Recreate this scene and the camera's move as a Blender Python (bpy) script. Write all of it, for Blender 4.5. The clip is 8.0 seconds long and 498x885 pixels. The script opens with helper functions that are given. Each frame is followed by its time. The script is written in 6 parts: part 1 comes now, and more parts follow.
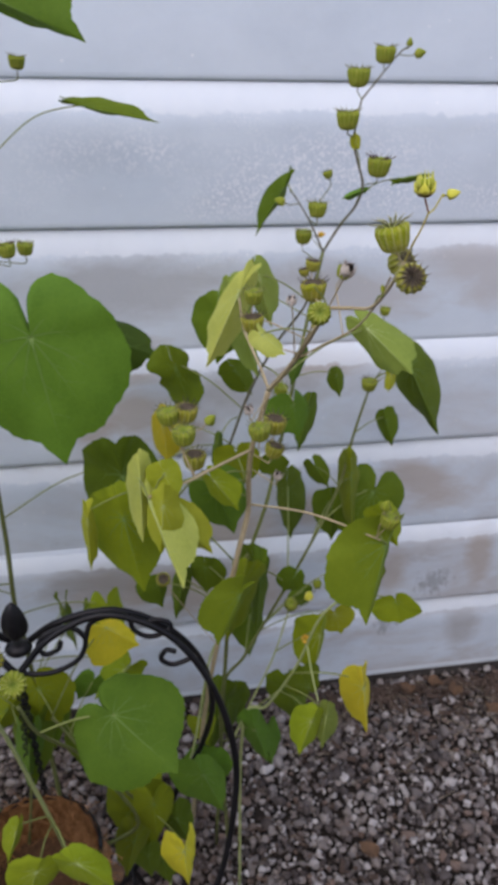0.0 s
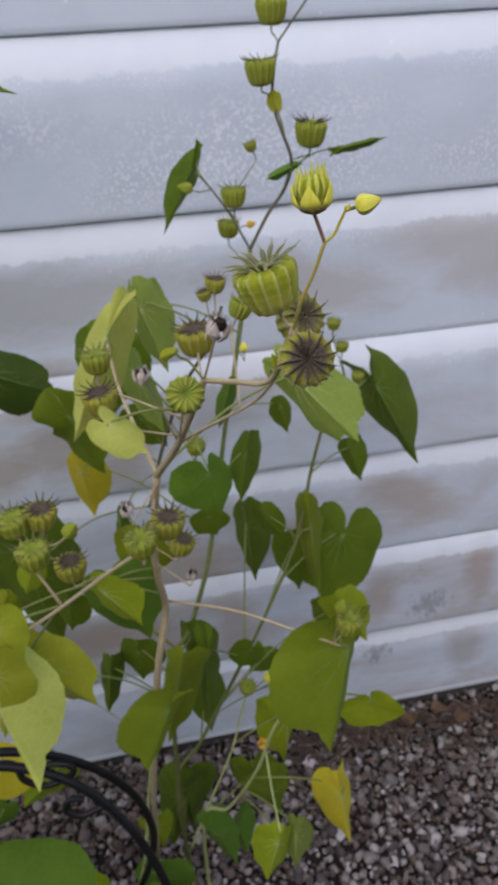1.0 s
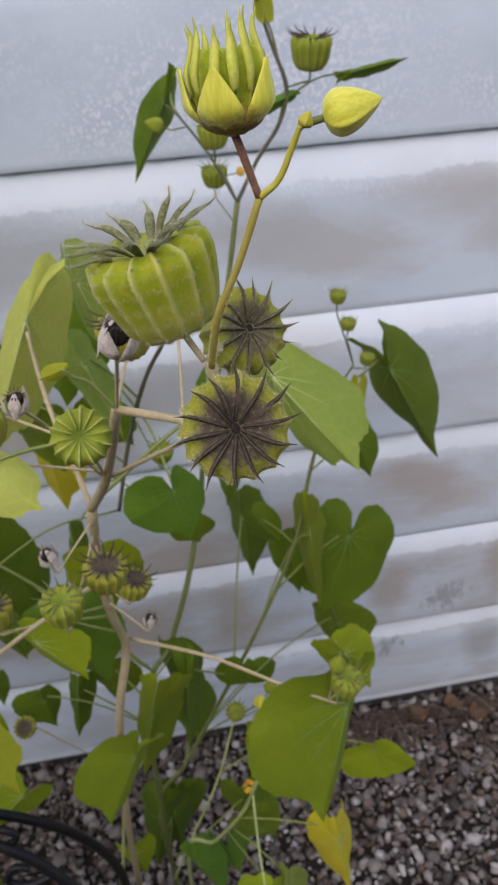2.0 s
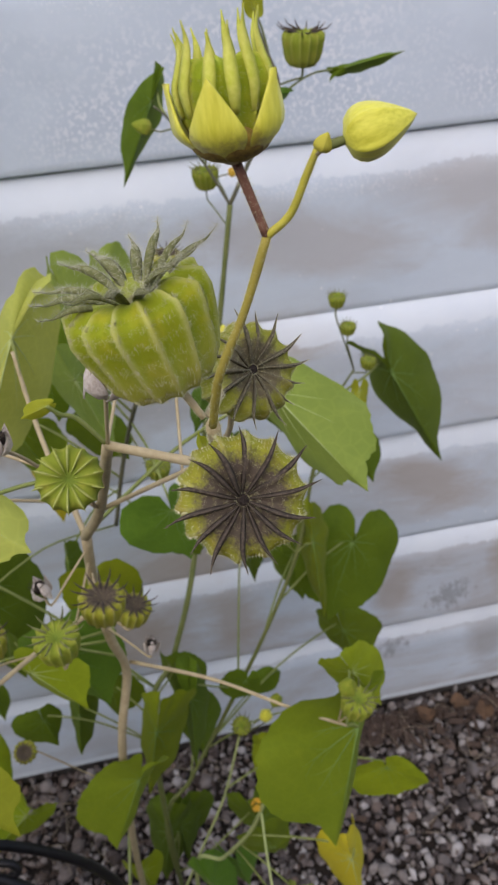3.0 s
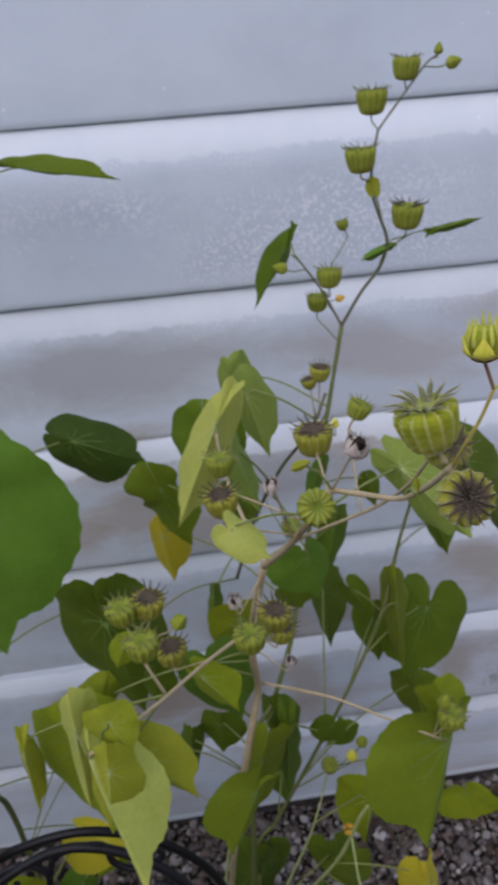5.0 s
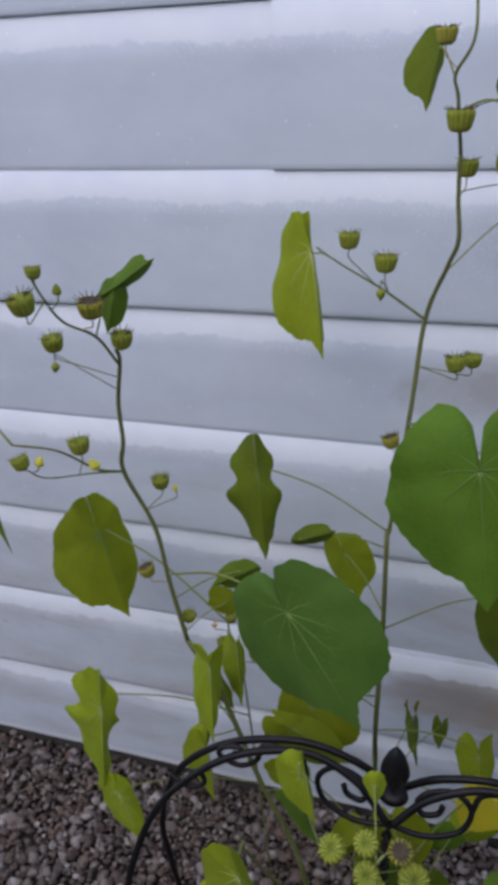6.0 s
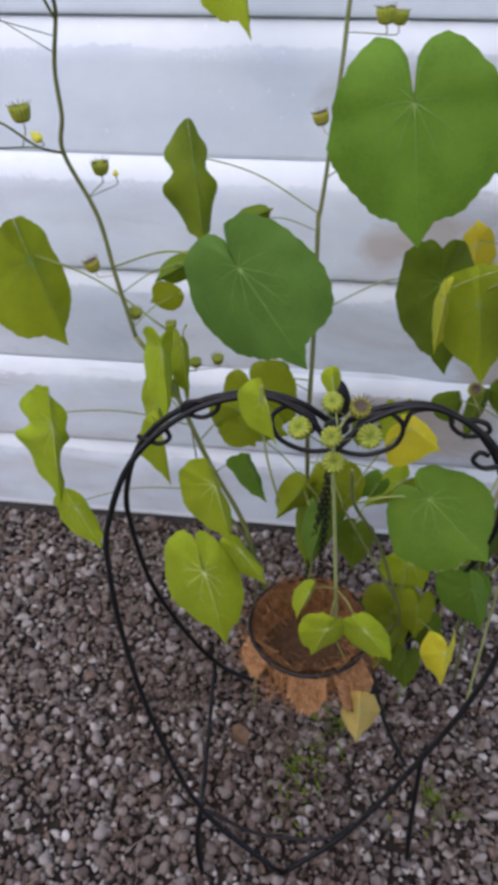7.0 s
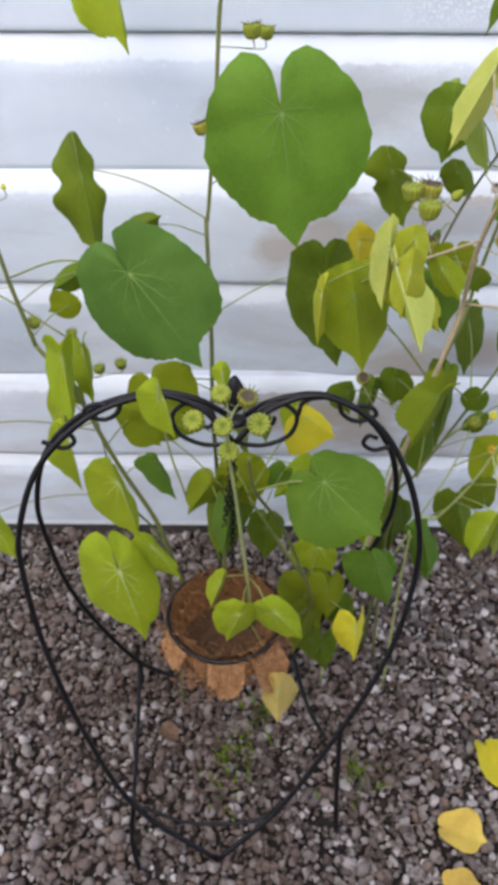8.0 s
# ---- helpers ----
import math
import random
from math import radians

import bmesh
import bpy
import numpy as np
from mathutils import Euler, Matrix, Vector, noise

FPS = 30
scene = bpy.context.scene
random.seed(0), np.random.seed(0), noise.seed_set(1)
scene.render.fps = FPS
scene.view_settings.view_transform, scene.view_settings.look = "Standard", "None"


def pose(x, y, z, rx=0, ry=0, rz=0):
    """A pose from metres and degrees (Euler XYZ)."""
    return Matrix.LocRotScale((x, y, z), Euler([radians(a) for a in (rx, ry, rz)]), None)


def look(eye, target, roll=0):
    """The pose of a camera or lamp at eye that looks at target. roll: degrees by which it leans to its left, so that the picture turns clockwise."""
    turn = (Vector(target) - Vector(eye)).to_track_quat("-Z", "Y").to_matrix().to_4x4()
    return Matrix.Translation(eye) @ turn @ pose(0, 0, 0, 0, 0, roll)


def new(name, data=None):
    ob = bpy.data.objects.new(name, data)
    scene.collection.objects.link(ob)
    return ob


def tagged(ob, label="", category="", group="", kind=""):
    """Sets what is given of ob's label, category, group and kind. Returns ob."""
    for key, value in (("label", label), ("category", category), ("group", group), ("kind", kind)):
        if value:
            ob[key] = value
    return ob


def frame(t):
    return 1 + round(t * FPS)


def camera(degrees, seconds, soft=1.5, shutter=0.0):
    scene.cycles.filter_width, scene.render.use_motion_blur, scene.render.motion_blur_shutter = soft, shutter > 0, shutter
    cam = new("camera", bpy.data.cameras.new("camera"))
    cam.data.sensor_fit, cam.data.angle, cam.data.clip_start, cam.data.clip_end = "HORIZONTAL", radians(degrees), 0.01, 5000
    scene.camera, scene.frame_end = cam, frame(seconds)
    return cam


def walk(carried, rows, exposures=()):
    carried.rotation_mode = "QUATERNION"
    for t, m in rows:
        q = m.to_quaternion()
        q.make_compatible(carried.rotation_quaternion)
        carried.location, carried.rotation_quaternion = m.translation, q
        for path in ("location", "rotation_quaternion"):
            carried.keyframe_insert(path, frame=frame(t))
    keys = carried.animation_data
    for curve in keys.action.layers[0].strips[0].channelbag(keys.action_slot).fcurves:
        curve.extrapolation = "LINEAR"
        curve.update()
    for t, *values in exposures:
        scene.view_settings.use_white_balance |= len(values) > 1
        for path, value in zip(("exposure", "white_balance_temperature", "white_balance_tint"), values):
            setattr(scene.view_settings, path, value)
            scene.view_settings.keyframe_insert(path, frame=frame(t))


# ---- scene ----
cam = camera(37.3, 8.0, soft=1.4, shutter=0.15)

PATH = [
    (0, (-0.2188, -1.1489, 1.2923), (0.0807, 0.5620, 0.3009), 1.3),
    (0.5, (-0.1659, -1.0532, 1.2839), (0.2115, 0.6189, 0.2535), -1.2),
    (1, (-0.0988, -0.9327, 1.2656), (0.1917, 0.7313, 0.1947), -2.8),
    (1.2, (-0.0739, -0.9005, 1.2596), (0.2113, 0.7558, 0.1754), -3.2),
    (2.3, (-0.0496, -0.7965, 1.2213), (0.1691, 0.8005, 0.0373), -3.3),
    (2.5, (-0.0533, -0.7909, 1.2244), (0.1821, 0.8068, 0.0447), -3.6),
    (3, (-0.0479, -0.7919, 1.2248), (0.1876, 0.8052, 0.0442), -4.6),
    (3.5, (-0.0571, -0.7978, 1.2284), (0.1379, 0.8213, 0.0706), -5.1),
    (4, (-0.0821, -0.8200, 1.2511), (0.1617, 0.8410, 0.1641), -3.6),
    (4.2, (-0.0874, -0.8375, 1.2634), (0.2248, 0.8290, 0.2026), -2.9),
    (5.3, (-0.1881, -0.9334, 1.3097), (-0.2121, 0.8374, 0.3804), -4.0),
    (5.5, (-0.2419, -0.9502, 1.3198), (-0.4477, 0.8206, 0.4132), -3.1),
    (6, (-0.3389, -1.0408, 1.3312), (-0.8766, 0.6731, 0.4518), -2.1),
    (6.5, (-0.3949, -1.1328, 1.2478), (-0.8288, 0.4314, 0.0795), 0.7),
    (7, (-0.3757, -1.2057, 1.2078), (-0.5843, 0.3360, -0.0491), -0.6),
    (7.5, (-0.3416, -1.2221, 1.2048), (-0.3855, 0.3197, -0.0685), 0.4),
    (8, (-0.3446, -1.2431, 1.2205), (-0.3517, 0.3245, -0.0216), 0.2),
]
walk(cam, [(t, look(eye, target, roll)) for t, eye, target, roll in PATH],
     exposures=[(0.0, 0.95, 6700, 20), (0.5, 0.80, 6700, 20), (1.0, 0.78, 6750, 20), (2.5, 1.0, 7000, 19), (4.2, 0.72, 6800, 18), (5.3, 0.58, 6450, 22),
                (6.0, 0.52, 6450, 22), (6.5, 0.76, 6500, 23), (7.0, 1.30, 6650, 21), (8.0, 1.60, 6850, 18)])
cam.data.dof.use_dof = True
cam.data.dof.focus_distance, cam.data.dof.aperture_fstop = 0.125, 85.0

# ---- light ----
world = bpy.data.worlds.new("world")
scene.world = world
world.use_nodes = True
wn = world.node_tree.nodes
sky = wn.new("ShaderNodeTexSky")
sky.sky_type = "NISHITA"
sky.sun_disc = False
sky.sun_elevation, sky.sun_rotation = radians(42), radians(200)
wn["Background"].inputs["Strength"].default_value = 0.15
world.node_tree.links.new(sky.outputs[0], wn["Background"].inputs["Color"])
sun = new("sun", bpy.data.lights.new("sun", "SUN"))
sun.data.energy, sun.data.angle, sun.data.color = 1.15, radians(95), (1.0, 0.97, 0.93)
sun.matrix_world = look((-1.2, -2.4, 4.4), (0, 0, 0.6))


# ---- materials ----
def nodes_of(name):
    m = bpy.data.materials.new(name)
    m.use_nodes = True
    t = m.node_tree
    return m, t, t.nodes, t.nodes["Principled BSDF"]


def ramp(t, source, stops):
    r = t.nodes.new("ShaderNodeValToRGB")
    while len(r.color_ramp.elements) < len(stops):
        r.color_ramp.elements.new(0.5)
    for e, (p, c) in zip(r.color_ramp.elements, stops):
        e.position = p
        e.color = (*c, 1) if len(c) == 3 else c
    t.links.new(source, r.inputs[0])
    return r.outputs["Color"]


def noise_tex(t, scale, detail=4, rough=0.55, coords="Object", stretch=(1, 1, 1), distort=0.0, turn=0.0):
    c = t.nodes.new("ShaderNodeTexCoord")
    m = t.nodes.new("ShaderNodeMapping")
    m.inputs["Scale"].default_value = stretch
    m.inputs["Rotation"].default_value = (0, radians(turn), 0)
    n = t.nodes.new("ShaderNodeTexNoise")
    n.inputs["Scale"].default_value, n.inputs["Detail"].default_value = scale, detail
    n.inputs["Roughness"].default_value, n.inputs["Distortion"].default_value = rough, distort
    t.links.new(c.outputs[coords], m.inputs[0])
    t.links.new(m.outputs[0], n.inputs["Vector"])
    return n.outputs["Fac"]


def mix(t, fac, a, b, kind="MIX"):
    m = t.nodes.new("ShaderNodeMix")
    m.data_type, m.blend_type = "RGBA", kind
    for socket, v in ((m.inputs[0], fac), (m.inputs[6], a), (m.inputs[7], b)):
        if isinstance(v, (int, float)):
            socket.default_value = v
        elif isinstance(v, tuple):
            socket.default_value = (*v, 1)
        else:
            t.links.new(v, socket)
    return m.outputs[2]


def sums(t, op, a, b):
    m = t.nodes.new("ShaderNodeMath")
    m.operation = op
    m.use_clamp = False
    for socket, v in zip(m.inputs, (a, b)):
        if isinstance(v, (int, float)):
            socket.default_value = v
        else:
            t.links.new(v, socket)
    return m.outputs[0]


def bump(t, p, height, strength, distance):
    b = t.nodes.new("ShaderNodeBump")
    b.inputs["Strength"].default_value, b.inputs["Distance"].default_value = strength, distance
    t.links.new(height, b.inputs["Height"])
    t.links.new(b.outputs[0], p.inputs["Normal"])


def grainy(name, low, high, scale=60, rough=0.6, lift=0.3, dist=0.001, metal=0.0, spread=0.25, fine=4):
    """A two-scale mottled surface between two colours."""
    m, t, n, p = nodes_of(name)
    a = noise_tex(t, scale, 5)
    b = noise_tex(t, scale * fine, 3)
    both = sums(t, "ADD", sums(t, "MULTIPLY", a, 0.65), sums(t, "MULTIPLY", b, 0.35))
    c = ramp(t, both, [(0.5 - spread, low), (0.5 + spread, high)])
    t.links.new(c, p.inputs["Base Color"])
    p.inputs["Roughness"].default_value, p.inputs["Metallic"].default_value = rough, metal
    p.inputs["Specular IOR Level"].default_value = 0.25
    bump(t, p, both, lift, dist)
    return m


def leaf_material(name, low, high, back=0.27):
    """Soft, matt leaf blade with mottling and light that shines through."""
    m, t, n, p = nodes_of(name)
    big = noise_tex(t, 26, 4)
    fine = noise_tex(t, 420, 4, 0.65)
    c = ramp(t, big, [(0.3, low), (0.70, high)])
    spots = ramp(t, noise_tex(t, 70, 5, 0.7), [(0.60, (0, 0, 0)), (0.72, (1, 1, 1))])
    c = mix(t, sums(t, "MULTIPLY", spots, 0.30), c, (high[0] * 1.5, high[1] * 1.2, high[2]))
    cells = n.new("ShaderNodeTexVoronoi")
    cells.feature = "DISTANCE_TO_EDGE"
    cells.inputs["Scale"].default_value = 130
    t.links.new(n.new("ShaderNodeTexCoord").outputs["Object"], cells.inputs["Vector"])
    net = ramp(t, cells.outputs["Distance"], [(0.0, (1, 1, 1)), (0.10, (0, 0, 0))])
    c = mix(t, sums(t, "MULTIPLY", net, 0.22), c, (high[0] * 1.35, high[1] * 1.3, high[2] * 1.2))
    oi = n.new("ShaderNodeObjectInfo")
    hsv = n.new("ShaderNodeHueSaturation")
    t.links.new(c, hsv.inputs["Color"])
    t.links.new(sums(t, "ADD", sums(t, "MULTIPLY", oi.outputs["Random"], 0.30), 0.85), hsv.inputs["Value"])
    t.links.new(sums(t, "ADD", sums(t, "MULTIPLY", oi.outputs["Random"], 0.016), 0.492), hsv.inputs["Hue"])
    c2 = mix(t, sums(t, "MULTIPLY", fine, 0.25), hsv.outputs[0], tuple(min(1, x * 1.35) for x in high))
    t.links.new(c2, p.inputs["Base Color"])
    p.inputs["Roughness"].default_value = 0.68
    p.inputs["Specular IOR Level"].default_value = 0.16
    p.inputs["Sheen Weight"].default_value = 0.03
    bump(t, p, sums(t, "ADD", sums(t, "MULTIPLY", noise_tex(t, 90, 2), 1.5), fine), 0.22, 0.0012)
    tr = n.new("ShaderNodeBsdfTranslucent")
    t.links.new(mix(t, 0.55, c2, (high[0] * 1.7, high[1] * 1.5, high[2] * 0.8)), tr.inputs["Color"])
    mx = n.new("ShaderNodeMixShader")
    mx.inputs[0].default_value = back
    t.links.new(p.outputs[0], mx.inputs[1])
    t.links.new(tr.outputs[0], mx.inputs[2])
    t.links.new(mx.outputs[0], n["Material Output"].inputs["Surface"])
    return m


LEAF_GREEN = leaf_material("leaf_green", (0.07, 0.146, 0.013), (0.108, 0.206, 0.021))
LEAF_DARK = leaf_material("leaf_dark", (0.07, 0.118, 0.007), (0.11, 0.168, 0.011))
LEAF_DEEP = leaf_material("leaf_deep", (0.09, 0.14, 0.008), (0.135, 0.195, 0.012))
# much darker copy of the greens, with the shade put into its colour
LEAF_SHADED = leaf_material("leaf_shaded", (0.03, 0.056, 0.006), (0.046, 0.078, 0.009), 0.25)
LEAF_BLUE = leaf_material("leaf_blue", (0.054, 0.128, 0.020), (0.084, 0.176, 0.028))
LEAF_LIME = leaf_material("leaf_lime", (0.25, 0.29, 0.015), (0.34, 0.37, 0.028))
LEAF_PALE_LIME = leaf_material("leaf_pale_lime", (0.33, 0.37, 0.065), (0.44, 0.47, 0.105))
LEAF_PALE = leaf_material("leaf_pale", (0.17, 0.24, 0.038), (0.24, 0.31, 0.06))
LEAF_SPRING = leaf_material("leaf_spring", (0.195, 0.265, 0.01), (0.26, 0.335, 0.016))
LEAF_FOREST = leaf_material("leaf_forest", (0.058, 0.115, 0.009), (0.090, 0.162, 0.013))
LEAF_MEADOW = leaf_material("leaf_meadow", (0.125, 0.19, 0.009), (0.18, 0.25, 0.015))
LEAF_OLIVE = leaf_material("leaf_olive", (0.145, 0.19, 0.007), (0.2, 0.25, 0.01))
LEAF_YELLOW = leaf_material("leaf_yellow", (0.48, 0.45, 0.025), (0.62, 0.55, 0.035))
LEAF_OCHRE = leaf_material("leaf_ochre", (0.40, 0.25, 0.05), (0.60, 0.44, 0.09))
LEAF_DRY = leaf_material("leaf_dry", (0.36, 0.25, 0.06), (0.5, 0.38, 0.12), 0.2)
LEAF_TURNING = leaf_material("leaf_turning", (0.36, 0.345, 0.02), (0.50, 0.41, 0.025))
VEIN = grainy("leaf_vein", (0.10, 0.185, 0.035), (0.19, 0.29, 0.07), 80, 0.6)
VEIN_PALE = grainy("leaf_vein_pale", (0.36, 0.43, 0.14), (0.48, 0.54, 0.22), 80, 0.6)
STEM_TAN = grainy("stem_tan", (0.35, 0.275, 0.15), (0.52, 0.43, 0.26), 90, 0.7, 0.5)
STEM_OCHRE = grainy("stem_ochre", (0.25, 0.205, 0.035), (0.40, 0.33, 0.06), 120, 0.65, 0.4)
STEM_YELLOW = grainy("stem_yellow", (0.44, 0.40, 0.04), (0.58, 0.52, 0.08), 120, 0.65, 0.4)
STEM_GREEN = grainy("stem_green", (0.105, 0.13, 0.035), (0.18, 0.195, 0.065), 90, 0.65, 0.4)
STALK = grainy("leaf_stalk", (0.15, 0.19, 0.045), (0.25, 0.28, 0.085), 90, 0.65, 0.4)
CRUMB = grainy("bark_crumb", (0.035, 0.024, 0.018), (0.11, 0.075, 0.055), 70, 0.9, 0.6)
STEM_DARKSTEM = grainy("stem_dark", (0.10, 0.10, 0.07), (0.20, 0.19, 0.11), 90, 0.7, 0.4)
STEM_PALE = grainy("stem_pale", (0.28, 0.34, 0.12), (0.40, 0.44, 0.18), 90, 0.65, 0.4)
PEDICEL_RED = grainy("pedicel_red", (0.1, 0.04, 0.028), (0.24, 0.12, 0.075), 200, 0.7, 0.5)


def capsule_material(name, groove, ridge, blush, lid, lid_from, lid_to):
    """A ribbed seed capsule: clear green between pale downy keels, with freckles and its own colour on the lid."""
    m, t, n, p = nodes_of(name)
    at, top = n.new("ShaderNodeAttribute"), n.new("ShaderNodeAttribute")
    at.attribute_name, top.attribute_name = "rib", "lid"
    a, b = noise_tex(t, 2.2, 4), noise_tex(t, 14, 5, 0.7)
    rough = sums(t, "MULTIPLY", sums(t, "SUBTRACT", b, 0.5), 0.8)
    rib = ramp(t, sums(t, "ADD", at.outputs["Fac"], rough), [(0.32, (0, 0, 0)), (1.05, (1, 1, 1))])
    c = mix(t, sums(t, "MULTIPLY", rib, 0.62), groove, ridge)
    c = mix(t, sums(t, "MULTIPLY", ramp(t, a, [(0.50, (0, 0, 0)), (0.72, (1, 1, 1))]), 0.5), c, blush)
    c = mix(t, ramp(t, noise_tex(t, 24, 2), [(0.72, (0, 0, 0)), (0.80, (0.7, 0.7, 0.7))]), c, tuple(x * 0.30 for x in blush))
    where = n.new("ShaderNodeSeparateXYZ")
    t.links.new(n.new("ShaderNodeTexCoord").outputs["Object"], where.inputs[0])
    ripe = ramp(t, sums(t, "ADD", sums(t, "ADD", where.outputs["Z"], 0.8), rough), [(0.10, (1, 1, 1)), (0.95, (0, 0, 0))])
    c = mix(t, sums(t, "MULTIPLY", ripe, 0.5), c, tuple(0.5 * x + 0.5 * y for x, y in zip(ridge, blush)))
    patch = ramp(t, sums(t, "ADD", top.outputs["Fac"], sums(t, "MULTIPLY", rough, 0.75)), [(lid_from, (0, 0, 0)), (lid_to, (1, 1, 1))])
    dry = mix(t, ramp(t, noise_tex(t, 9, 5, 0.7), [(0.52, (0, 0, 0)), (0.80, (1, 1, 1))]), lid, tuple(0.35 * x + 0.45 * y for x, y in zip(lid, ridge)))
    c = mix(t, patch, c, dry)
    t.links.new(c, p.inputs["Base Color"])
    p.inputs["Roughness"].default_value, p.inputs["Specular IOR Level"].default_value = 0.8, 0.2
    bump(t, p, b, 0.5, 0.0005)
    return m


BODY_GREEN = capsule_material("capsule_green", (0.20, 0.245, 0.022), (0.37, 0.39, 0.08), (0.34, 0.30, 0.05), (0.12, 0.18, 0.02), 0.5, 1.0)
BODY_BIG = capsule_material("capsule_lime", (0.265, 0.315, 0.014), (0.57, 0.55, 0.22), (0.50, 0.43, 0.03), (0.26, 0.30, 0.05), 0.25, 0.6)
BODY_DARK = capsule_material("capsule_ripe", (0.27, 0.275, 0.025), (0.41, 0.385, 0.14), (0.34, 0.25, 0.04), (0.080, 0.060, 0.042), 0.12, 0.38)
BODY_RIPE = capsule_material("capsule_ripening", (0.26, 0.27, 0.03), (0.40, 0.385, 0.14), (0.34, 0.27, 0.05), (0.125, 0.105, 0.06), 0.20, 0.46)
BODY_YOUNG = capsule_material("capsule_young", (0.27, 0.345, 0.018), (0.62, 0.60, 0.10), (0.44, 0.44, 0.03), (0.30, 0.36, 0.03), 0.3, 0.6)
RIB_FUZZ = grainy("rib_fuzz", (0.46, 0.45, 0.22), (0.70, 0.67, 0.46), 5, 0.9, 0.3, 0.0006)
HAIR_PALE = grainy("pale_hair", (0.36, 0.36, 0.24), (0.64, 0.63, 0.50), 5, 0.9, 0.3, 0.0006)
FUZZ_DARK = grainy("dark_fuzz", (0.10, 0.08, 0.05), (0.42, 0.36, 0.22), 6, 0.9, 0.3, 0.0005)
AWN_DARK = grainy("awn_dark", (0.018, 0.014, 0.012), (0.12, 0.092, 0.065), 5, 0.85, 0.6, 0.0005)
LID_DARK = grainy("lid_dark", (0.008, 0.006, 0.006), (0.05, 0.036, 0.026), 7, 0.9, 0.8, 0.0010)
AWN_GREY = grainy("awn_grey", (0.058, 0.064, 0.020), (0.235, 0.245, 0.095), 4, 0.85, 0.6, 0.0005)
AWN_RIPE = grainy("awn_ripe", (0.05, 0.042, 0.026), (0.19, 0.165, 0.10), 5, 0.85, 0.6, 0.0005)
AWN_GREEN = grainy("awn_green", (0.29, 0.34, 0.05), (0.44, 0.45, 0.16), 3, 0.8, 0.5, 0.0005)
AWN_YOUNG = grainy("awn_young", (0.42, 0.46, 0.03), (0.66, 0.64, 0.15), 3, 0.7, 0.3, 0.0005)


def sepal_material():
    """Clear yellow with fine streaks, flushed brown-red towards the base of the flower."""
    m, t, n, p = nodes_of("sepal_yellow")
    at = n.new("ShaderNodeAttribute")
    at.attribute_name = "base"
    a = noise_tex(t, 3, 5, 0.6, stretch=(3, 3, 0.6))
    c = ramp(t, a, [(0.3, (0.56, 0.54, 0.03)), (0.7, (0.74, 0.70, 0.08))])
    flush = ramp(t, sums(t, "ADD", at.outputs["Fac"], sums(t, "MULTIPLY", sums(t, "SUBTRACT", noise_tex(t, 4, 5, 0.7), 0.5), 1.1)), [(0.50, (0, 0, 0)), (0.85, (1, 1, 1))])
    c = mix(t, sums(t, "MULTIPLY", flush, 0.85), c, (0.17, 0.062, 0.028))
    t.links.new(c, p.inputs["Base Color"])
    p.inputs["Roughness"].default_value, p.inputs["Sheen Weight"].default_value = 0.55, 0.15
    bump(t, p, a, 0.2, 0.0005)
    return m


SEPAL = sepal_material()
SEPAL_BASE = grainy("sepal_base", (0.07, 0.026, 0.016), (0.38, 0.27, 0.05), 3, 0.7, 0.4, 0.0004)
PETAL_ORANGE = grainy("petal_orange", (0.60, 0.34, 0.03), (0.72, 0.46, 0.06), 200, 0.6)
DRY_FLUFF = grainy("dry_husk", (0.34, 0.27, 0.21), (0.66, 0.60, 0.52), 3, 0.9, 0.6)
IRON = grainy("black_iron", (0.003, 0.003, 0.0035), (0.014, 0.013, 0.014), 70, 0.42, 0.35, 0.0006)
COIR = grainy("coir", (0.17, 0.075, 0.026), (0.42, 0.21, 0.085), 120, 0.95, 0.9, 0.004, 0.0, 0.2, 6)
COIR_PALE = grainy("coir_pale", (0.425, 0.205, 0.084), (0.779, 0.461, 0.224), 90, 0.95, 0.9, 0.004, 0.0, 0.2, 6)
PEAT = grainy("peat", (0.03, 0.016, 0.008), (0.14, 0.072, 0.032), 90, 0.95, 0.9, 0.006)
STRAW = grainy("straw", (0.19, 0.15, 0.1), (0.34, 0.28, 0.2), 200, 0.8)
DEAD_LEAF = grainy("dead_leaf", (0.06, 0.034, 0.02), (0.17, 0.1, 0.055), 60, 0.85, 0.5)
SOIL = grainy("soil", (0.01, 0.008, 0.006), (0.036, 0.027, 0.021), 40, 0.95, 0.8, 0.006)
BLOCKER = grainy("blocker_grey", (0.14, 0.13, 0.12), (0.22, 0.20, 0.18), 6, 0.9, 0.4, 0.003)
# kept dark so the colour carries the shadow along the wall's base
CONCRETE = grainy("foundation", (0.05, 0.045, 0.04), (0.11, 0.10, 0.09), 14, 0.9, 0.5, 0.003)


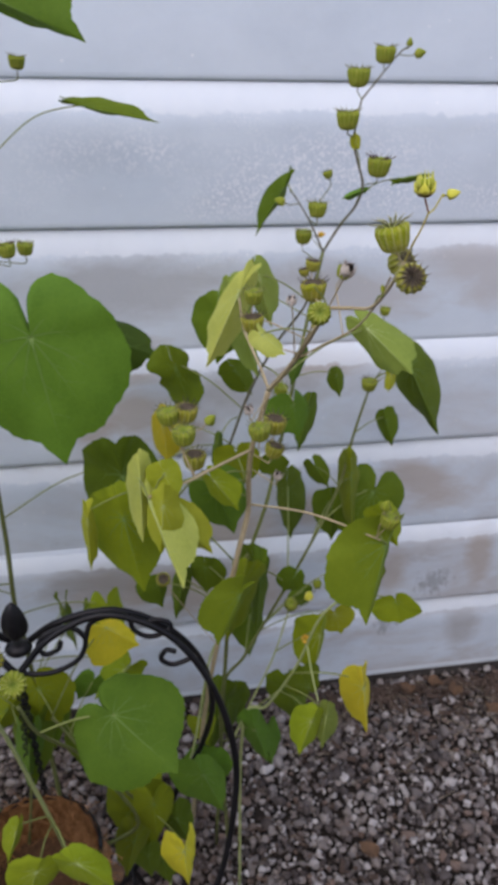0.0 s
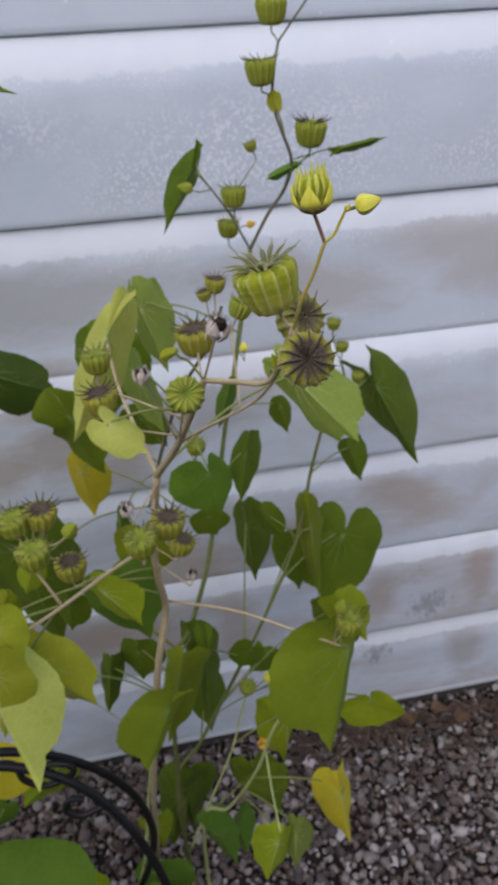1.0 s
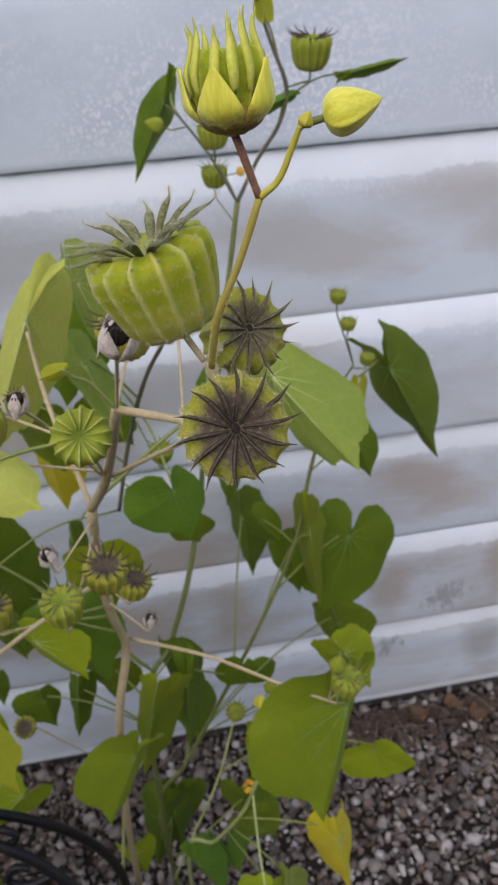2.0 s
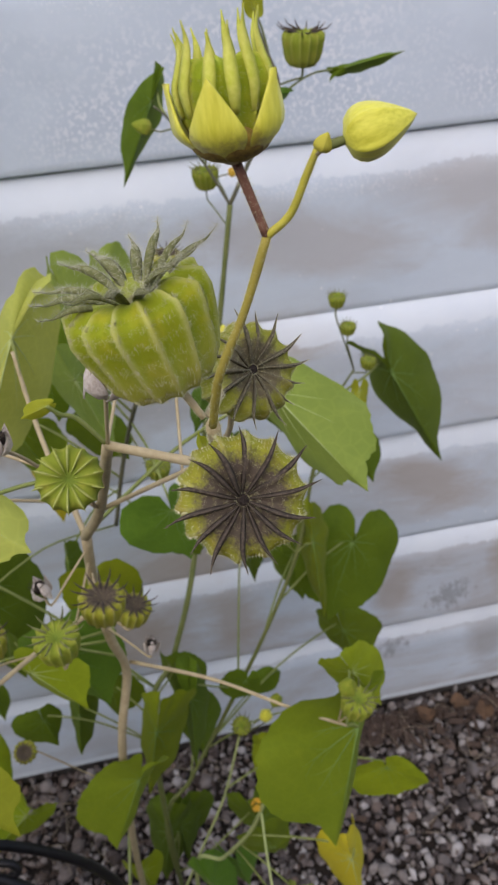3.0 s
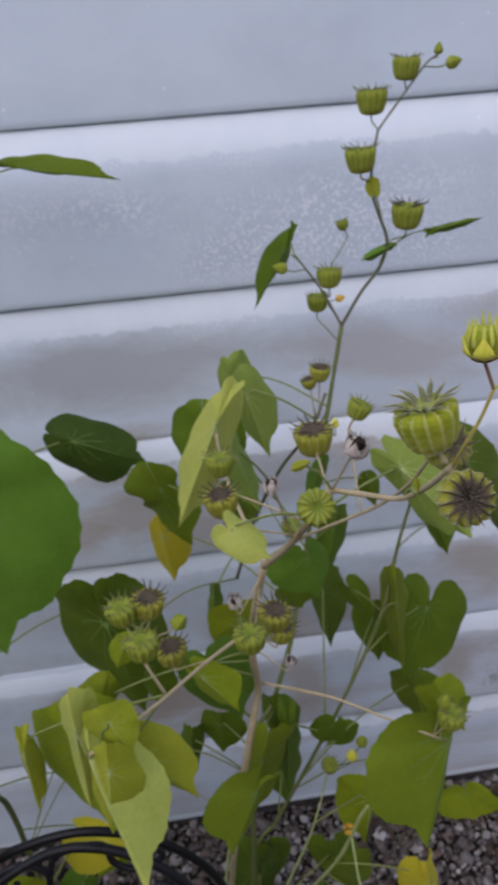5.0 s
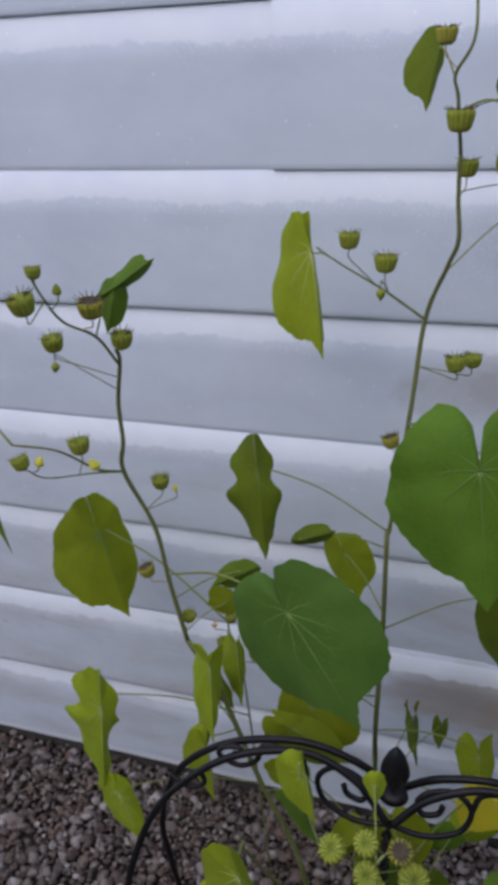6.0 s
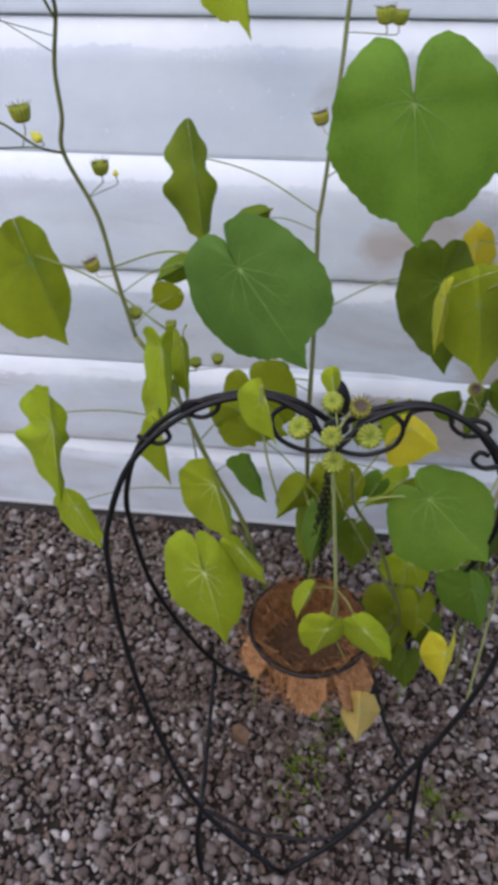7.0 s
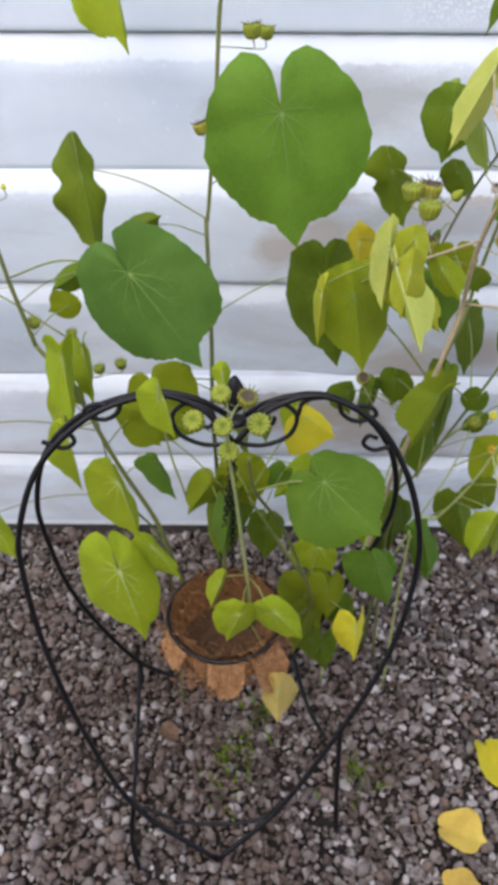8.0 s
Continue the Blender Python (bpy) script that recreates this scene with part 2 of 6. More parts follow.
def stone_material():
    m, t, n, p = nodes_of("gravel_stone")
    g = n.new("ShaderNodeNewGeometry")
    c = ramp(t, g.outputs["Random Per Island"], [
        (0.0, (0.045, 0.042, 0.042)), (0.16, (0.095, 0.088, 0.086)), (0.32, (0.165, 0.155, 0.150)), (0.43, (0.205, 0.145, 0.110)),
        (0.53, (0.195, 0.190, 0.190)), (0.66, (0.29, 0.262, 0.236)), (0.80, (0.38, 0.365, 0.35)), (0.91, (0.52, 0.505, 0.485)), (1.0, (0.68, 0.67, 0.65))])
    f = noise_tex(t, 150, 5, 0.65)
    c = mix(t, 0.8, c, ramp(t, f, [(0.25, (0.55, 0.52, 0.50)), (0.75, (1.0, 0.965, 0.93))]), "MULTIPLY")
    # brown dust, thicker round the planter
    where = n.new("ShaderNodeSeparateXYZ")
    t.links.new(n.new("ShaderNodeTexCoord").outputs["Object"], where.inputs[0])
    dust = ramp(t, sums(t, "ADD", where.outputs["X"], 0.6), [(0.30, (1, 1, 1)), (0.72, (0.45, 0.45, 0.45))])
    dust = sums(t, "MULTIPLY", dust, ramp(t, noise_tex(t, 6, 5, 0.65), [(0.36, (0.26, 0.26, 0.26)), (0.62, (0.76, 0.76, 0.76))]))
    c = mix(t, dust, c, (0.112, 0.074, 0.054))
    t.links.new(c, p.inputs["Base Color"])
    p.inputs["Roughness"].default_value, p.inputs["Specular IOR Level"].default_value = 0.8, 0.3
    bump(t, p, f, 0.5, 0.0015)
    return m


STONE = stone_material()
COURSE = 0.2032


# stains on the siding: x, z, half width, half height, tilt, colour
STAINS = [(0.340, 0.508, 0.116, 0.058, -28, "tan"),
          (0.486, 0.313, 0.040, 0.095, 10, "tan"),
          (0.291, 0.289, 0.043, 0.079, 0, "tan"),
          (0.024, 0.301, 0.061, 0.090, 0, "tan"),
          (0.119, 0.468, 0.069, 0.055, 0, "tan"),
          (0.301, 0.142, 0.049, 0.048, 0, "dark"),
          (0.484, 0.101, 0.051, 0.093, 0, "grey"),
          (0.391, 0.254, 0.062, 0.056, 30, "dark"),
          (-0.210, 0.920, 0.252, 0.065, 0, "grey"),
          (0.406, 0.927, 0.210, 0.071, -14, "pale"),
          (-0.220, 0.697, 0.068, 0.055, 0, "tan"),
          (-0.297, 0.676, 0.059, 0.045, 20, "tan"),
          (-0.281, 0.384, 0.057, 0.053, -20, "grey"),
          (0.159, 0.905, 0.168, 0.055, -12, "pale"),
          (-0.273, 0.311, 0.194, 0.070, 0, "tan"),
          (-0.129, 0.663, 0.072, 0.063, 0, "tan"),
          (-0.365, 0.335, 0.077, 0.032, 25, "grey"),
          (-0.226, 0.791, 0.092, 0.051, 0, "tan"),
          (-0.020, 0.734, 0.175, 0.061, 0, "grey"),
          (0.098, 0.782, 0.124, 0.049, 0, "tan"),
          (-0.244, 0.333, 0.113, 0.054, 0, "grey"),
          (-0.049, 0.431, 0.107, 0.063, 0, "tan"),
          (-0.136, 0.288, 0.142, 0.076, 0, "tan")]


def siding_material():
    """White lap siding: a paler strip under each lap, a duller blue-grey below it with patches of dew, brown stains low
    down.
    """
    m, t, n, p = nodes_of("white_siding")
    c = n.new("ShaderNodeTexCoord")
    s = n.new("ShaderNodeSeparateXYZ")
    t.links.new(c.outputs["Object"], s.inputs[0])
    z = s.outputs["Z"]
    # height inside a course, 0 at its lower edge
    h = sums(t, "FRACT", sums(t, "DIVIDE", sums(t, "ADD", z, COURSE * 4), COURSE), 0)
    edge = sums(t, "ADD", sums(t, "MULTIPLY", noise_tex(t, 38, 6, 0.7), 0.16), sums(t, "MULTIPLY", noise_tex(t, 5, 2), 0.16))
    below_strip = ramp(t, sums(t, "ADD", h, edge), [(0.945, (1, 1, 1)), (0.965, (0, 0, 0))])
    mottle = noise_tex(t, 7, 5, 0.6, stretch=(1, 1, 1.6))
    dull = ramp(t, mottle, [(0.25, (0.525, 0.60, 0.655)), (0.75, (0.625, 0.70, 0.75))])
    pale_strip = ramp(t, noise_tex(t, 16, 4), [(0.3, (0.66, 0.72, 0.755)), (0.7, (0.71, 0.765, 0.79))])
    base = mix(t, below_strip, pale_strip, dull)
    # droplets of dew in patches
    v = n.new("ShaderNodeTexNoise")
    v.inputs["Scale"].default_value, v.inputs["Detail"].default_value = 230, 4
    t.links.new(c.outputs["Object"], v.inputs["Vector"])
    patch = ramp(t, noise_tex(t, 4.5, 3, 0.5, stretch=(1, 1, 1.8)), [(0.40, (0, 0, 0)), (0.56, (1, 1, 1))])
    band = ramp(t, sums(t, "MULTIPLY", z, 0.5), [(0.505, (0.12, 0.12, 0.12)), (0.525, (1, 1, 1)), (0.562, (1, 1, 1)), (0.585, (0.05, 0.05, 0.05))])
    patch = sums(t, "MULTIPLY", patch, band)
    patch = sums(t, "MULTIPLY", patch, ramp(t, sums(t, "ADD", s.outputs["X"], 0.6), [(0.18, (0.08, 0.08, 0.08)), (0.36, (1, 1, 1))]))
    drops = sums(t, "MULTIPLY", ramp(t, v.outputs["Fac"], [(0.50, (0, 0, 0)), (0.60, (1, 1, 1))]), patch)
    drops = sums(t, "MULTIPLY", drops, below_strip)
    base = mix(t, sums(t, "MULTIPLY", sums(t, "MULTIPLY", patch, below_strip), 0.35), base, (0.43, 0.50, 0.57))
    base = mix(t, sums(t, "MULTIPLY", drops, 0.50), base, (0.88, 0.885, 0.89))
    # flecks of old paint that cling along the upper rim of the duller tone
    rim = ramp(t, sums(t, "ADD", h, edge), [(0.78, (0, 0, 0)), (0.90, (1, 1, 1)), (0.95, (1, 1, 1)), (0.97, (0, 0, 0))])
    flecks = ramp(t, noise_tex(t, 330, 3, 0.6), [(0.56, (0, 0, 0)), (0.62, (1, 1, 1))])
    where = ramp(t, noise_tex(t, 6, 2), [(0.42, (0, 0, 0)), (0.55, (1, 1, 1))])
    flecks = sums(t, "MULTIPLY", sums(t, "MULTIPLY", flecks, rim), where)
    base = mix(t, sums(t, "MULTIPLY", flecks, 0.6), base, (0.84, 0.85, 0.86))
    dots = n.new("ShaderNodeTexVoronoi")
    dots.inputs["Scale"].default_value = 34
    t.links.new(c.outputs["Object"], dots.inputs["Vector"])
    dot = ramp(t, dots.outputs["Distance"], [(0.045, (1, 1, 1)), (0.075, (0, 0, 0))])
    base = mix(t, sums(t, "MULTIPLY", dot, 0.55), base, (0.90, 0.90, 0.89))
    # brown and grey dirt, mostly on the lower courses
    low = ramp(t, sums(t, "DIVIDE", sums(t, "ADD", z, 0.1), 1.3), [(0.25, (1, 1, 1)), (0.60, (0.55, 0.55, 0.55)), (0.80, (0.10, 0.10, 0.10))])
    dirt = ramp(t, noise_tex(t, 5.2, 6, 0.62, stretch=(0.7, 1, 1.8), distort=0.5, turn=-24), [(0.43, (0, 0, 0)), (0.60, (1, 1, 1))])
    side = ramp(t, sums(t, "MULTIPLY", sums(t, "ADD", s.outputs["X"], 0.6), 1.0), [(0.15, (0.55, 0.55, 0.55)), (0.50, (1, 1, 1))])
    d = sums(t, "MULTIPLY", sums(t, "MULTIPLY", sums(t, "MULTIPLY", dirt, low), below_strip), side)
    base = mix(t, sums(t, "MULTIPLY", d, 0.50), base, (0.40, 0.355, 0.31))
    smear = ramp(t, noise_tex(t, 22, 7, 0.7, stretch=(0.35, 1, 1.3), distort=0.8, turn=-32), [(0.60, (0, 0, 0)), (0.70, (1, 1, 1))])
    base = mix(t, sums(t, "MULTIPLY", sums(t, "MULTIPLY", smear, low), 0.3), base, (0.27, 0.25, 0.225))
    # stains show less in the paler strip under each lap
    held = ramp(t, below_strip, [(0.0, (0.25, 0.25, 0.25)), (1.0, (1, 1, 1))])
    for x0, z0, wide, high, tilt, kind in STAINS:
        place = n.new("ShaderNodeMapping")
        place.vector_type = "TEXTURE"
        place.inputs["Location"].default_value = (x0, 0, z0)
        place.inputs["Rotation"].default_value = (0, radians(-tilt), 0)
        place.inputs["Scale"].default_value = (wide, 100, high)
        t.links.new(c.outputs["Object"], place.inputs[0])
        far = n.new("ShaderNodeVectorMath")
        far.operation = "LENGTH"
        t.links.new(place.outputs[0], far.inputs[0])
        if kind != "dark":
            wave, soft = noise_tex(t, 14 if kind == "tan" else 9, 6, 0.68, stretch=(0.6, 1, 1.4), distort=0.5, turn=-26), 0.6
        else:
            wave, soft = noise_tex(t, 75, 5, 0.75, stretch=(1, 1, 0.6)), 0.4
        reach = sums(t, "SUBTRACT", sums(t, "ADD", 0.62 if kind == "dark" else 1.0, sums(t, "MULTIPLY", sums(t, "SUBTRACT", wave, 0.5), 2.8 if kind == "dark" else 1.6)), far.outputs["Value"])
        mask = sums(t, "MULTIPLY", ramp(t, reach, [(0.0, (0, 0, 0)), (soft, (1, 1, 1))]), held)
        colour, most = {"tan": ((0.40, 0.34, 0.275), 0.66), "pale": ((0.41, 0.365, 0.32), 0.52), "grey": ((0.34, 0.33, 0.31), 0.58), "dark": ((0.20, 0.20, 0.20), 0.55)}[kind]
        base = mix(t, sums(t, "MULTIPLY", mask, most), base, colour)
    p.inputs["Specular IOR Level"].default_value = 0.14
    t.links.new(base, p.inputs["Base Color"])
    t.links.new(sums(t, "ADD", sums(t, "MULTIPLY", below_strip, 0.06), 0.50), p.inputs["Roughness"])
    bump(t, p, sums(t, "ADD", sums(t, "MULTIPLY", drops, 0.25), sums(t, "MULTIPLY", noise_tex(t, 3, 2), 4.0)), 0.25, 0.0015)
    return m


SIDING = siding_material()


# ---- helpers for meshes ----
def part(name, mesh, material, parent, label=""):
    """Links a bmesh or a mesh as one object under parent."""
    if isinstance(mesh, bmesh.types.BMesh):
        bm, mesh = mesh, bpy.data.meshes.new(name)
        bm.to_mesh(mesh)
        bm.free()
    if material and not mesh.materials:
        mesh.materials.append(material)
    ob = new(name, mesh)
    ob.parent = parent
    if label:
        tagged(ob, label)
    return ob


def shade(bm):
    for f in bm.faces:
        f.smooth = True
    return bm


def thing(name, at, label, category, group="", kind=""):
    ob = new(name)
    ob.empty_display_size = 0.02
    ob.location = at
    return tagged(ob, label, category, group, kind)


def spline(points, steps=6):
    """A smooth line through the points."""
    p = [Vector(q) for q in points]
    if len(p) == 2:
        return [p[0].lerp(p[1], i / steps) for i in range(steps + 1)]
    p = [p[0] * 2 - p[1]] + p + [p[-1] * 2 - p[-2]]
    out = []
    for a, b, c, d in zip(p, p[1:], p[2:], p[3:]):
        for i in range(steps):
            s = i / steps
            out.append(0.5 * (2 * b + (c - a) * s + (2 * a - 5 * b + 4 * c - d) * s * s + (3 * b - a - 3 * c + d) * s ** 3))
    return out + [p[-2]]


def tube(bm, line, r0, r1, sides=7, wobble=0.0, flat=1.0):
    """Sweeps a tapering round section along the line into bm."""
    n = len(line)
    rings = []
    side = None
    for i, q in enumerate(line):
        d = (line[min(i + 1, n - 1)] - line[max(i - 1, 0)]).normalized()
        if side is None:
            side = d.orthogonal().normalized()
        side = (side - d * side.dot(d)).normalized()
        up = d.cross(side)
        s = i / max(1, n - 1)
        r = r0 + (r1 - r0) * s
        if wobble:
            r *= 1 + wobble * noise.noise(q * 160)
        rings.append([bm.verts.new(q + (side * math.cos(2 * math.pi * k / sides) + up * (flat * math.sin(2 * math.pi * k / sides))) * r)
                      for k in range(sides)])
    for a, b in zip(rings, rings[1:]):
        for k in range(sides):
            bm.faces.new((a[k], a[(k + 1) % sides], b[(k + 1) % sides], b[k]))
    bm.faces.new(rings[0][::-1])
    bm.faces.new(rings[-1])


def box(bm, lo, hi):
    m = bmesh.ops.create_cube(bm, size=1.0, matrix=Matrix.Translation([(a + b) / 2 for a, b in zip(lo, hi)]) @ Matrix.Diagonal([b - a for a, b in zip(lo, hi)] + [1]))
    return m["verts"]


def frame_of(axis, hint=(0, 0, 1)):
    z = Vector(axis).normalized()
    x = Vector(hint).cross(z)
    if x.length < 1e-3:
        x = Vector((1, 0, 0)).cross(z)
    x.normalize()
    y = z.cross(x)
    return Matrix((x, y, z)).transposed().to_4x4()


# ---- the wall ----
wall = thing("wall_north", (0, 0, 0), "white horizontal lap siding with dew and brown dirt stains", "wall", kind="structure")
LEFT, RIGHT, COURSES = -4.2, 4.2, 14
JOINTS = {0: 1.9, 1: -1.7, 2: 1.1, 3: -2.3, 4: 1.6, 5: -1.9, 6: -0.615, 7: 2.0, 8: -1.2, 9: 1.3, 10: -2.0, 11: 1.0, 12: -1.0, 13: 2.2}


def siding_panel(z, x0, x1, seed):
    """One course: a sloping face, a rounded drip edge, and a lip turned back under it."""
    low = -0.016 if z < 0.1 else z
    top = z + COURSE + 0.012
    profile = [(0.0045, low + 0.0016), (0.0026, low + 0.0006), (0.0012, low + 0.0006), (0.0003, low + 0.0022), (0.0003, low + 0.010),
               (0.0012, low + 0.06), (0.0028, low + 0.14), (0.0040, top), (0.0062, top)]
    bm = bmesh.new()
    cuts = max(2, int((x1 - x0) / 0.06))
    rows = []
    for i in range(cuts + 1):
        x = x0 + (x1 - x0) * i / cuts
        warp = 0.0012 * noise.noise(Vector((x * 1.3, z * 9, seed)))
        sag = 0.0012 * noise.noise(Vector((x * 0.9, z * 5, seed + 7)))
        rows.append([bm.verts.new((x, y + warp * (1.0), zz + sag)) for y, zz in profile])
    for a, b in zip(rows, rows[1:]):
        for k in range(len(profile) - 1):
            bm.faces.new((a[k], b[k], b[k + 1], a[k + 1]))
    return shade(bm)


for k in range(COURSES):
    cut = JOINTS[k]
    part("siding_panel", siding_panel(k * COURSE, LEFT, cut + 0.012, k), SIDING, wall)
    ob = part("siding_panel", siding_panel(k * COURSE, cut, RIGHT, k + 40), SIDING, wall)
    ob.location.y = -0.0030
bm = bmesh.new()
box(bm, (LEFT, 0.016, -0.3), (RIGHT, 0.16, COURSES * COURSE))
part("backing", bm, CONCRETE, wall, "dark foundation and sheathing behind the siding")
bm = bmesh.new()
box(bm, (LEFT - 0.1, -0.16, COURSES * COURSE + 0.002), (RIGHT + 0.1, 0.3, COURSES * COURSE + 0.14))
part("eave", bm, SIDING, wall, "white boxed eave")

# unseen wall behind the camera, added to cut skylight from low angles
bm = bmesh.new()
box(bm, (-6.0, -4.25, -0.3), (6.0, -4.0, 3.0))
tagged(part("wall_south", bm, BLOCKER, None), "plain rendered wall that closes the yard", "wall", kind="structure")

# ---- the ground ----
GROUND = -0.045


def ground_height(x, y):
    return GROUND + 0.010 * noise.noise(Vector((x * 2.2, y * 2.2, 3.0))) + 0.012 * math.exp(-((x + 0.37) ** 2 + (y + 0.45) ** 2) / 0.03)


bm = bmesh.new()
xs = [-60, -20, -8, -4] + [-2.4 + 0.06 * i for i in range(64)] + [2, 4, 8, 20, 60]
ys = [-80, -30, -10, -4] + [-2.4 + 0.06 * i for i in range(43)] + [0.2, 3.0, 30]
grid = [[bm.verts.new((x, y, ground_height(x, y) - 0.012 if -3 < x < 2 and -3 < y else GROUND - 0.012)) for x in xs] for y in ys]
for a, b in zip(grid, grid[1:]):
    for k in range(len(xs) - 1):
        bm.faces.new((a[k], a[k + 1], b[k + 1], b[k]))
tagged(part("ground", shade(bm), SOIL, None), "dark damp soil under loose gravel", "ground", kind="structure")


def gravel_mesh():
    """Loose rounded and broken stones, packed in jittered rows."""
    rng = random.Random(11)
    shapes = []
    for s in range(20):
        tmp = bmesh.new()
        bmesh.ops.create_icosphere(tmp, subdivisions=2 if s < 12 else 1, radius=1.0)
        for v in tmp.verts:
            q = v.co.copy()
            v.co = q * (1 + 0.34 * noise.noise(q * 1.1 + Vector((s * 7.3, 1, 2))) + 0.10 * noise.noise(q * 2.6 + Vector((s, 5, 9))))
        for c in range(7):
            d = Vector((rng.uniform(-1, 1), rng.uniform(-1, 1), rng.uniform(-1, 1))).normalized()
            lim = rng.uniform(0.45, 0.78)
            for v in tmp.verts:
                over = v.co.dot(d) - lim
                if over > 0:
                    v.co -= d * over * 0.9
        tmp.verts.ensure_lookup_table()
        shapes.append((np.array([v.co for v in tmp.verts]), np.array([[v.index for v in f.verts] for f in tmp.faces])))
        tmp.free()
    V, F, count = [], [], 0

    def lay(x, y, z, size, fine):
        nonlocal count
        v, f = shapes[rng.randrange(12) if fine else 12 + rng.randrange(8)]
        m = np.array(Euler((rng.uniform(0, 6.3), rng.uniform(0, 6.3), rng.uniform(0, 6.3))).to_matrix())
        sc = np.array((rng.uniform(0.8, 1.3), rng.uniform(0.7, 1.05), rng.uniform(0.55, 0.85))) * size
        tilt = np.array(Euler((rng.gauss(0, 0.35), rng.gauss(0, 0.35), rng.uniform(0, 6.3))).to_matrix())
        V.append(((v @ m.T) * sc) @ tilt.T + np.array((x, y, z)))
        F.append(f + count)
        count += len(v)

    for step, lift, fine, most in ((0.0125, -0.010, False, 0.95), (0.0135, -0.001, True, 0.82)):
        y = -1.02
        while y < 0.015:
            x = -1.38
            while x < 0.78:
                px, py = x + rng.uniform(-0.007, 0.007), y + rng.uniform(-0.007, 0.007)
                if rng.random() < most:
                    size = min(0.0145, max(0.0042, rng.lognormvariate(math.log(0.0067), 0.42)))
                    lay(px, py, ground_height(px, py) + lift + rng.uniform(-0.003, 0.004), size, fine)
                x += step
            y += step
    # coarser stones farther out
    y = -2.3
    while y < 0.0:
        x = -3.0
        while x < 2.6:
            px, py = x + rng.uniform(-0.012, 0.012), y + rng.uniform(-0.012, 0.012)
            if not (-1.38 < px < 0.78 and py > -1.02) and py < 0.01:
                lay(px, py, ground_height(px, py) - 0.006 if px < 2 else GROUND - 0.008, rng.uniform(0.008, 0.014), False)
            x += 0.021
        y += 0.021
    V, F = np.concatenate(V), np.concatenate(F)
    me = bpy.data.meshes.new("gravel")
    me.from_pydata(V.tolist(), [], F.tolist())
    me.polygons.foreach_set("use_smooth", [True] * len(F))
    return me


tagged(part("gravel", gravel_mesh(), STONE, None), "loose grey and brown gravel, stones about two centimetres", "gravel", kind="stuff")


# ---- parts of the plants ----
STEMS = {}
OUTLINE = [(0, 1.0, 0.0), (2.5, 0.945, 0.0), (6, 0.868, 0.02), (11, 0.78, 0.07), (24, 0.61, 0.36), (40, 0.40, 0.64), (60, 0.15, 0.91), (80, 0.02, 1.0), (102, 0, 0.98),
           (122, 0, 0.88), (146, 0, 0.72), (162, 0, 0.60), (172, 0, 0.42), (180, 0, 0.05)]
OPEN_SIDE = Vector((-0.2, -1.15, 1.32))  # the blades face the open yard


def outline(deg, half):
    a = abs(deg)
    for (d0, a0, b0), (d1, a1, b1) in zip(OUTLINE, OUTLINE[1:]):
        if a <= d1:
            s = (a - d0) / (d1 - d0)
            return (a0 + (a1 - a0) * s) + (b0 + (b1 - b0) * s) * half
    return 0.06 * half


def plant(label, at):
    ob = thing("velvetleaf_plant", at, label, "plant", "velvetleaf plants by the wall")
    STEMS[ob.name] = []
    return ob


def local(ob, points):
    return [Vector(p) - ob.location for p in points]


def hairs(bm, line, r, seed, density=45000):
    """Fine hairs along a stalk, in the second material."""
    rng = random.Random(seed)
    for p, q in zip(line, line[1:]):
        for _ in range(int((q - p).length * density)):
            base = p.lerp(q, rng.random())
            way = Vector((rng.gauss(0, 1), rng.gauss(0, 1), rng.gauss(0, 1))).normalized()
            side = way.orthogonal().normalized() * 0.000022
            root = base + way * r * 0.9
            bm.faces.new([bm.verts.new(c) for c in (root - side, root + side, root + way * 0.0006)]).material_index = 1


def stem(owner, r0, r1, material, points):
    line = spline(local(owner, points), 7)
    STEMS[owner.name] += line
    bm = bmesh.new()
    tube(bm, line, r0 * 0.72, r1 * 0.72, 9, 0.12)
    if points[0][1] < -0.58 and points[0][2] > 1.05:
        hairs(bm, line, r1 * 0.72, len(STEMS[owner.name]))
    ob = part("stem" if r0 > 0.0028 else "branch", shade(bm), material, owner)
    ob.data.materials.append(RIB_FUZZ)
    return ob


def nearest(owner, q, drop=0.02):
    """The point of the plant's stems from which a stalk to q would grow."""
    best = min(STEMS[owner.name], key=lambda s: (s - (q - Vector((0, 0, drop)))).length + 0.8 * max(0.0, s.z - q.z))
    return best


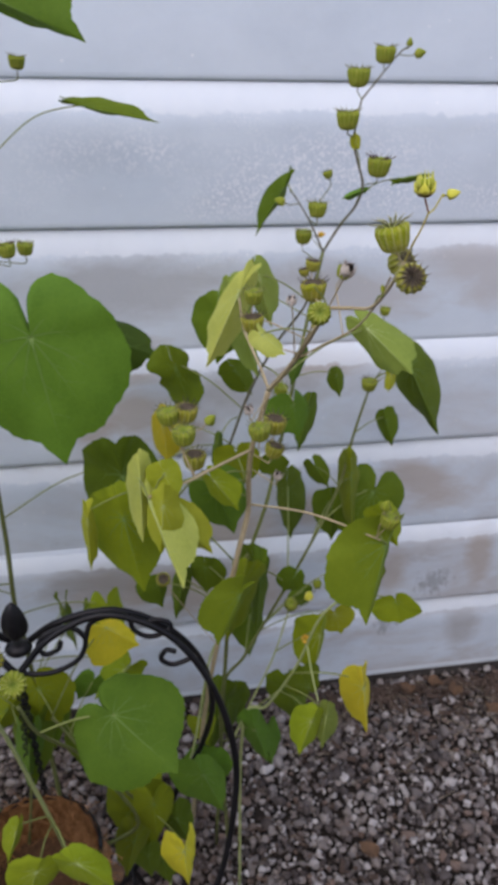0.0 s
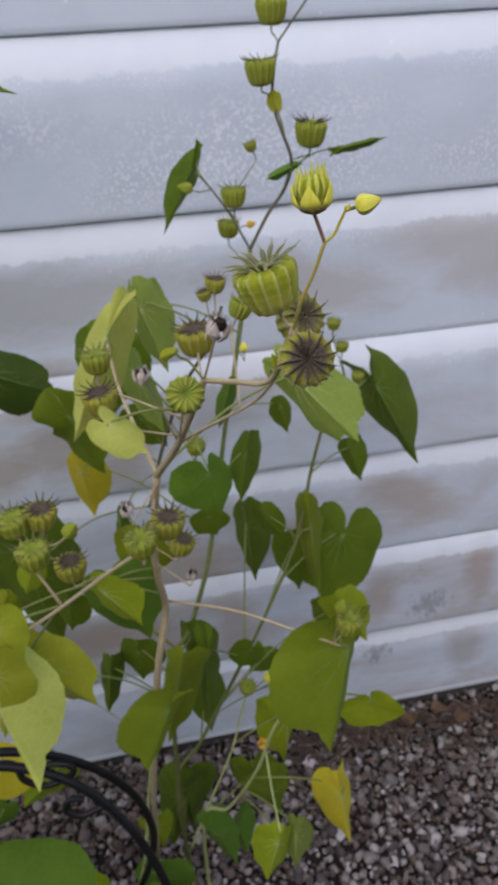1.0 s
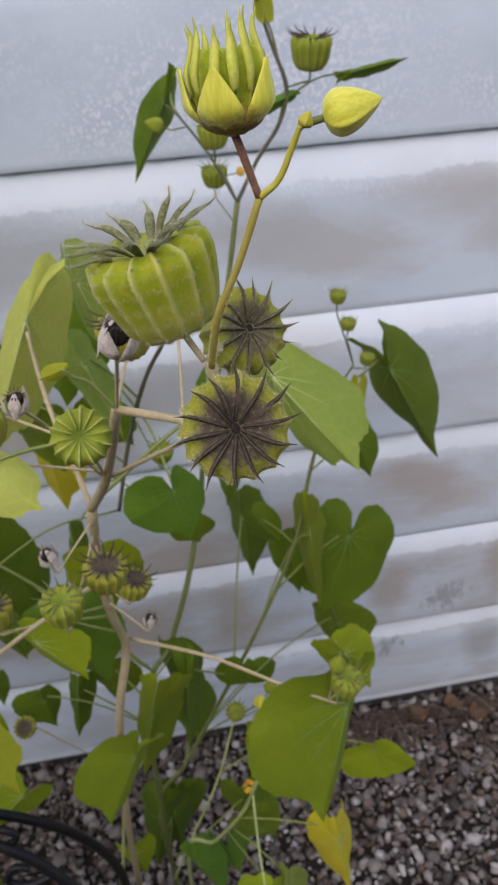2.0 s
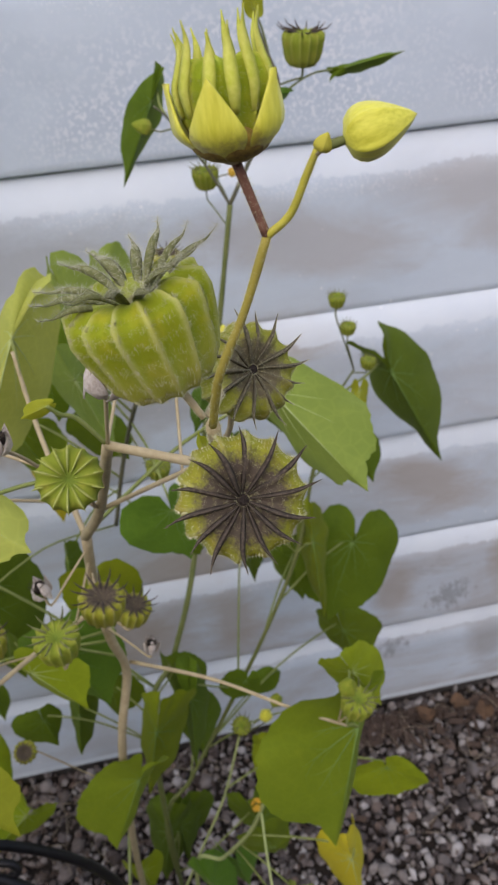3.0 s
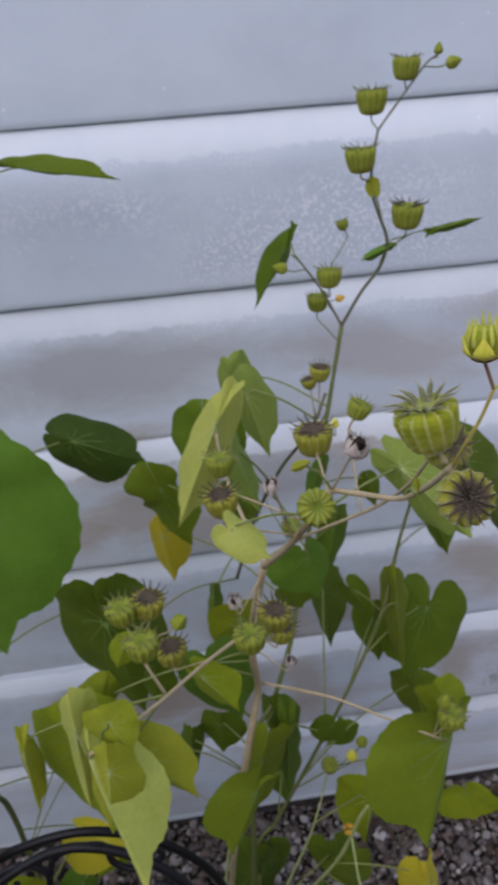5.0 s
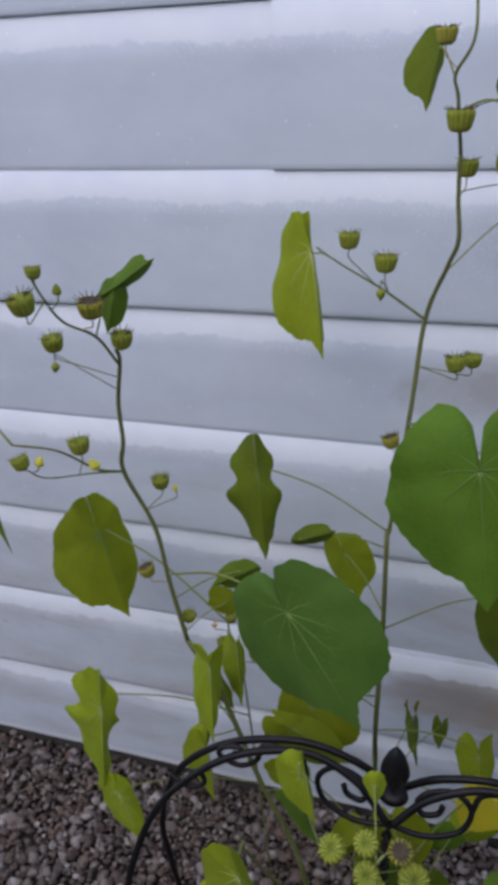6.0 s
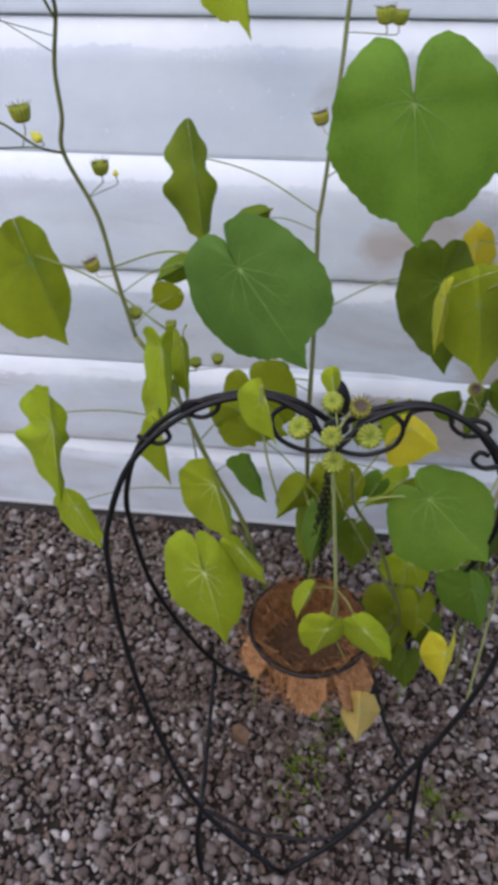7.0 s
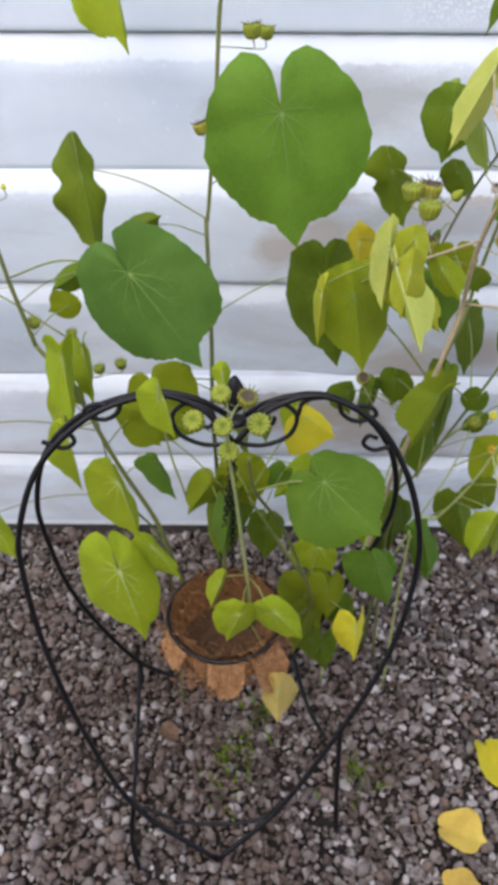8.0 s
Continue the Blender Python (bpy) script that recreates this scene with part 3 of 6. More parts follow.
def leaf(owner, at, tip, left, right, material, bend=0):
    """A heart-shaped velvetleaf blade: where its stalk ends, its drawn-out tip, and the widest place of each half.
    bend: 1 where the margins rise towards the open yard, else they hang back; 2: narrow, with short lobes; 3: lobes that overlap; 4: crumpled to a waist below overlapping lobes."""
    rng = random.Random(int(at[0] * 9973 + at[2] * 7919))
    a, b, *edges = local(owner, (at, tip, left, right))
    axis = b - a
    size = axis.length
    ya = axis.normalized()
    open_way = (OPEN_SIDE - Vector(at)).normalized()
    n = (open_way - ya * open_way.dot(ya)).normalized()
    halves = []
    for e in edges:
        v = e - a
        belly = max(0.12, min(0.6, v.dot(ya) / size))
        v -= ya * v.dot(ya)
        lack = 0.60 ** 2 - (v.length / size) ** 2
        if lack > 0.06:  # the half is folded about the midrib
            v += n * (size * (0.20 if bend in (2, 4) else 0.36) * math.sqrt(lack / 0.36) * (1 if bend == 1 else -1))
        w = v.normalized()
        up = ya.cross(w)
        halves.append((w, (1.10 if v.length < 0.5 * size else 1.0) * v.length / size, up if up.dot(n) > 0 else -up, belly))
    arch = rng.uniform(0.03, 0.12)
    ph = [rng.uniform(0, 6.28) for _ in range(8)]
    crimp = rng.uniform(0.6, 1.3)
    hook, roll = rng.uniform(-0.06, 0.06), rng.uniform(0.02, 0.08)
    cleft = rng.uniform(0.85, 1.12)
    wide = halves[0][1] + halves[1][1]

    def at_surface(r, deg):
        ang = radians(abs(deg))
        w, half, up, belly = halves[0] if deg < 0 else halves[1]
        signed = radians(deg)
        rad = outline(deg, 0.64)
        if bend >= 3 and ang > 1.7:  # the lobes lie over one another
            k = min(1.0, (ang - 1.7) / 0.6)
            k *= k * (3 - 2 * k)
            rad += (1 / math.sqrt((math.sin(ang) / 0.58) ** 2 + (math.cos(ang) / 0.42) ** 2) - rad) * k
        rad *= r
        rad *= 1 + (0.030 * math.sin(signed * 2 + ph[4]) + 0.022 * math.sin(signed * 5 + ph[5]) + 0.013 * math.sin(signed * 9 + ph[1]) + 0.007 * math.sin(signed * 15 + ph[6])) * min(1, ang * 2.5)
        if ang > 2.2 and bend < 3:
            rad *= 1 + (cleft - 1) * (ang - 2.2)
        if bend == 2 and ang > 1.2:
            rad *= 1 - 0.22 * (ang - 1.2)
        x, y = rad * math.sin(ang) * half / 0.64, rad * math.cos(ang)
        x *= 1 - min(1.0, (belly - 0.12) / 0.35) * 0.5 * max(0.0, min(1.0, 1 - (y + 0.35) / (belly + 0.35)))
        if bend == 4:
            x *= 1 - 0.48 * math.exp(-((y - 0.10) / 0.13) ** 2) + 0.10 * math.sin(7 * y + ph[2])
        x += hook * max(0.0, y) ** 3 * (1 if deg > 0 else -1) * min(1, ang * 8)
        z = arch * max(0, y) * (1 - max(0, y))
        z -= 0.10 * x * x / max(half, 0.2)
        z -= roll * r ** 6 * (0.6 + 0.4 * math.sin(signed * 2 + ph[7])) * min(1, ang * 2)
        z += crimp * 0.022 * r * r * (math.sin(signed * 3 + ph[0]) + 0.8 * math.sin(signed * 5 + ph[1])) * min(1, ang * 2)
        z += 0.011 * r ** 3 * math.sin(signed * 11 + ph[2])
        z -= 0.012 * r * (1 - r * 0.6) * abs(math.sin(signed * 3.4)) ** 0.7
        if bend == 4:
            z += 0.10 * math.sin(6 * y + ph[5]) * x / max(half, 0.2)
        if y < 0 and bend < 3:
            z += 0.4 * y * y / max(half, 0.2) * math.sin(ph[3])
        lean = min(1, ang * 2, (math.pi - ang) * 1.5) if bend >= 3 else min(1, ang * 2)
        return a + (w * x + ya * y + (up * lean + n * (1 - lean)) * z) * size

    width = wide * size
    bm = bmesh.new()
    sectors, rings = (72, 8) if width > 0.06 else (48, 6)
    middle = bm.verts.new(a)
    last = None
    for k in range(1, rings + 1):
        ring = []
        for i in range(sectors + 1):
            u = 2.0 * i / sectors - 1.0
            deg = 179.5 * (0.45 * u + 0.55 * u * abs(u))
            r = k / rings
            if k == rings:
                r *= 1 + (0.009 if i % 2 else -0.009) * (0 if abs(deg) < 6 or abs(deg) > 172 else 1)
            ring.append(bm.verts.new(at_surface(r, deg)))
        for i in range(sectors):
            if last is None:
                bm.faces.new((middle, ring[i + 1], ring[i]))
            else:
                bm.faces.new((last[i], last[i + 1], ring[i + 1], ring[i]))
        last = ring
    blade = part("leaf", shade(bm), material, owner)
    veins = bmesh.new()
    thick = 0.0074 * min(size, width)
    for deg, reach in ((0, 0.80), (27, 0.62), (-27, 0.62), (58, 0.58), (-58, 0.58), (98, 0.52), (-98, 0.52), (140, 0.4), (-140, 0.4)):
        line = [at_surface(max(0.01, reach * i / 7), deg * (1 - 0.12 * i / 7)) + n * thick * 0.1 for i in range(8)]
        tube(veins, line, thick * (1.0 if deg == 0 else 0.75), thick * 0.05, 4)
        if width > 0.08 and abs(deg) < 100:
            for j, sgn in ((3, 1), (4, -1), (5, 1)):
                d2 = deg * (1 - 0.12 * j / 7)
                line = [at_surface(reach * (j / 7 + 0.10 * i), d2 + sgn * 4.5 * i) for i in range(4) if reach * (j / 7 + 0.10 * i) < 0.97]
                if len(line) > 2:
                    tube(veins, line, thick * 0.24, thick * 0.06, 4)
    dull = material in (LEAF_DARK, LEAF_DEEP, LEAF_GREEN, LEAF_BLUE, LEAF_SHADED, LEAF_OLIVE, LEAF_FOREST, LEAF_MEADOW)
    part("venation", shade(veins), VEIN if dull else VEIN_PALE, blade, "pale raised palmate veins")
    root = nearest(owner, a, rng.uniform(0.0, 0.05))
    gap = (a - root).length
    mid = root.lerp(a, 0.5) + Vector((0, 0, 0.10 * gap)) + n * -0.04 * gap
    near_end = a - ya * 0.05 * size - n * min(0.02, 0.12 * size) if gap > 0.03 else root.lerp(a, 0.8)
    bm = bmesh.new()
    tube(bm, spline([root, mid, near_end, a], 5), 0.0007 + 0.0045 * width, 0.0006 + 0.0035 * width, 6)
    part("leaf_stalk", shade(bm), STALK, blade)
    return blade


RIBS = 14


def capsule_body(shape, deep, puff=1.0):
    """A ribbed cup, closed by a hollowed lid; unit radius, axis along z."""
    sides_up = {"round": [(-0.76, 0.10), (-0.76, 0.34), (-0.68, 0.58), (-0.48, 0.79), (-0.18, 0.93), (0.12, 1.0), (0.36, 0.99), (0.52, 0.93)],
                "bell": [(-0.74, 0.10), (-0.76, 0.40), (-0.68, 0.64), (-0.48, 0.79), (-0.18, 0.89), (0.14, 0.96), (0.38, 1.0), (0.56, 0.97)]}[shape]
    top = 0.62
    profile = sides_up + [(top, 0.83), (top + 0.05, 0.70), (top + 0.04, 0.52), (top - 0.02, 0.33), (top - 0.09, 0.16), (top - 0.13, 0.03)]
    bm = bmesh.new()
    mark, crown = bm.verts.layers.float.new("rib"), bm.verts.layers.float.new("lid")
    sides = RIBS * 8
    rings = []
    for k, (z, r) in enumerate(profile):
        ring = []
        for i in range(sides):
            ang = 2 * math.pi * i / sides
            keel = 1 - abs(math.sin(RIBS / 2 * ang))
            cut = deep if r > 0.5 else 0.06
            rr = r * puff * (1 - cut + cut * keel ** 1.1) * (1 + 0.035 * noise.noise(Vector((math.cos(ang) * 2, math.sin(ang) * 2, z * 2))))
            v = bm.verts.new((rr * math.cos(ang), rr * math.sin(ang), z + (0.07 * keel * min(1, r * 2) if z > 0.45 else 0.0)))
            v[mark] = keel ** 1.6
            v[crown] = 1.0 - r if k >= 8 else 0.0
            ring.append(v)
        rings.append(ring)
    for a, b in zip(rings, rings[1:]):
        for i in range(sides):
            bm.faces.new((a[i], a[(i + 1) % sides], b[(i + 1) % sides], b[i]))
    bm.faces.new(rings[0][::-1])
    bm.faces.new(rings[-1])
    me = bpy.data.meshes.new("seed_capsule")
    shade(bm).to_mesh(me)
    bm.free()
    return me


def awn(kind):
    """One horned beak: a ridge over the lid that runs out into a point."""
    lines = {"wide": [(0.10, 0.56), (0.38, 0.68), (0.70, 0.74), (0.96, 0.71), (1.14, 0.74)],
             "short": [(0.22, 0.62), (0.50, 0.70), (0.74, 0.73), (0.90, 0.69), (0.99, 0.68)],
             "rim": [(0.40, 0.66), (0.72, 0.73), (0.95, 0.78), (1.10, 0.88), (1.20, 1.01)],
             "up": [(0.30, 0.56), (0.56, 0.78), (0.82, 0.90), (1.04, 0.93), (1.22, 1.03)],
             "young": [(0.82, -0.10), (0.88, 0.30), (0.76, 0.68), (0.70, 0.98), (0.77, 1.28)]}
    bm = bmesh.new()
    sweep = {"wide": 0.10, "short": 0.03, "rim": 0.05, "up": 0.20, "young": 0.06}[kind]
    line = spline([Vector((r, sweep * (i / 4) ** 2, z)) for i, (r, z) in enumerate(lines[kind])], 3)
    n = len(line)
    rings = []
    for i, q in enumerate(line):
        d = (line[min(i + 1, n - 1)] - line[max(i - 1, 0)]).normalized()
        up = Vector((-d.z, 0, d.x))
        s = i / (n - 1)
        w = {"young": (0.046 + 0.060 * math.sin(math.pi * min(1, s * 1.15)) ** 0.7) * (1 - s ** 3.6) + 0.012,
             "wide": (0.012 + 0.026 * math.sin(math.pi * min(1, s * 1.1)) ** 0.8) * (1 - s ** 4) + 0.004,
             "short": (0.008 + 0.030 * math.sin(math.pi * min(1, s * 1.1))) * (1 - s ** 4) + 0.003,
             "rim": 0.060 * (1 - s) ** 0.7 + 0.004,
             "up": (0.034 + 0.060 * math.sin(math.pi * min(1, s * 1.15))) * (1 - s ** 2.5) ** 1.2 + 0.003}[kind]
        q = q + Vector((0, 0.012 * math.sin(s * 7 + 1) if kind == "wide" else 0, 0))
        tall = {"wide": 1.3, "up": 0.6}.get(kind, 0.9)
        rings.append([bm.verts.new(q + Vector((0, c * w, 0)) + up * (e * w * tall)) for c, e in ((1, -0.3), (0.45, 0.6), (0, 1), (-0.45, 0.6), (-1, -0.3), (0, -0.5))])
    for a, b in zip(rings, rings[1:]):
        for k in range(6):
            bm.faces.new((a[k], a[(k + 1) % 6], b[(k + 1) % 6], b[k]))
    bm.faces.new(rings[0][::-1])
    bm.faces.new(rings[-1])
    rng = random.Random(len(kind))
    for k in range({"up": 430, "wide": 210, "young": 70}.get(kind, 0)):
        i = rng.randrange(n)
        way = Vector((rng.gauss(0.25, 0.5), rng.gauss(0, 0.8), rng.gauss(0.35, 0.5))).normalized()
        spot = rng.randrange(5)
        base = rings[i][spot].co.lerp(rings[max(0, i - 1)][min(4, spot + rng.randrange(2))].co, rng.random())
        side = way.orthogonal().normalized() * 0.0018
        long = {"up": 0.13, "wide": 0.05, "young": 0.06}[kind] * rng.uniform(0.4, 1.1)
        f = bm.faces.new([bm.verts.new(c) for c in (base - side, base + side, base + way * long)])
        f.material_index = 1
    me = bpy.data.meshes.new("awn")
    shade(bm).to_mesh(me)
    bm.free()
    return me


def ring_of(me, count, name):
    """Copies of a mesh turned about z, joined."""
    bm = bmesh.new()
    for i in range(count):
        tmp = me.copy()
        rng = random.Random(i)
        tmp.transform(Matrix.Rotation(2 * math.pi * (i + rng.uniform(-0.15, 0.15)) / count, 4, "Z") @ Matrix.Diagonal((rng.uniform(0.92, 1.1), 1, rng.uniform(0.92, 1.08), 1)))
        bm.from_mesh(tmp)
        bpy.data.meshes.remove(tmp)
    out = bpy.data.meshes.new(name)
    shade(bm).to_mesh(out)
    bm.free()
    return out


def fuzz(me, count, length, seed, top=False):
    """Short hairs standing on the sides and shoulders of a capsule mesh, or on its lid too."""
    rng = random.Random(seed)
    V, F = [], []
    polys = [p for p in me.polygons if len(p.vertices) == 4]
    marks = me.attributes["rib"].data
    while len(F) < count:
        p = polys[rng.randrange(len(polys))]
        if p.center.z > 0.6 and (p.center.x ** 2 + p.center.y ** 2) < 0.6 and not top:
            continue
        if marks[p.vertices[0]].value < 0.5 and rng.random() < 0.8:
            continue
        w = [rng.random() for _ in range(4)]
        q = sum((me.vertices[v].co * x for v, x in zip(p.vertices, w)), Vector()) / sum(w)
        d = (p.normal + Vector((rng.gauss(0, 0.45), rng.gauss(0, 0.45), rng.gauss(0, 0.45)))).normalized() * length * rng.uniform(0.4, 1.2)
        if p.center.z > 0.56 and p.center.x ** 2 + p.center.y ** 2 < 0.65:
            d *= 0.35  # the lid is only dusty
        s = d.orthogonal().normalized() * 0.0022
        k = len(V)
        V += [tuple(q - s), tuple(q + s), tuple(q + d)]
        F.append((k, k + 1, k + 2))
    out = bpy.data.meshes.new("fuzz")
    out.from_pydata(V, [], F)
    return out


BODY = capsule_body("round", 0.09)
BODY_BELL = capsule_body("bell", 0.13)
BODY_CUP = capsule_body("bell", 0.12)
BODY_TALL = capsule_body("round", 0.16, 0.88)
AWNS = {k: awn(k) for k in ("wide", "short", "rim", "up", "young")}
CROWN = {k: ring_of(AWNS[k], RIBS, "crown") for k in ("short", "rim")}
FUZZ = {me.name: fuzz(me, n, 0.062, 5, me is BODY) for me, n in ((BODY, 15000), (BODY_BELL, 17000), (BODY_TALL, 8000))}


def sepal_mesh():
    """A pointed, keeled sepal that clasps the base of the capsule."""
    bm = bmesh.new()
    mark = bm.verts.layers.float.new("base")
    rows = []
    for i in range(11):
        s = i / 10
        z = -0.98 + 1.46 * s
        rad = 0.20 + 0.77 * math.sin(min(1, s * 2.1) * math.pi / 2) ** 0.9 + 0.22 * max(0, s - 0.7) ** 2
        w = 0.60 * (0.80 + 0.20 * min(1, s / 0.35)) * (1 - max(0.0, (s - 0.34) / 0.66) ** 1.15)
        row = []
        for k in (-2, -1, 0, 1, 2):
            v = bm.verts.new(((rad + (0.06 if k == 0 else 0)) * math.cos(w * k / 2), rad * math.sin(w * k / 2), z))
            v[mark] = max(0.0, 1.0 - s * (1.3 if k else 2.0))
            row.append(v)
        rows.append(row)
    for a, b in zip(rows, rows[1:]):
        for k in range(4):
            bm.faces.new((a[k], a[k + 1], b[k + 1], b[k]))
    bmesh.ops.remove_doubles(bm, verts=bm.verts, dist=1e-5)
    bmesh.ops.solidify(bm, geom=bm.faces[:], thickness=0.03)
    me = bpy.data.meshes.new("sepal")
    shade(bm).to_mesh(me)
    bm.free()
    return me


def bud_mesh():
    """A closed bud: five ridges that twist into a blunt point."""
    bm = bmesh.new()
    rings = []
    for i in range(13):
        s = i / 12
        r = max(0.02, 1.0 * math.sin(math.pi * min(1, s ** 0.72)) ** 0.75 * (1 - 0.25 * s)) if 0 < s < 1 else 0.02
        ring = []
        for k in range(60):
            ang = 2 * math.pi * k / 60
            ridge = 0.17 * (1 - abs(math.sin(2.5 * ang + 0.2 * s))) ** 3
            ring.append(bm.verts.new((r * (1 + ridge) * math.cos(ang), r * (1 + ridge) * math.sin(ang), -1.0 + 2.6 * s)))
        rings.append(ring)
    for a, b in zip(rings, rings[1:]):
        for k in range(60):
            bm.faces.new((a[k], a[(k + 1) % 60], b[(k + 1) % 60], b[k]))
    bm.faces.new(rings[0][::-1])
    bm.faces.new(rings[-1])
    me = bpy.data.meshes.new("flower_bud")
    shade(bm).to_mesh(me)
    bm.free()
    return me


SEPAL_MESH, BUD_MESH = sepal_mesh(), bud_mesh()
CALYX = ring_of(SEPAL_MESH, 5, "calyx")


def coloured(me, material):
    """The mesh with that material, made once for each pair."""
    key = me.name + material.name
    if key not in MADE:
        MADE[key] = me.copy()
        MADE[key].materials.append(material)
        MADE[key].materials.append(FUZZ_DARK if material is AWN_DARK else HAIR_PALE if material is AWN_GREY else RIB_FUZZ)
    return MADE[key]


MADE = {}


def put(name, me, material, parent, m, label=""):
    ob = part(name, coloured(me, material), None, parent, label)
    ob.matrix_local = m
    return ob


def capsule(owner, at, wide, kind, axis, grown_from=None):
    """A seed capsule, bud or flower on its short stalk."""
    rng = random.Random(int(at[0] * 7001 + at[2] * 9001))
    q = local(owner, [at])[0]
    r = wide / 2
    m = Matrix.Translation(q) @ frame_of(axis) @ Matrix.Rotation(rng.uniform(0, 6.28), 4, "Z") @ Matrix.Scale(r, 4)
    turn = Matrix.Rotation
    near = wide > 0.012 and at[1] < -0.63 and at[2] > 1.1
    z = Vector(axis).normalized()
    foot = q - z * r * 0.7
    if kind in ("dark", "ripe", "green", "darkg", "big"):
        body = {"dark": BODY_DARK, "ripe": BODY_RIPE, "green": BODY_GREEN, "darkg": BODY_GREEN, "big": BODY_BIG}[kind]
        tips = {"dark": AWN_DARK, "ripe": AWN_RIPE, "green": AWN_GREEN, "darkg": AWN_DARK, "big": AWN_GREY}[kind]
        upright = axis[2] > 0.8
        form = "up" if kind == "big" else "wide" if near and kind in ("dark", "ripe") else "rim" if upright and not near else "short"
        shape = BODY_BELL if kind == "big" else BODY if near else BODY_CUP if upright else BODY
        if kind == "green" and form == "rim":
            tips = AWN_GREY
        cap = put("seed_capsule", shape, body, owner, m)
        if near:
            for i in range(RIBS):
                put("awn", AWNS[form], tips, cap, turn(2 * math.pi * (i + rng.uniform(-0.14, 0.14)) / RIBS, 4, "Z")
                    @ Matrix.Diagonal((rng.uniform(0.86, 1.10), rng.uniform(0.9, 1.2), rng.uniform(0.9, 1.1), 1)))
            put("fuzz", FUZZ[shape.name], RIB_FUZZ, cap, Matrix.Identity(4), "short pale hairs")
        else:
            put("crown", CROWN[form], tips, cap, Matrix.Identity(4), "ring of pointed beaks")
        if kind in ("dark", "ripe") and near:
            lid = bmesh.new()
            bmesh.ops.create_icosphere(lid, subdivisions=2, radius=0.10, matrix=Matrix.Translation((0, 0, 0.53)) @ Matrix.Diagonal((1, 1, 0.7, 1)))
            for v in lid.verts:
                v.co += Vector((1, 1, 1)) * 0.03 * noise.noise(v.co * 20)
            part("lid_scar", shade(lid), LID_DARK, cap, "black scar in the middle of the lid")
    elif kind == "young":
        cap = put("seed_capsule", BODY_TALL, BODY_YOUNG, owner, m)
        for i in range(RIBS):
            put("awn", AWNS["young"], AWN_YOUNG, cap, turn(2 * math.pi * (i + rng.uniform(-0.2, 0.2)) / RIBS, 4, "Z") @ Matrix.Diagonal((rng.uniform(0.88, 1.06), 1.0, rng.uniform(0.84, 1.12), 1)))
        for i in range(5):
            put("sepal", SEPAL_MESH, SEPAL, cap, turn(2 * math.pi * (i + 0.22) / 5, 4, "Z") @ Matrix.Diagonal((1, 1, rng.uniform(0.92, 1.1), 1)), "pointed yellow sepal")
        base = bmesh.new()
        bmesh.ops.create_uvsphere(base, u_segments=24, v_segments=10, radius=0.74, matrix=Matrix.Translation((0, 0, -0.55)) @ Matrix.Diagonal((1, 1, 0.56, 1)))
        part("receptacle", shade(base), SEPAL_BASE, cap, "brown-red base of the flower")
        put("fuzz", FUZZ[BODY_TALL.name], RIB_FUZZ, cap, Matrix.Identity(4))
        foot = q - z * r * 0.98
    elif kind == "bud":
        cap = put("flower_bud", BUD_MESH, SEPAL, owner, m, "closed yellow bud")
        foot = q - z * r * 0.9
    elif kind == "smallbud":
        cap = put("flower_bud", BUD_MESH, BODY_GREEN if rng.random() < 0.6 else SEPAL, owner, m)
        foot = q - z * r * 0.9
    elif kind == "stipule":
        cap = put("stipule", BUD_MESH, STEM_YELLOW, owner, m @ Matrix.Diagonal((1, 1, 0.8, 1)), "tan-green scale at the joint")
        foot = q - z * r * 0.8
    elif kind == "flower":
        cap = put("flower", CALYX, PETAL_ORANGE, owner, m, "small withered orange flower")
    elif kind == "ochrebud":
        cap = put("flower_bud", BUD_MESH, PETAL_ORANGE, owner, m, "small orange bud")
        foot = q - z * r * 0.9
    else:
        cap = put("seed_capsule", BODY_TALL, LID_DARK, owner, m @ Matrix.Scale(0.72, 4), "burst black husk")
        put("crown", CROWN["rim"], AWN_DARK, cap, Matrix.Identity(4))
        for i in range(5):
            droop = i in (1, 3)
            lay = Matrix.Diagonal((1.2, 1.4, -2.1, 1)) @ Matrix.Translation((0, 0, 0.5)) if droop else Matrix.Diagonal((1.5, 1.6, rng.uniform(1.6, 2.3), 1))
            put("husk_flake", SEPAL_MESH, DRY_FLUFF, cap, turn(4.1 + 1.25 * i + rng.uniform(-0.2, 0.2), 4, "Z") @ lay, "white papery flake")
    root = local(owner, [grown_from])[0] if grown_from else nearest(owner, foot, 0.01)
    gap = (foot - root).length
    bend = root.lerp(foot, 0.75) + z * 0.03 * gap if grown_from else foot - z * min(0.35 * gap, 0.010)
    bm = bmesh.new()
    line = spline([root, root.lerp(bend, 0.6), bend, foot + z * r * 0.05], 4)
    tube(bm, line, 0.0006, 0.0005 + 0.010 * wide, 8)
    if near:
        hairs(bm, line, 0.0006, 3, 60000)
    stalk = part("capsule_stalk", shade(bm), {"young": PEDICEL_RED, "dark": STEM_TAN, "ripe": STEM_TAN, "big": STEM_TAN, "dry": STEM_TAN, "bud": STEM_GREEN}.get(kind, STEM_GREEN if owner is not plant_c else STEM_TAN), owner)
    stalk.data.materials.append(RIB_FUZZ)
    return cap


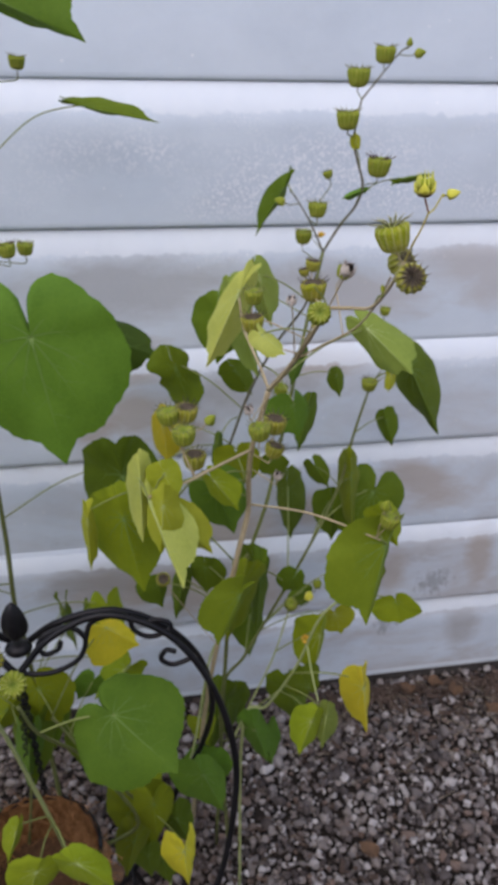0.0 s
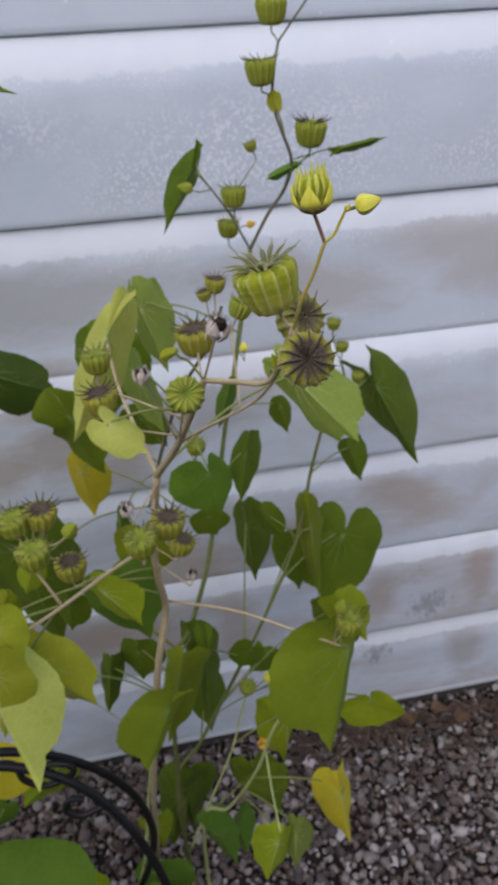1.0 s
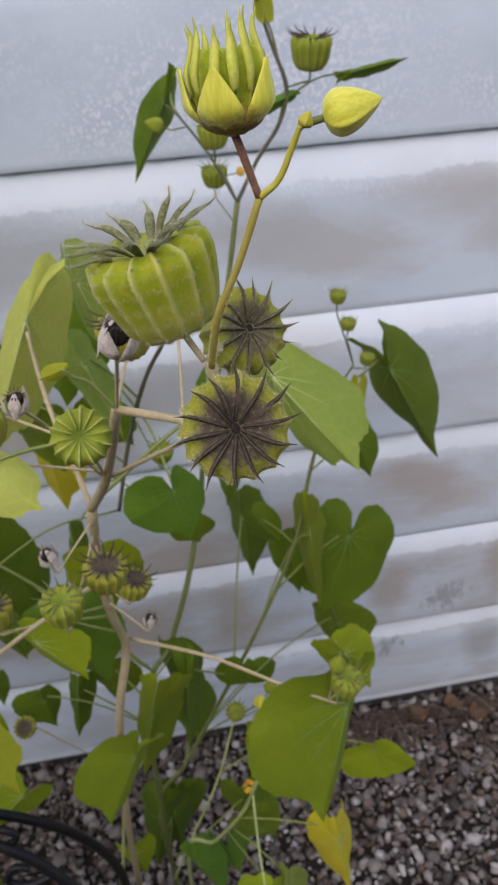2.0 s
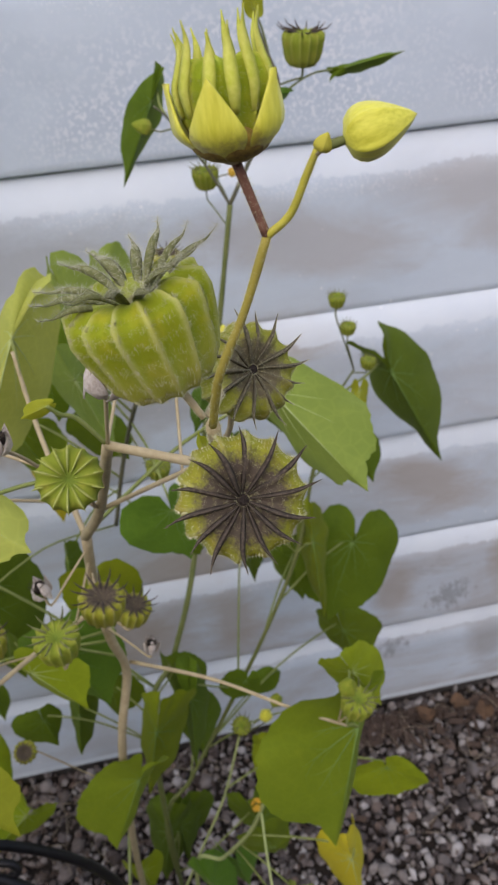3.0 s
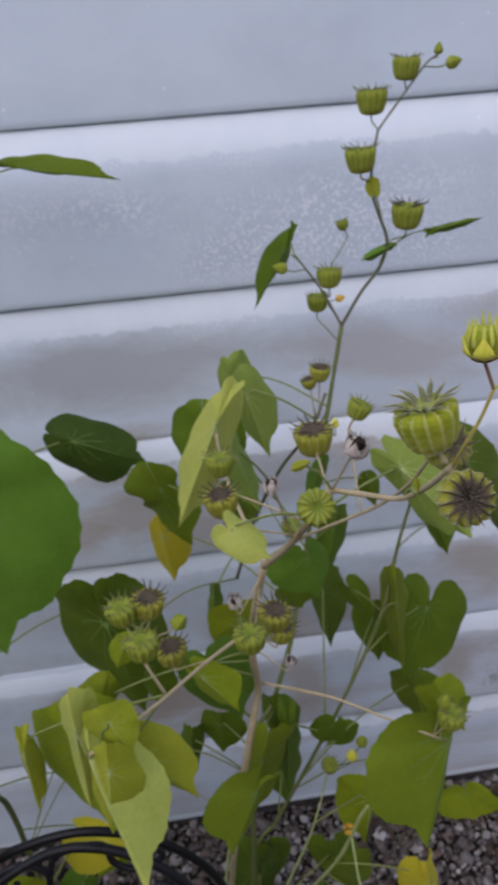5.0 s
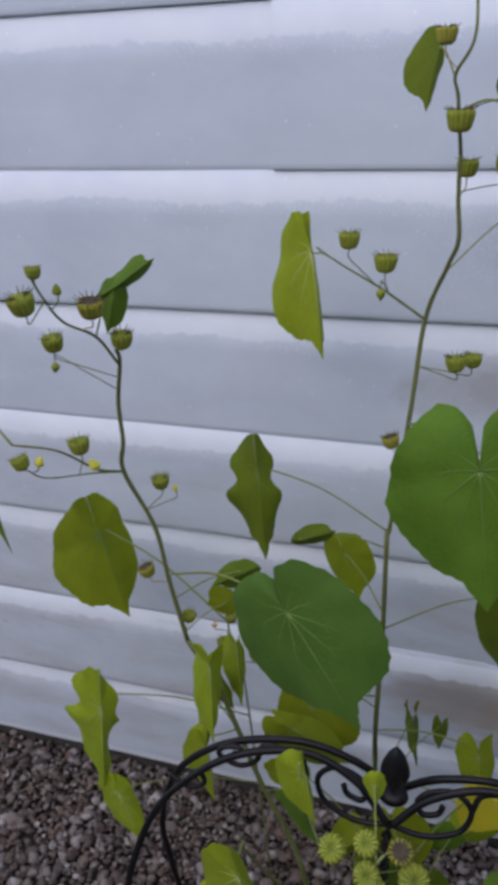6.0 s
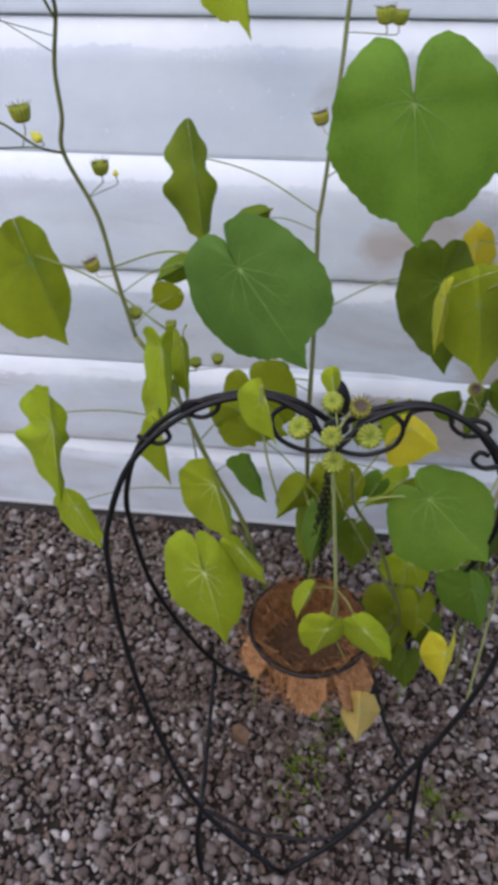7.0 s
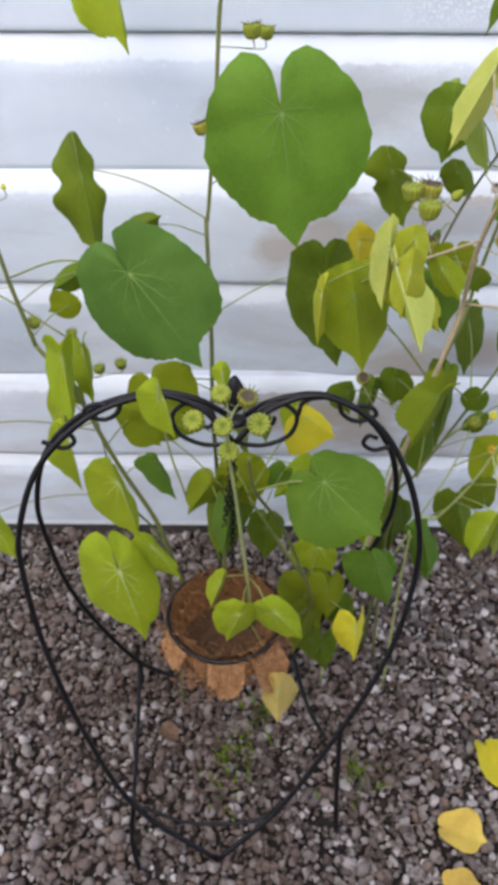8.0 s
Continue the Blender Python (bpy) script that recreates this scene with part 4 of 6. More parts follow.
# ---- the plants ----
plant_c = plant("tall yellowing velvetleaf with hairy stems and ripe ribbed seed capsules", (-0.17, -0.33, -0.04))
plant_d = plant("tall dark-stemmed velvetleaf with green capsules close to the siding", (-0.12, -0.33, -0.04))
plant_f = plant("green velvetleaf with broad dark leaves leaning to the siding", (-0.10, -0.35, -0.04))
plant_g = plant("low sprawling velvetleaf with lime and yellow leaves over the gravel", (-0.09, -0.42, -0.04))
plant_a = plant("slender leaning velvetleaf with small green capsules", (-0.40, -0.40, -0.04))
plant_b = plant("tall upright velvetleaf with one very large green leaf", (-0.385, -0.30, -0.04))
plant_e = plant("velvetleaf in the basket with pale clustered capsules", (-0.34, -0.52, 0.30))
plant_u = plant("leafy undergrowth of young velvetleaf round the basket", (-0.26, -0.47, 0.0))
plant_v = plant("short velvetleaf with lime leaves beside the basket", (-0.47, -0.46, -0.04))
plant_h = plant("thin velvetleaf seedling with tiny capsules by the wall", (-0.57, -0.24, -0.04))
stem(plant_c, 0.0050, 0.0038, STEM_TAN, [(-0.1700, -0.3300, -0.0400), (-0.1450, -0.4000, 0.4000), (-0.1250, -0.4450, 0.6200), (-0.1107, -0.4660, 0.7398), (-0.0970, -0.4580, 0.8000), (-0.0995, -0.4700, 0.8500), (-0.0991, -0.4863, 0.9024), (-0.0904, -0.5193, 0.9844)])
stem(plant_c, 0.0036, 0.0026, STEM_TAN, [(-0.0904, -0.5193, 0.9844), (-0.0761, -0.5606, 1.0329), (-0.0633, -0.6092, 1.0973)])
stem(plant_c, 0.0021, 0.0017, STEM_TAN, [(-0.0633, -0.6092, 1.0973), (-0.0500, -0.6240, 1.1020), (-0.0382, -0.6370, 1.1065), (-0.0365, -0.6640, 1.1290), (-0.0393, -0.6960, 1.1584)])
stem(plant_c, 0.0014, 0.0011, STEM_TAN, [(-0.0761, -0.5606, 1.0329), (-0.0550, -0.5770, 1.0532), (-0.0341, -0.5932, 1.0735), (-0.0285, -0.6200, 1.1020), (-0.0300, -0.6500, 1.1340)])
stem(plant_c, 0.0022, 0.0014, STEM_TAN, [(-0.0904, -0.5193, 0.9844), (-0.0950, -0.5080, 0.9980), (-0.1009, -0.4950, 1.0120), (-0.1080, -0.4700, 1.0300), (-0.1110, -0.4580, 1.0560)])
stem(plant_c, 0.0010, 0.0008, STEM_OCHRE, [(-0.0393, -0.6960, 1.1584), (-0.0382, -0.7030, 1.1715), (-0.0342, -0.7040, 1.1811), (-0.0304, -0.7030, 1.1906)])
stem(plant_c, 0.0008, 0.0006, STEM_YELLOW, [(-0.0304, -0.7030, 1.1906), (-0.0275, -0.7040, 1.1934), (-0.0256, -0.7050, 1.1982), (-0.0246, -0.7060, 1.2012)])
stem(plant_c, 0.0022, 0.0015, STEM_TAN, [(-0.0991, -0.4863, 0.9000), (-0.1350, -0.5150, 0.9020), (-0.1750, -0.5600, 0.9120), (-0.2125, -0.6032, 0.9273)])
stem(plant_c, 0.0019, 0.0013, STEM_TAN, [(-0.0930, -0.4560, 0.8080), (-0.0400, -0.4900, 0.8165), (0.0047, -0.5200, 0.8130), (0.0380, -0.5330, 0.8010)])
stem(plant_c, 0.0016, 0.0012, STEM_TAN, [(-0.1660, -0.5480, 0.9090), (-0.1776, -0.5440, 0.9400), (-0.1797, -0.5400, 0.9560)])
stem(plant_d, 0.0042, 0.0032, STEM_GREEN, [(-0.1200, -0.3300, -0.0400), (-0.1037, -0.3600, 0.5602), (-0.0706, -0.3300, 0.6416), (-0.0455, -0.3100, 0.7046), (-0.0256, -0.2800, 0.7660), (-0.0103, -0.2800, 0.8619), (0.0137, -0.2300, 0.9180), (0.0373, -0.2150, 1.0324)])
stem(plant_d, 0.0024, 0.0016, STEM_DARKSTEM, [(0.0373, -0.2150, 1.0324), (0.0542, -0.2250, 1.0681), (0.0695, -0.2350, 1.0944), (0.0733, -0.2450, 1.1207), (0.0628, -0.2500, 1.1485), (0.0550, -0.2530, 1.1725), (0.0578, -0.2500, 1.1970), (0.0636, -0.2420, 1.2165)])
stem(plant_d, 0.0014, 0.0009, STEM_DARKSTEM, [(0.0636, -0.2420, 1.2165), (0.0898, -0.2350, 1.2452), (0.1063, -0.2350, 1.2646), (0.1168, -0.2350, 1.2715)])
stem(plant_d, 0.0018, 0.0010, STEM_DARKSTEM, [(0.0373, -0.2150, 1.0324), (0.0179, -0.2150, 1.0700), (-0.0034, -0.2200, 1.1017), (-0.0130, -0.2230, 1.1118)])
stem(plant_d, 0.0026, 0.0016, STEM_DARKSTEM, [(-0.0970, -0.3000, 0.7975), (-0.0774, -0.3300, 0.8876), (-0.0566, -0.3800, 0.9726), (-0.0369, -0.4200, 1.0285), (-0.0248, -0.4200, 1.0584)])
stem(plant_f, 0.0036, 0.0024, STEM_GREEN, [(-0.1000, -0.3500, -0.0400), (-0.1146, -0.3500, 0.3603), (-0.0762, -0.3400, 0.4474), (-0.0339, -0.3300, 0.5255), (0.0207, -0.3100, 0.6216), (0.0644, -0.2900, 0.7125), (0.0827, -0.2800, 0.7931), (0.0979, -0.2750, 0.8515)])
stem(plant_f, 0.0018, 0.0012, STEM_GREEN, [(0.0979, -0.2750, 0.8515), (0.1121, -0.2700, 0.8768), (0.1244, -0.2700, 0.8968)])
stem(plant_g, 0.0032, 0.0022, STEM_PALE, [(-0.0900, -0.4200, -0.0400), (-0.0873, -0.4000, 0.3580), (-0.0550, -0.4200, 0.4251), (-0.0247, -0.4500, 0.5298), (-0.0056, -0.4700, 0.6286), (0.0195, -0.4700, 0.6623)])
stem(plant_g, 0.0022, 0.0014, STEM_PALE, [(-0.1085, -0.4000, 0.3161), (-0.0762, -0.4000, 0.4115), (-0.0434, -0.3900, 0.4887), (-0.0194, -0.3700, 0.5553)])
stem(plant_g, 0.0016, 0.0012, STEM_PALE, [(-0.0146, -0.4600, 0.5802), (-0.0173, -0.5000, 0.5728), (-0.0182, -0.5400, 0.5643)])
stem(plant_a, 0.0057, 0.0045, STEM_GREEN, [(-0.4000, -0.4000, -0.0400), (-0.4702, -0.4100, 0.3019), (-0.4971, -0.4000, 0.3963), (-0.5451, -0.3900, 0.4980), (-0.5977, -0.3750, 0.6259), (-0.6436, -0.3630, 0.6916)])
stem(plant_a, 0.0042, 0.0028, STEM_GREEN, [(-0.6436, -0.3630, 0.6916), (-0.6603, -0.3630, 0.7801), (-0.6729, -0.3630, 0.8588), (-0.6990, -0.3740, 0.9360), (-0.6919, -0.3800, 0.9784), (-0.6900, -0.3840, 1.0270), (-0.6743, -0.4000, 1.0789), (-0.6688, -0.4150, 1.0975)])
stem(plant_a, 0.0022, 0.0013, STEM_GREEN, [(-0.6752, -0.4000, 1.0759), (-0.6867, -0.4200, 1.1115), (-0.7086, -0.4400, 1.1314), (-0.7095, -0.4700, 1.1668), (-0.7103, -0.4800, 1.1862)])
stem(plant_a, 0.0022, 0.0015, STEM_GREEN, [(-0.6990, -0.3740, 0.9360), (-0.7173, -0.4000, 0.9505), (-0.7442, -0.4300, 0.9847), (-0.7843, -0.4500, 0.9968)])
stem(plant_a, 0.0014, 0.0010, STEM_GREEN, [(-0.6990, -0.3740, 0.9360), (-0.7129, -0.4200, 0.9562), (-0.7427, -0.4600, 0.9681), (-0.7462, -0.4900, 0.9952)])
stem(plant_b, 0.0055, 0.0040, STEM_GREEN, [(-0.3850, -0.3000, -0.0400), (-0.4048, -0.2800, 0.4204), (-0.4055, -0.3100, 0.5442), (-0.4053, -0.2900, 0.6764), (-0.4078, -0.2810, 0.8411)])
stem(plant_b, 0.0040, 0.0028, STEM_GREEN, [(-0.4078, -0.2810, 0.8411), (-0.4047, -0.2750, 0.8495), (-0.3912, -0.2600, 0.9948), (-0.3834, -0.2500, 1.0947), (-0.3641, -0.2700, 1.1568), (-0.3555, -0.2820, 1.1851), (-0.3592, -0.2840, 1.2248), (-0.3605, -0.2860, 1.2645)])
stem(plant_b, 0.0025, 0.0018, STEM_GREEN, [(-0.3605, -0.2860, 1.2645), (-0.3666, -0.2950, 1.3123), (-0.3699, -0.3000, 1.3311), (-0.3557, -0.3050, 1.3634), (-0.3650, -0.2600, 1.4400)])
stem(plant_b, 0.0022, 0.0015, STEM_GREEN, [(-0.3834, -0.2500, 1.0947), (-0.4317, -0.2400, 1.1231), (-0.4927, -0.1600, 1.1313), (-0.5257, -0.1400, 1.1458)])
stem(plant_e, 0.0036, 0.0024, STEM_PALE, [(-0.3447, -0.5200, 0.2689), (-0.3466, -0.5600, 0.3987), (-0.3559, -0.6000, 0.5545), (-0.3633, -0.6300, 0.6668), (-0.3684, -0.6500, 0.7321), (-0.3689, -0.6680, 0.7747)])
stem(plant_e, 0.0020, 0.0014, STEM_PALE, [(-0.3689, -0.6680, 0.7747), (-0.3635, -0.6720, 0.8013), (-0.3558, -0.6750, 0.8189)])
stem(plant_e, 0.0038, 0.0026, STEM_GREEN, [(-0.3027, -0.5000, 0.2678), (-0.2508, -0.5000, 0.3104), (-0.2802, -0.5300, 0.4479), (-0.3080, -0.5600, 0.5472), (-0.3401, -0.6000, 0.6378), (-0.3479, -0.6300, 0.7128)])
stem(plant_u, 0.0036, 0.0026, STEM_GREEN, [(-0.2597, -0.4700, 0.2470), (-0.2398, -0.4700, 0.2910), (-0.2799, -0.4800, 0.3813), (-0.3158, -0.4800, 0.4532), (-0.3491, -0.4700, 0.5100)])
stem(plant_u, 0.0032, 0.0020, STEM_PALE, [(-0.2112, -0.4200, -0.0173), (-0.1965, -0.4300, 0.2433), (-0.1655, -0.4200, 0.3464), (-0.1371, -0.4000, 0.5088), (-0.1145, -0.3800, 0.5356)])
stem(plant_u, 0.0026, 0.0018, STEM_GREEN, [(-0.4049, -0.5000, 0.2722), (-0.3855, -0.5000, 0.4023), (-0.3809, -0.4900, 0.4737), (-0.3808, -0.4700, 0.5208)])
stem(plant_v, 0.0026, 0.0016, STEM_GREEN, [(-0.4700, -0.4600, -0.0400), (-0.4655, -0.5000, 0.4010), (-0.4965, -0.5500, 0.5633), (-0.5055, -0.5800, 0.6369), (-0.5012, -0.5900, 0.6632)])
stem(plant_v, 0.0022, 0.0014, STEM_PALE, [(-0.4312, -0.5200, 0.5564), (-0.4452, -0.5400, 0.6486), (-0.4479, -0.5700, 0.7381), (-0.4468, -0.5800, 0.7754)])
stem(plant_h, 0.0022, 0.0014, STEM_GREEN, [(-0.5700, -0.2400, -0.0400), (-0.6064, -0.2500, 0.5088), (-0.6182, -0.2550, 0.5791), (-0.6261, -0.2600, 0.6428)])
leaf(plant_d, (-0.0120, -0.1850, 1.1071), (-0.0423, -0.1500, 1.0368), (-0.0413, -0.1710, 1.0886), (-0.0071, -0.1710, 1.0966), LEAF_DARK, 2)
leaf(plant_d, (0.1236, -0.2400, 1.1264), (0.1667, -0.2400, 1.1330), (0.1376, -0.2400, 1.1327), (0.1358, -0.2400, 1.1215), LEAF_DARK, 2)
leaf(plant_c, (0.0084, -0.5000, 1.0357), (0.0398, -0.5500, 1.0077), (0.0051, -0.5200, 1.0123), (0.0419, -0.5200, 1.0407), LEAF_PALE)
leaf(plant_f, (0.1668, -0.2500, 0.8747), (0.2246, -0.2500, 0.7629), (0.1562, -0.2500, 0.8346), (0.2260, -0.2500, 0.8422), LEAF_DARK)
leaf(plant_f, (0.1397, -0.2500, 0.7938), (0.1543, -0.2500, 0.7492), (0.1289, -0.2500, 0.7818), (0.1593, -0.2500, 0.7962), LEAF_DARK, 3)
leaf(plant_f, (0.1357, -0.2450, 0.6671), (0.0999, -0.2700, 0.5781), (0.0796, -0.2550, 0.6731), (0.1905, -0.2550, 0.6728), LEAF_DARK)
leaf(plant_f, (0.0811, -0.2100, 0.6239), (0.0872, -0.2100, 0.5504), (0.0516, -0.2100, 0.6187), (0.1078, -0.2100, 0.6017), LEAF_DARK, 3)
leaf(plant_c, (0.0467, -0.5300, 0.7924), (0.0247, -0.5570, 0.6997), (-0.0189, -0.5408, 0.7841), (0.0468, -0.5408, 0.7554), LEAF_MEADOW)
leaf(plant_c, (0.0527, -0.5000, 0.8070), (0.0741, -0.5000, 0.7626), (0.0355, -0.5000, 0.7930), (0.0748, -0.5000, 0.8020), LEAF_SPRING, 3)
leaf(plant_g, (0.0826, -0.4986, 0.6767), (0.0890, -0.5072, 0.6473), (0.0524, -0.4995, 0.6734), (0.1132, -0.5171, 0.6719), LEAF_OLIVE)
leaf(plant_g, (0.0591, -0.4927, 0.5228), (0.0693, -0.5000, 0.4414), (0.0302, -0.4940, 0.5028), (0.0718, -0.4940, 0.5184), LEAF_YELLOW, 3)
leaf(plant_g, (-0.0152, -0.5113, 0.4928), (-0.0292, -0.5150, 0.4323), (-0.0441, -0.5120, 0.4907), (-0.0003, -0.5120, 0.4589), LEAF_SPRING, 3)
leaf(plant_g, (0.0057, -0.5063, 0.4916), (0.0028, -0.5100, 0.4325), (-0.0070, -0.5070, 0.4923), (0.0273, -0.5070, 0.4621), LEAF_PALE, 3)
leaf(plant_g, (-0.0077, -0.3720, 0.3912), (0.0206, -0.3720, 0.2999), (-0.0343, -0.3720, 0.3659), (0.0291, -0.3720, 0.3704), LEAF_DEEP, 3)
leaf(plant_g, (0.0287, -0.3800, 0.5132), (0.0233, -0.3800, 0.4300), (-0.0108, -0.3800, 0.5074), (0.0360, -0.3800, 0.4833), LEAF_SPRING, 3)
leaf(plant_d, (-0.0482, -0.4500, 0.9306), (-0.0409, -0.4500, 0.8883), (-0.0787, -0.4500, 0.9181), (-0.0270, -0.4500, 0.9170), LEAF_GREEN)
leaf(plant_d, (0.0098, -0.2900, 0.8384), (0.0000, -0.2900, 0.7738), (-0.0117, -0.2900, 0.8208), (0.0277, -0.2900, 0.8426), LEAF_DARK, 3)
leaf(plant_f, (0.0399, -0.0827, 0.5716), (0.0486, -0.0900, 0.4669), (0.0199, -0.0840, 0.5476), (0.0765, -0.0840, 0.5469), LEAF_DARK, 3)
leaf(plant_d, (-0.0089, -0.3100, 0.9245), (-0.0194, -0.3100, 0.8859), (-0.0251, -0.3100, 0.9092), (0.0007, -0.3100, 0.9209), LEAF_GREEN, 3)
leaf(plant_d, (0.0497, -0.2800, 0.8833), (0.0580, -0.2800, 0.8507), (0.0399, -0.2800, 0.8695), (0.0644, -0.2800, 0.8739), LEAF_DARK, 3)
leaf(plant_d, (-0.0725, -0.1400, 0.9524), (-0.0580, -0.1400, 0.8764), (-0.0865, -0.1400, 0.9163), (-0.0428, -0.1400, 0.9488), LEAF_PALE)
leaf(plant_c, (-0.1102, -0.4550, 1.0616), (-0.1456, -0.4650, 0.9855), (-0.1458, -0.4590, 1.0300), (-0.0990, -0.4590, 1.0408), LEAF_PALE_LIME)
leaf(plant_d, (-0.0931, -0.3864, 0.9938), (-0.0763, -0.3900, 0.9369), (-0.1081, -0.3870, 0.9738), (-0.0812, -0.3870, 0.9856), LEAF_PALE, 3)
leaf(plant_c, (-0.1135, -0.5970, 1.0722), (-0.0950, -0.6056, 1.0575), (-0.1195, -0.6060, 1.0650), (-0.1050, -0.5920, 1.0745), LEAF_PALE_LIME)
leaf(plant_c, (-0.0768, -0.6132, 1.1165), (-0.0848, -0.6132, 1.1137), (-0.0812, -0.6132, 1.1182), (-0.0798, -0.6132, 1.1118), LEAF_LIME, 2)
leaf(plant_d, (-0.1772, -0.1300, 0.7434), (-0.1704, -0.1300, 0.6676), (-0.1979, -0.1300, 0.7051), (-0.1363, -0.1300, 0.7207), LEAF_TURNING, 3)
leaf(plant_d, (-0.1252, -0.4000, 0.8591), (-0.1294, -0.4000, 0.8200), (-0.1328, -0.4000, 0.8503), (-0.1182, -0.4000, 0.8473), LEAF_DARK, 3)
leaf(plant_c, (-0.1422, -0.5050, 0.8759), (-0.1165, -0.5100, 0.8391), (-0.1425, -0.5070, 0.8510), (-0.1037, -0.5070, 0.8613), LEAF_SPRING)
leaf(plant_c, (-0.1064, -0.4700, 0.6855), (-0.1353, -0.4850, 0.6201), (-0.1565, -0.4760, 0.6784), (-0.0898, -0.4760, 0.7139), LEAF_MEADOW)
leaf(plant_f, (-0.0559, -0.2714, 0.4610), (-0.0570, -0.2750, 0.3744), (-0.0949, -0.2720, 0.4160), (-0.0321, -0.2720, 0.4209), LEAF_DARK, 3)
leaf(plant_c, (-0.1932, -0.5654, 0.8771), (-0.1526, -0.5800, 0.8401), (-0.1960, -0.5680, 0.8554), (-0.1625, -0.5680, 0.8844), LEAF_LIME, 3)
leaf(plant_c, (-0.2120, -0.6030, 0.9241), (-0.1866, -0.6500, 0.8577), (-0.2034, -0.6218, 0.8987), (-0.1544, -0.6218, 0.8728), LEAF_PALE_LIME)
leaf(plant_c, (-0.2183, -0.5942, 0.9397), (-0.2190, -0.6000, 0.8753), (-0.2342, -0.5952, 0.8907), (-0.2042, -0.5952, 0.9252), LEAF_PALE_LIME, 3)
leaf(plant_c, (-0.1999, -0.6147, 0.9246), (-0.2042, -0.6220, 0.8776), (-0.2151, -0.6160, 0.9101), (-0.1798, -0.6160, 0.9021), LEAF_LIME, 3)
leaf(plant_d, (-0.2410, -0.3000, 0.7617), (-0.2156, -0.3000, 0.6186), (-0.2931, -0.3000, 0.7108), (-0.1716, -0.3000, 0.7206), LEAF_DARK)
leaf(plant_c, (-0.2371, -0.5341, 0.8576), (-0.2209, -0.5450, 0.7688), (-0.2726, -0.5360, 0.8284), (-0.1904, -0.5360, 0.8358), LEAF_OLIVE, 3)
leaf(plant_c, (-0.2720, -0.5400, 0.8643), (-0.2731, -0.5400, 0.7994), (-0.2799, -0.5400, 0.8507), (-0.2604, -0.5400, 0.8368), LEAF_LIME, 2)
leaf(plant_c, (-0.1968, -0.6000, 0.9485), (-0.1861, -0.6000, 0.9182), (-0.2108, -0.6000, 0.9393), (-0.1814, -0.6000, 0.9476), LEAF_LIME, 3)
leaf(plant_d, (-0.1641, -0.2737, 0.9030), (-0.1389, -0.2700, 0.8257), (-0.1907, -0.2730, 0.8905), (-0.1183, -0.2730, 0.8662), LEAF_DEEP, 4)
# leaf behind the large one, its shade painted by the dark material
leaf(plant_b, (-0.2590, -0.1600, 0.9087), (-0.1807, -0.1600, 0.8698), (-0.2325, -0.1600, 0.8359), (-0.2312, -0.1600, 0.9319), LEAF_SHADED)
leaf(plant_d, (-0.1156, -0.3300, 0.9943), (-0.1172, -0.3300, 0.9303), (-0.1451, -0.3300, 0.9817), (-0.0800, -0.3300, 0.9790), LEAF_DARK, 3)
leaf(plant_d, (-0.0952, -0.3300, 0.9206), (-0.0732, -0.3300, 0.8861), (-0.1207, -0.3300, 0.9216), (-0.0718, -0.3300, 0.9167), LEAF_DARK, 3)
leaf(plant_u, (-0.1489, -0.4300, 0.3329), (-0.1622, -0.4300, 0.2597), (-0.1868, -0.4300, 0.3088), (-0.1083, -0.4300, 0.3018), LEAF_GREEN, 3)
leaf(plant_e, (-0.2612, -0.6054, 0.6582), (-0.1990, -0.6592, 0.6245), (-0.2890, -0.6403, 0.6052), (-0.1913, -0.5648, 0.6518), LEAF_FOREST)
leaf(plant_u, (-0.2716, -0.4500, 0.6352), (-0.2314, -0.4600, 0.6101), (-0.2918, -0.4540, 0.5706), (-0.2578, -0.4540, 0.6501), LEAF_YELLOW)
leaf(plant_u, (-0.1913, -0.5690, 0.3411), (-0.1875, -0.5700, 0.2638), (-0.2223, -0.5694, 0.3174), (-0.1719, -0.5694, 0.3509), LEAF_YELLOW)
leaf(plant_e, (-0.3052, -0.6477, 0.3079), (-0.3050, -0.6550, 0.2326), (-0.3299, -0.6490, 0.2590), (-0.2715, -0.6490, 0.2742), LEAF_DRY, 3)
leaf(plant_e, (-0.3584, -0.6463, 0.4699), (-0.3760, -0.6500, 0.4200), (-0.3887, -0.6470, 0.4751), (-0.3375, -0.6470, 0.4479), LEAF_SPRING, 3)
leaf(plant_e, (-0.3147, -0.6463, 0.4743), (-0.2766, -0.6500, 0.4238), (-0.3324, -0.6470, 0.4480), (-0.2923, -0.6470, 0.4894), LEAF_SPRING, 3)
leaf(plant_e, (-0.3833, -0.6027, 0.4812), (-0.3981, -0.6100, 0.4352), (-0.4048, -0.6040, 0.4676), (-0.3806, -0.6040, 0.4623), LEAF_SPRING, 3)
leaf(plant_v, (-0.5240, -0.5650, 0.4577), (-0.4952, -0.5850, 0.3317), (-0.5720, -0.5730, 0.4153), (-0.4599, -0.5730, 0.4286), LEAF_SPRING)
leaf(plant_v, (-0.4887, -0.6441, 0.6890), (-0.4698, -0.6550, 0.6141), (-0.5236, -0.6460, 0.6638), (-0.4605, -0.6460, 0.6476), LEAF_SPRING, 3)
leaf(plant_v, (-0.4798, -0.5427, 0.4830), (-0.4417, -0.5500, 0.4259), (-0.4923, -0.5440, 0.4441), (-0.4554, -0.5440, 0.4805), LEAF_SPRING, 3)
leaf(plant_v, (-0.4430, -0.5740, 0.7540), (-0.4295, -0.5850, 0.6998), (-0.4691, -0.5760, 0.7345), (-0.4344, -0.5760, 0.7478), LEAF_SPRING, 3)
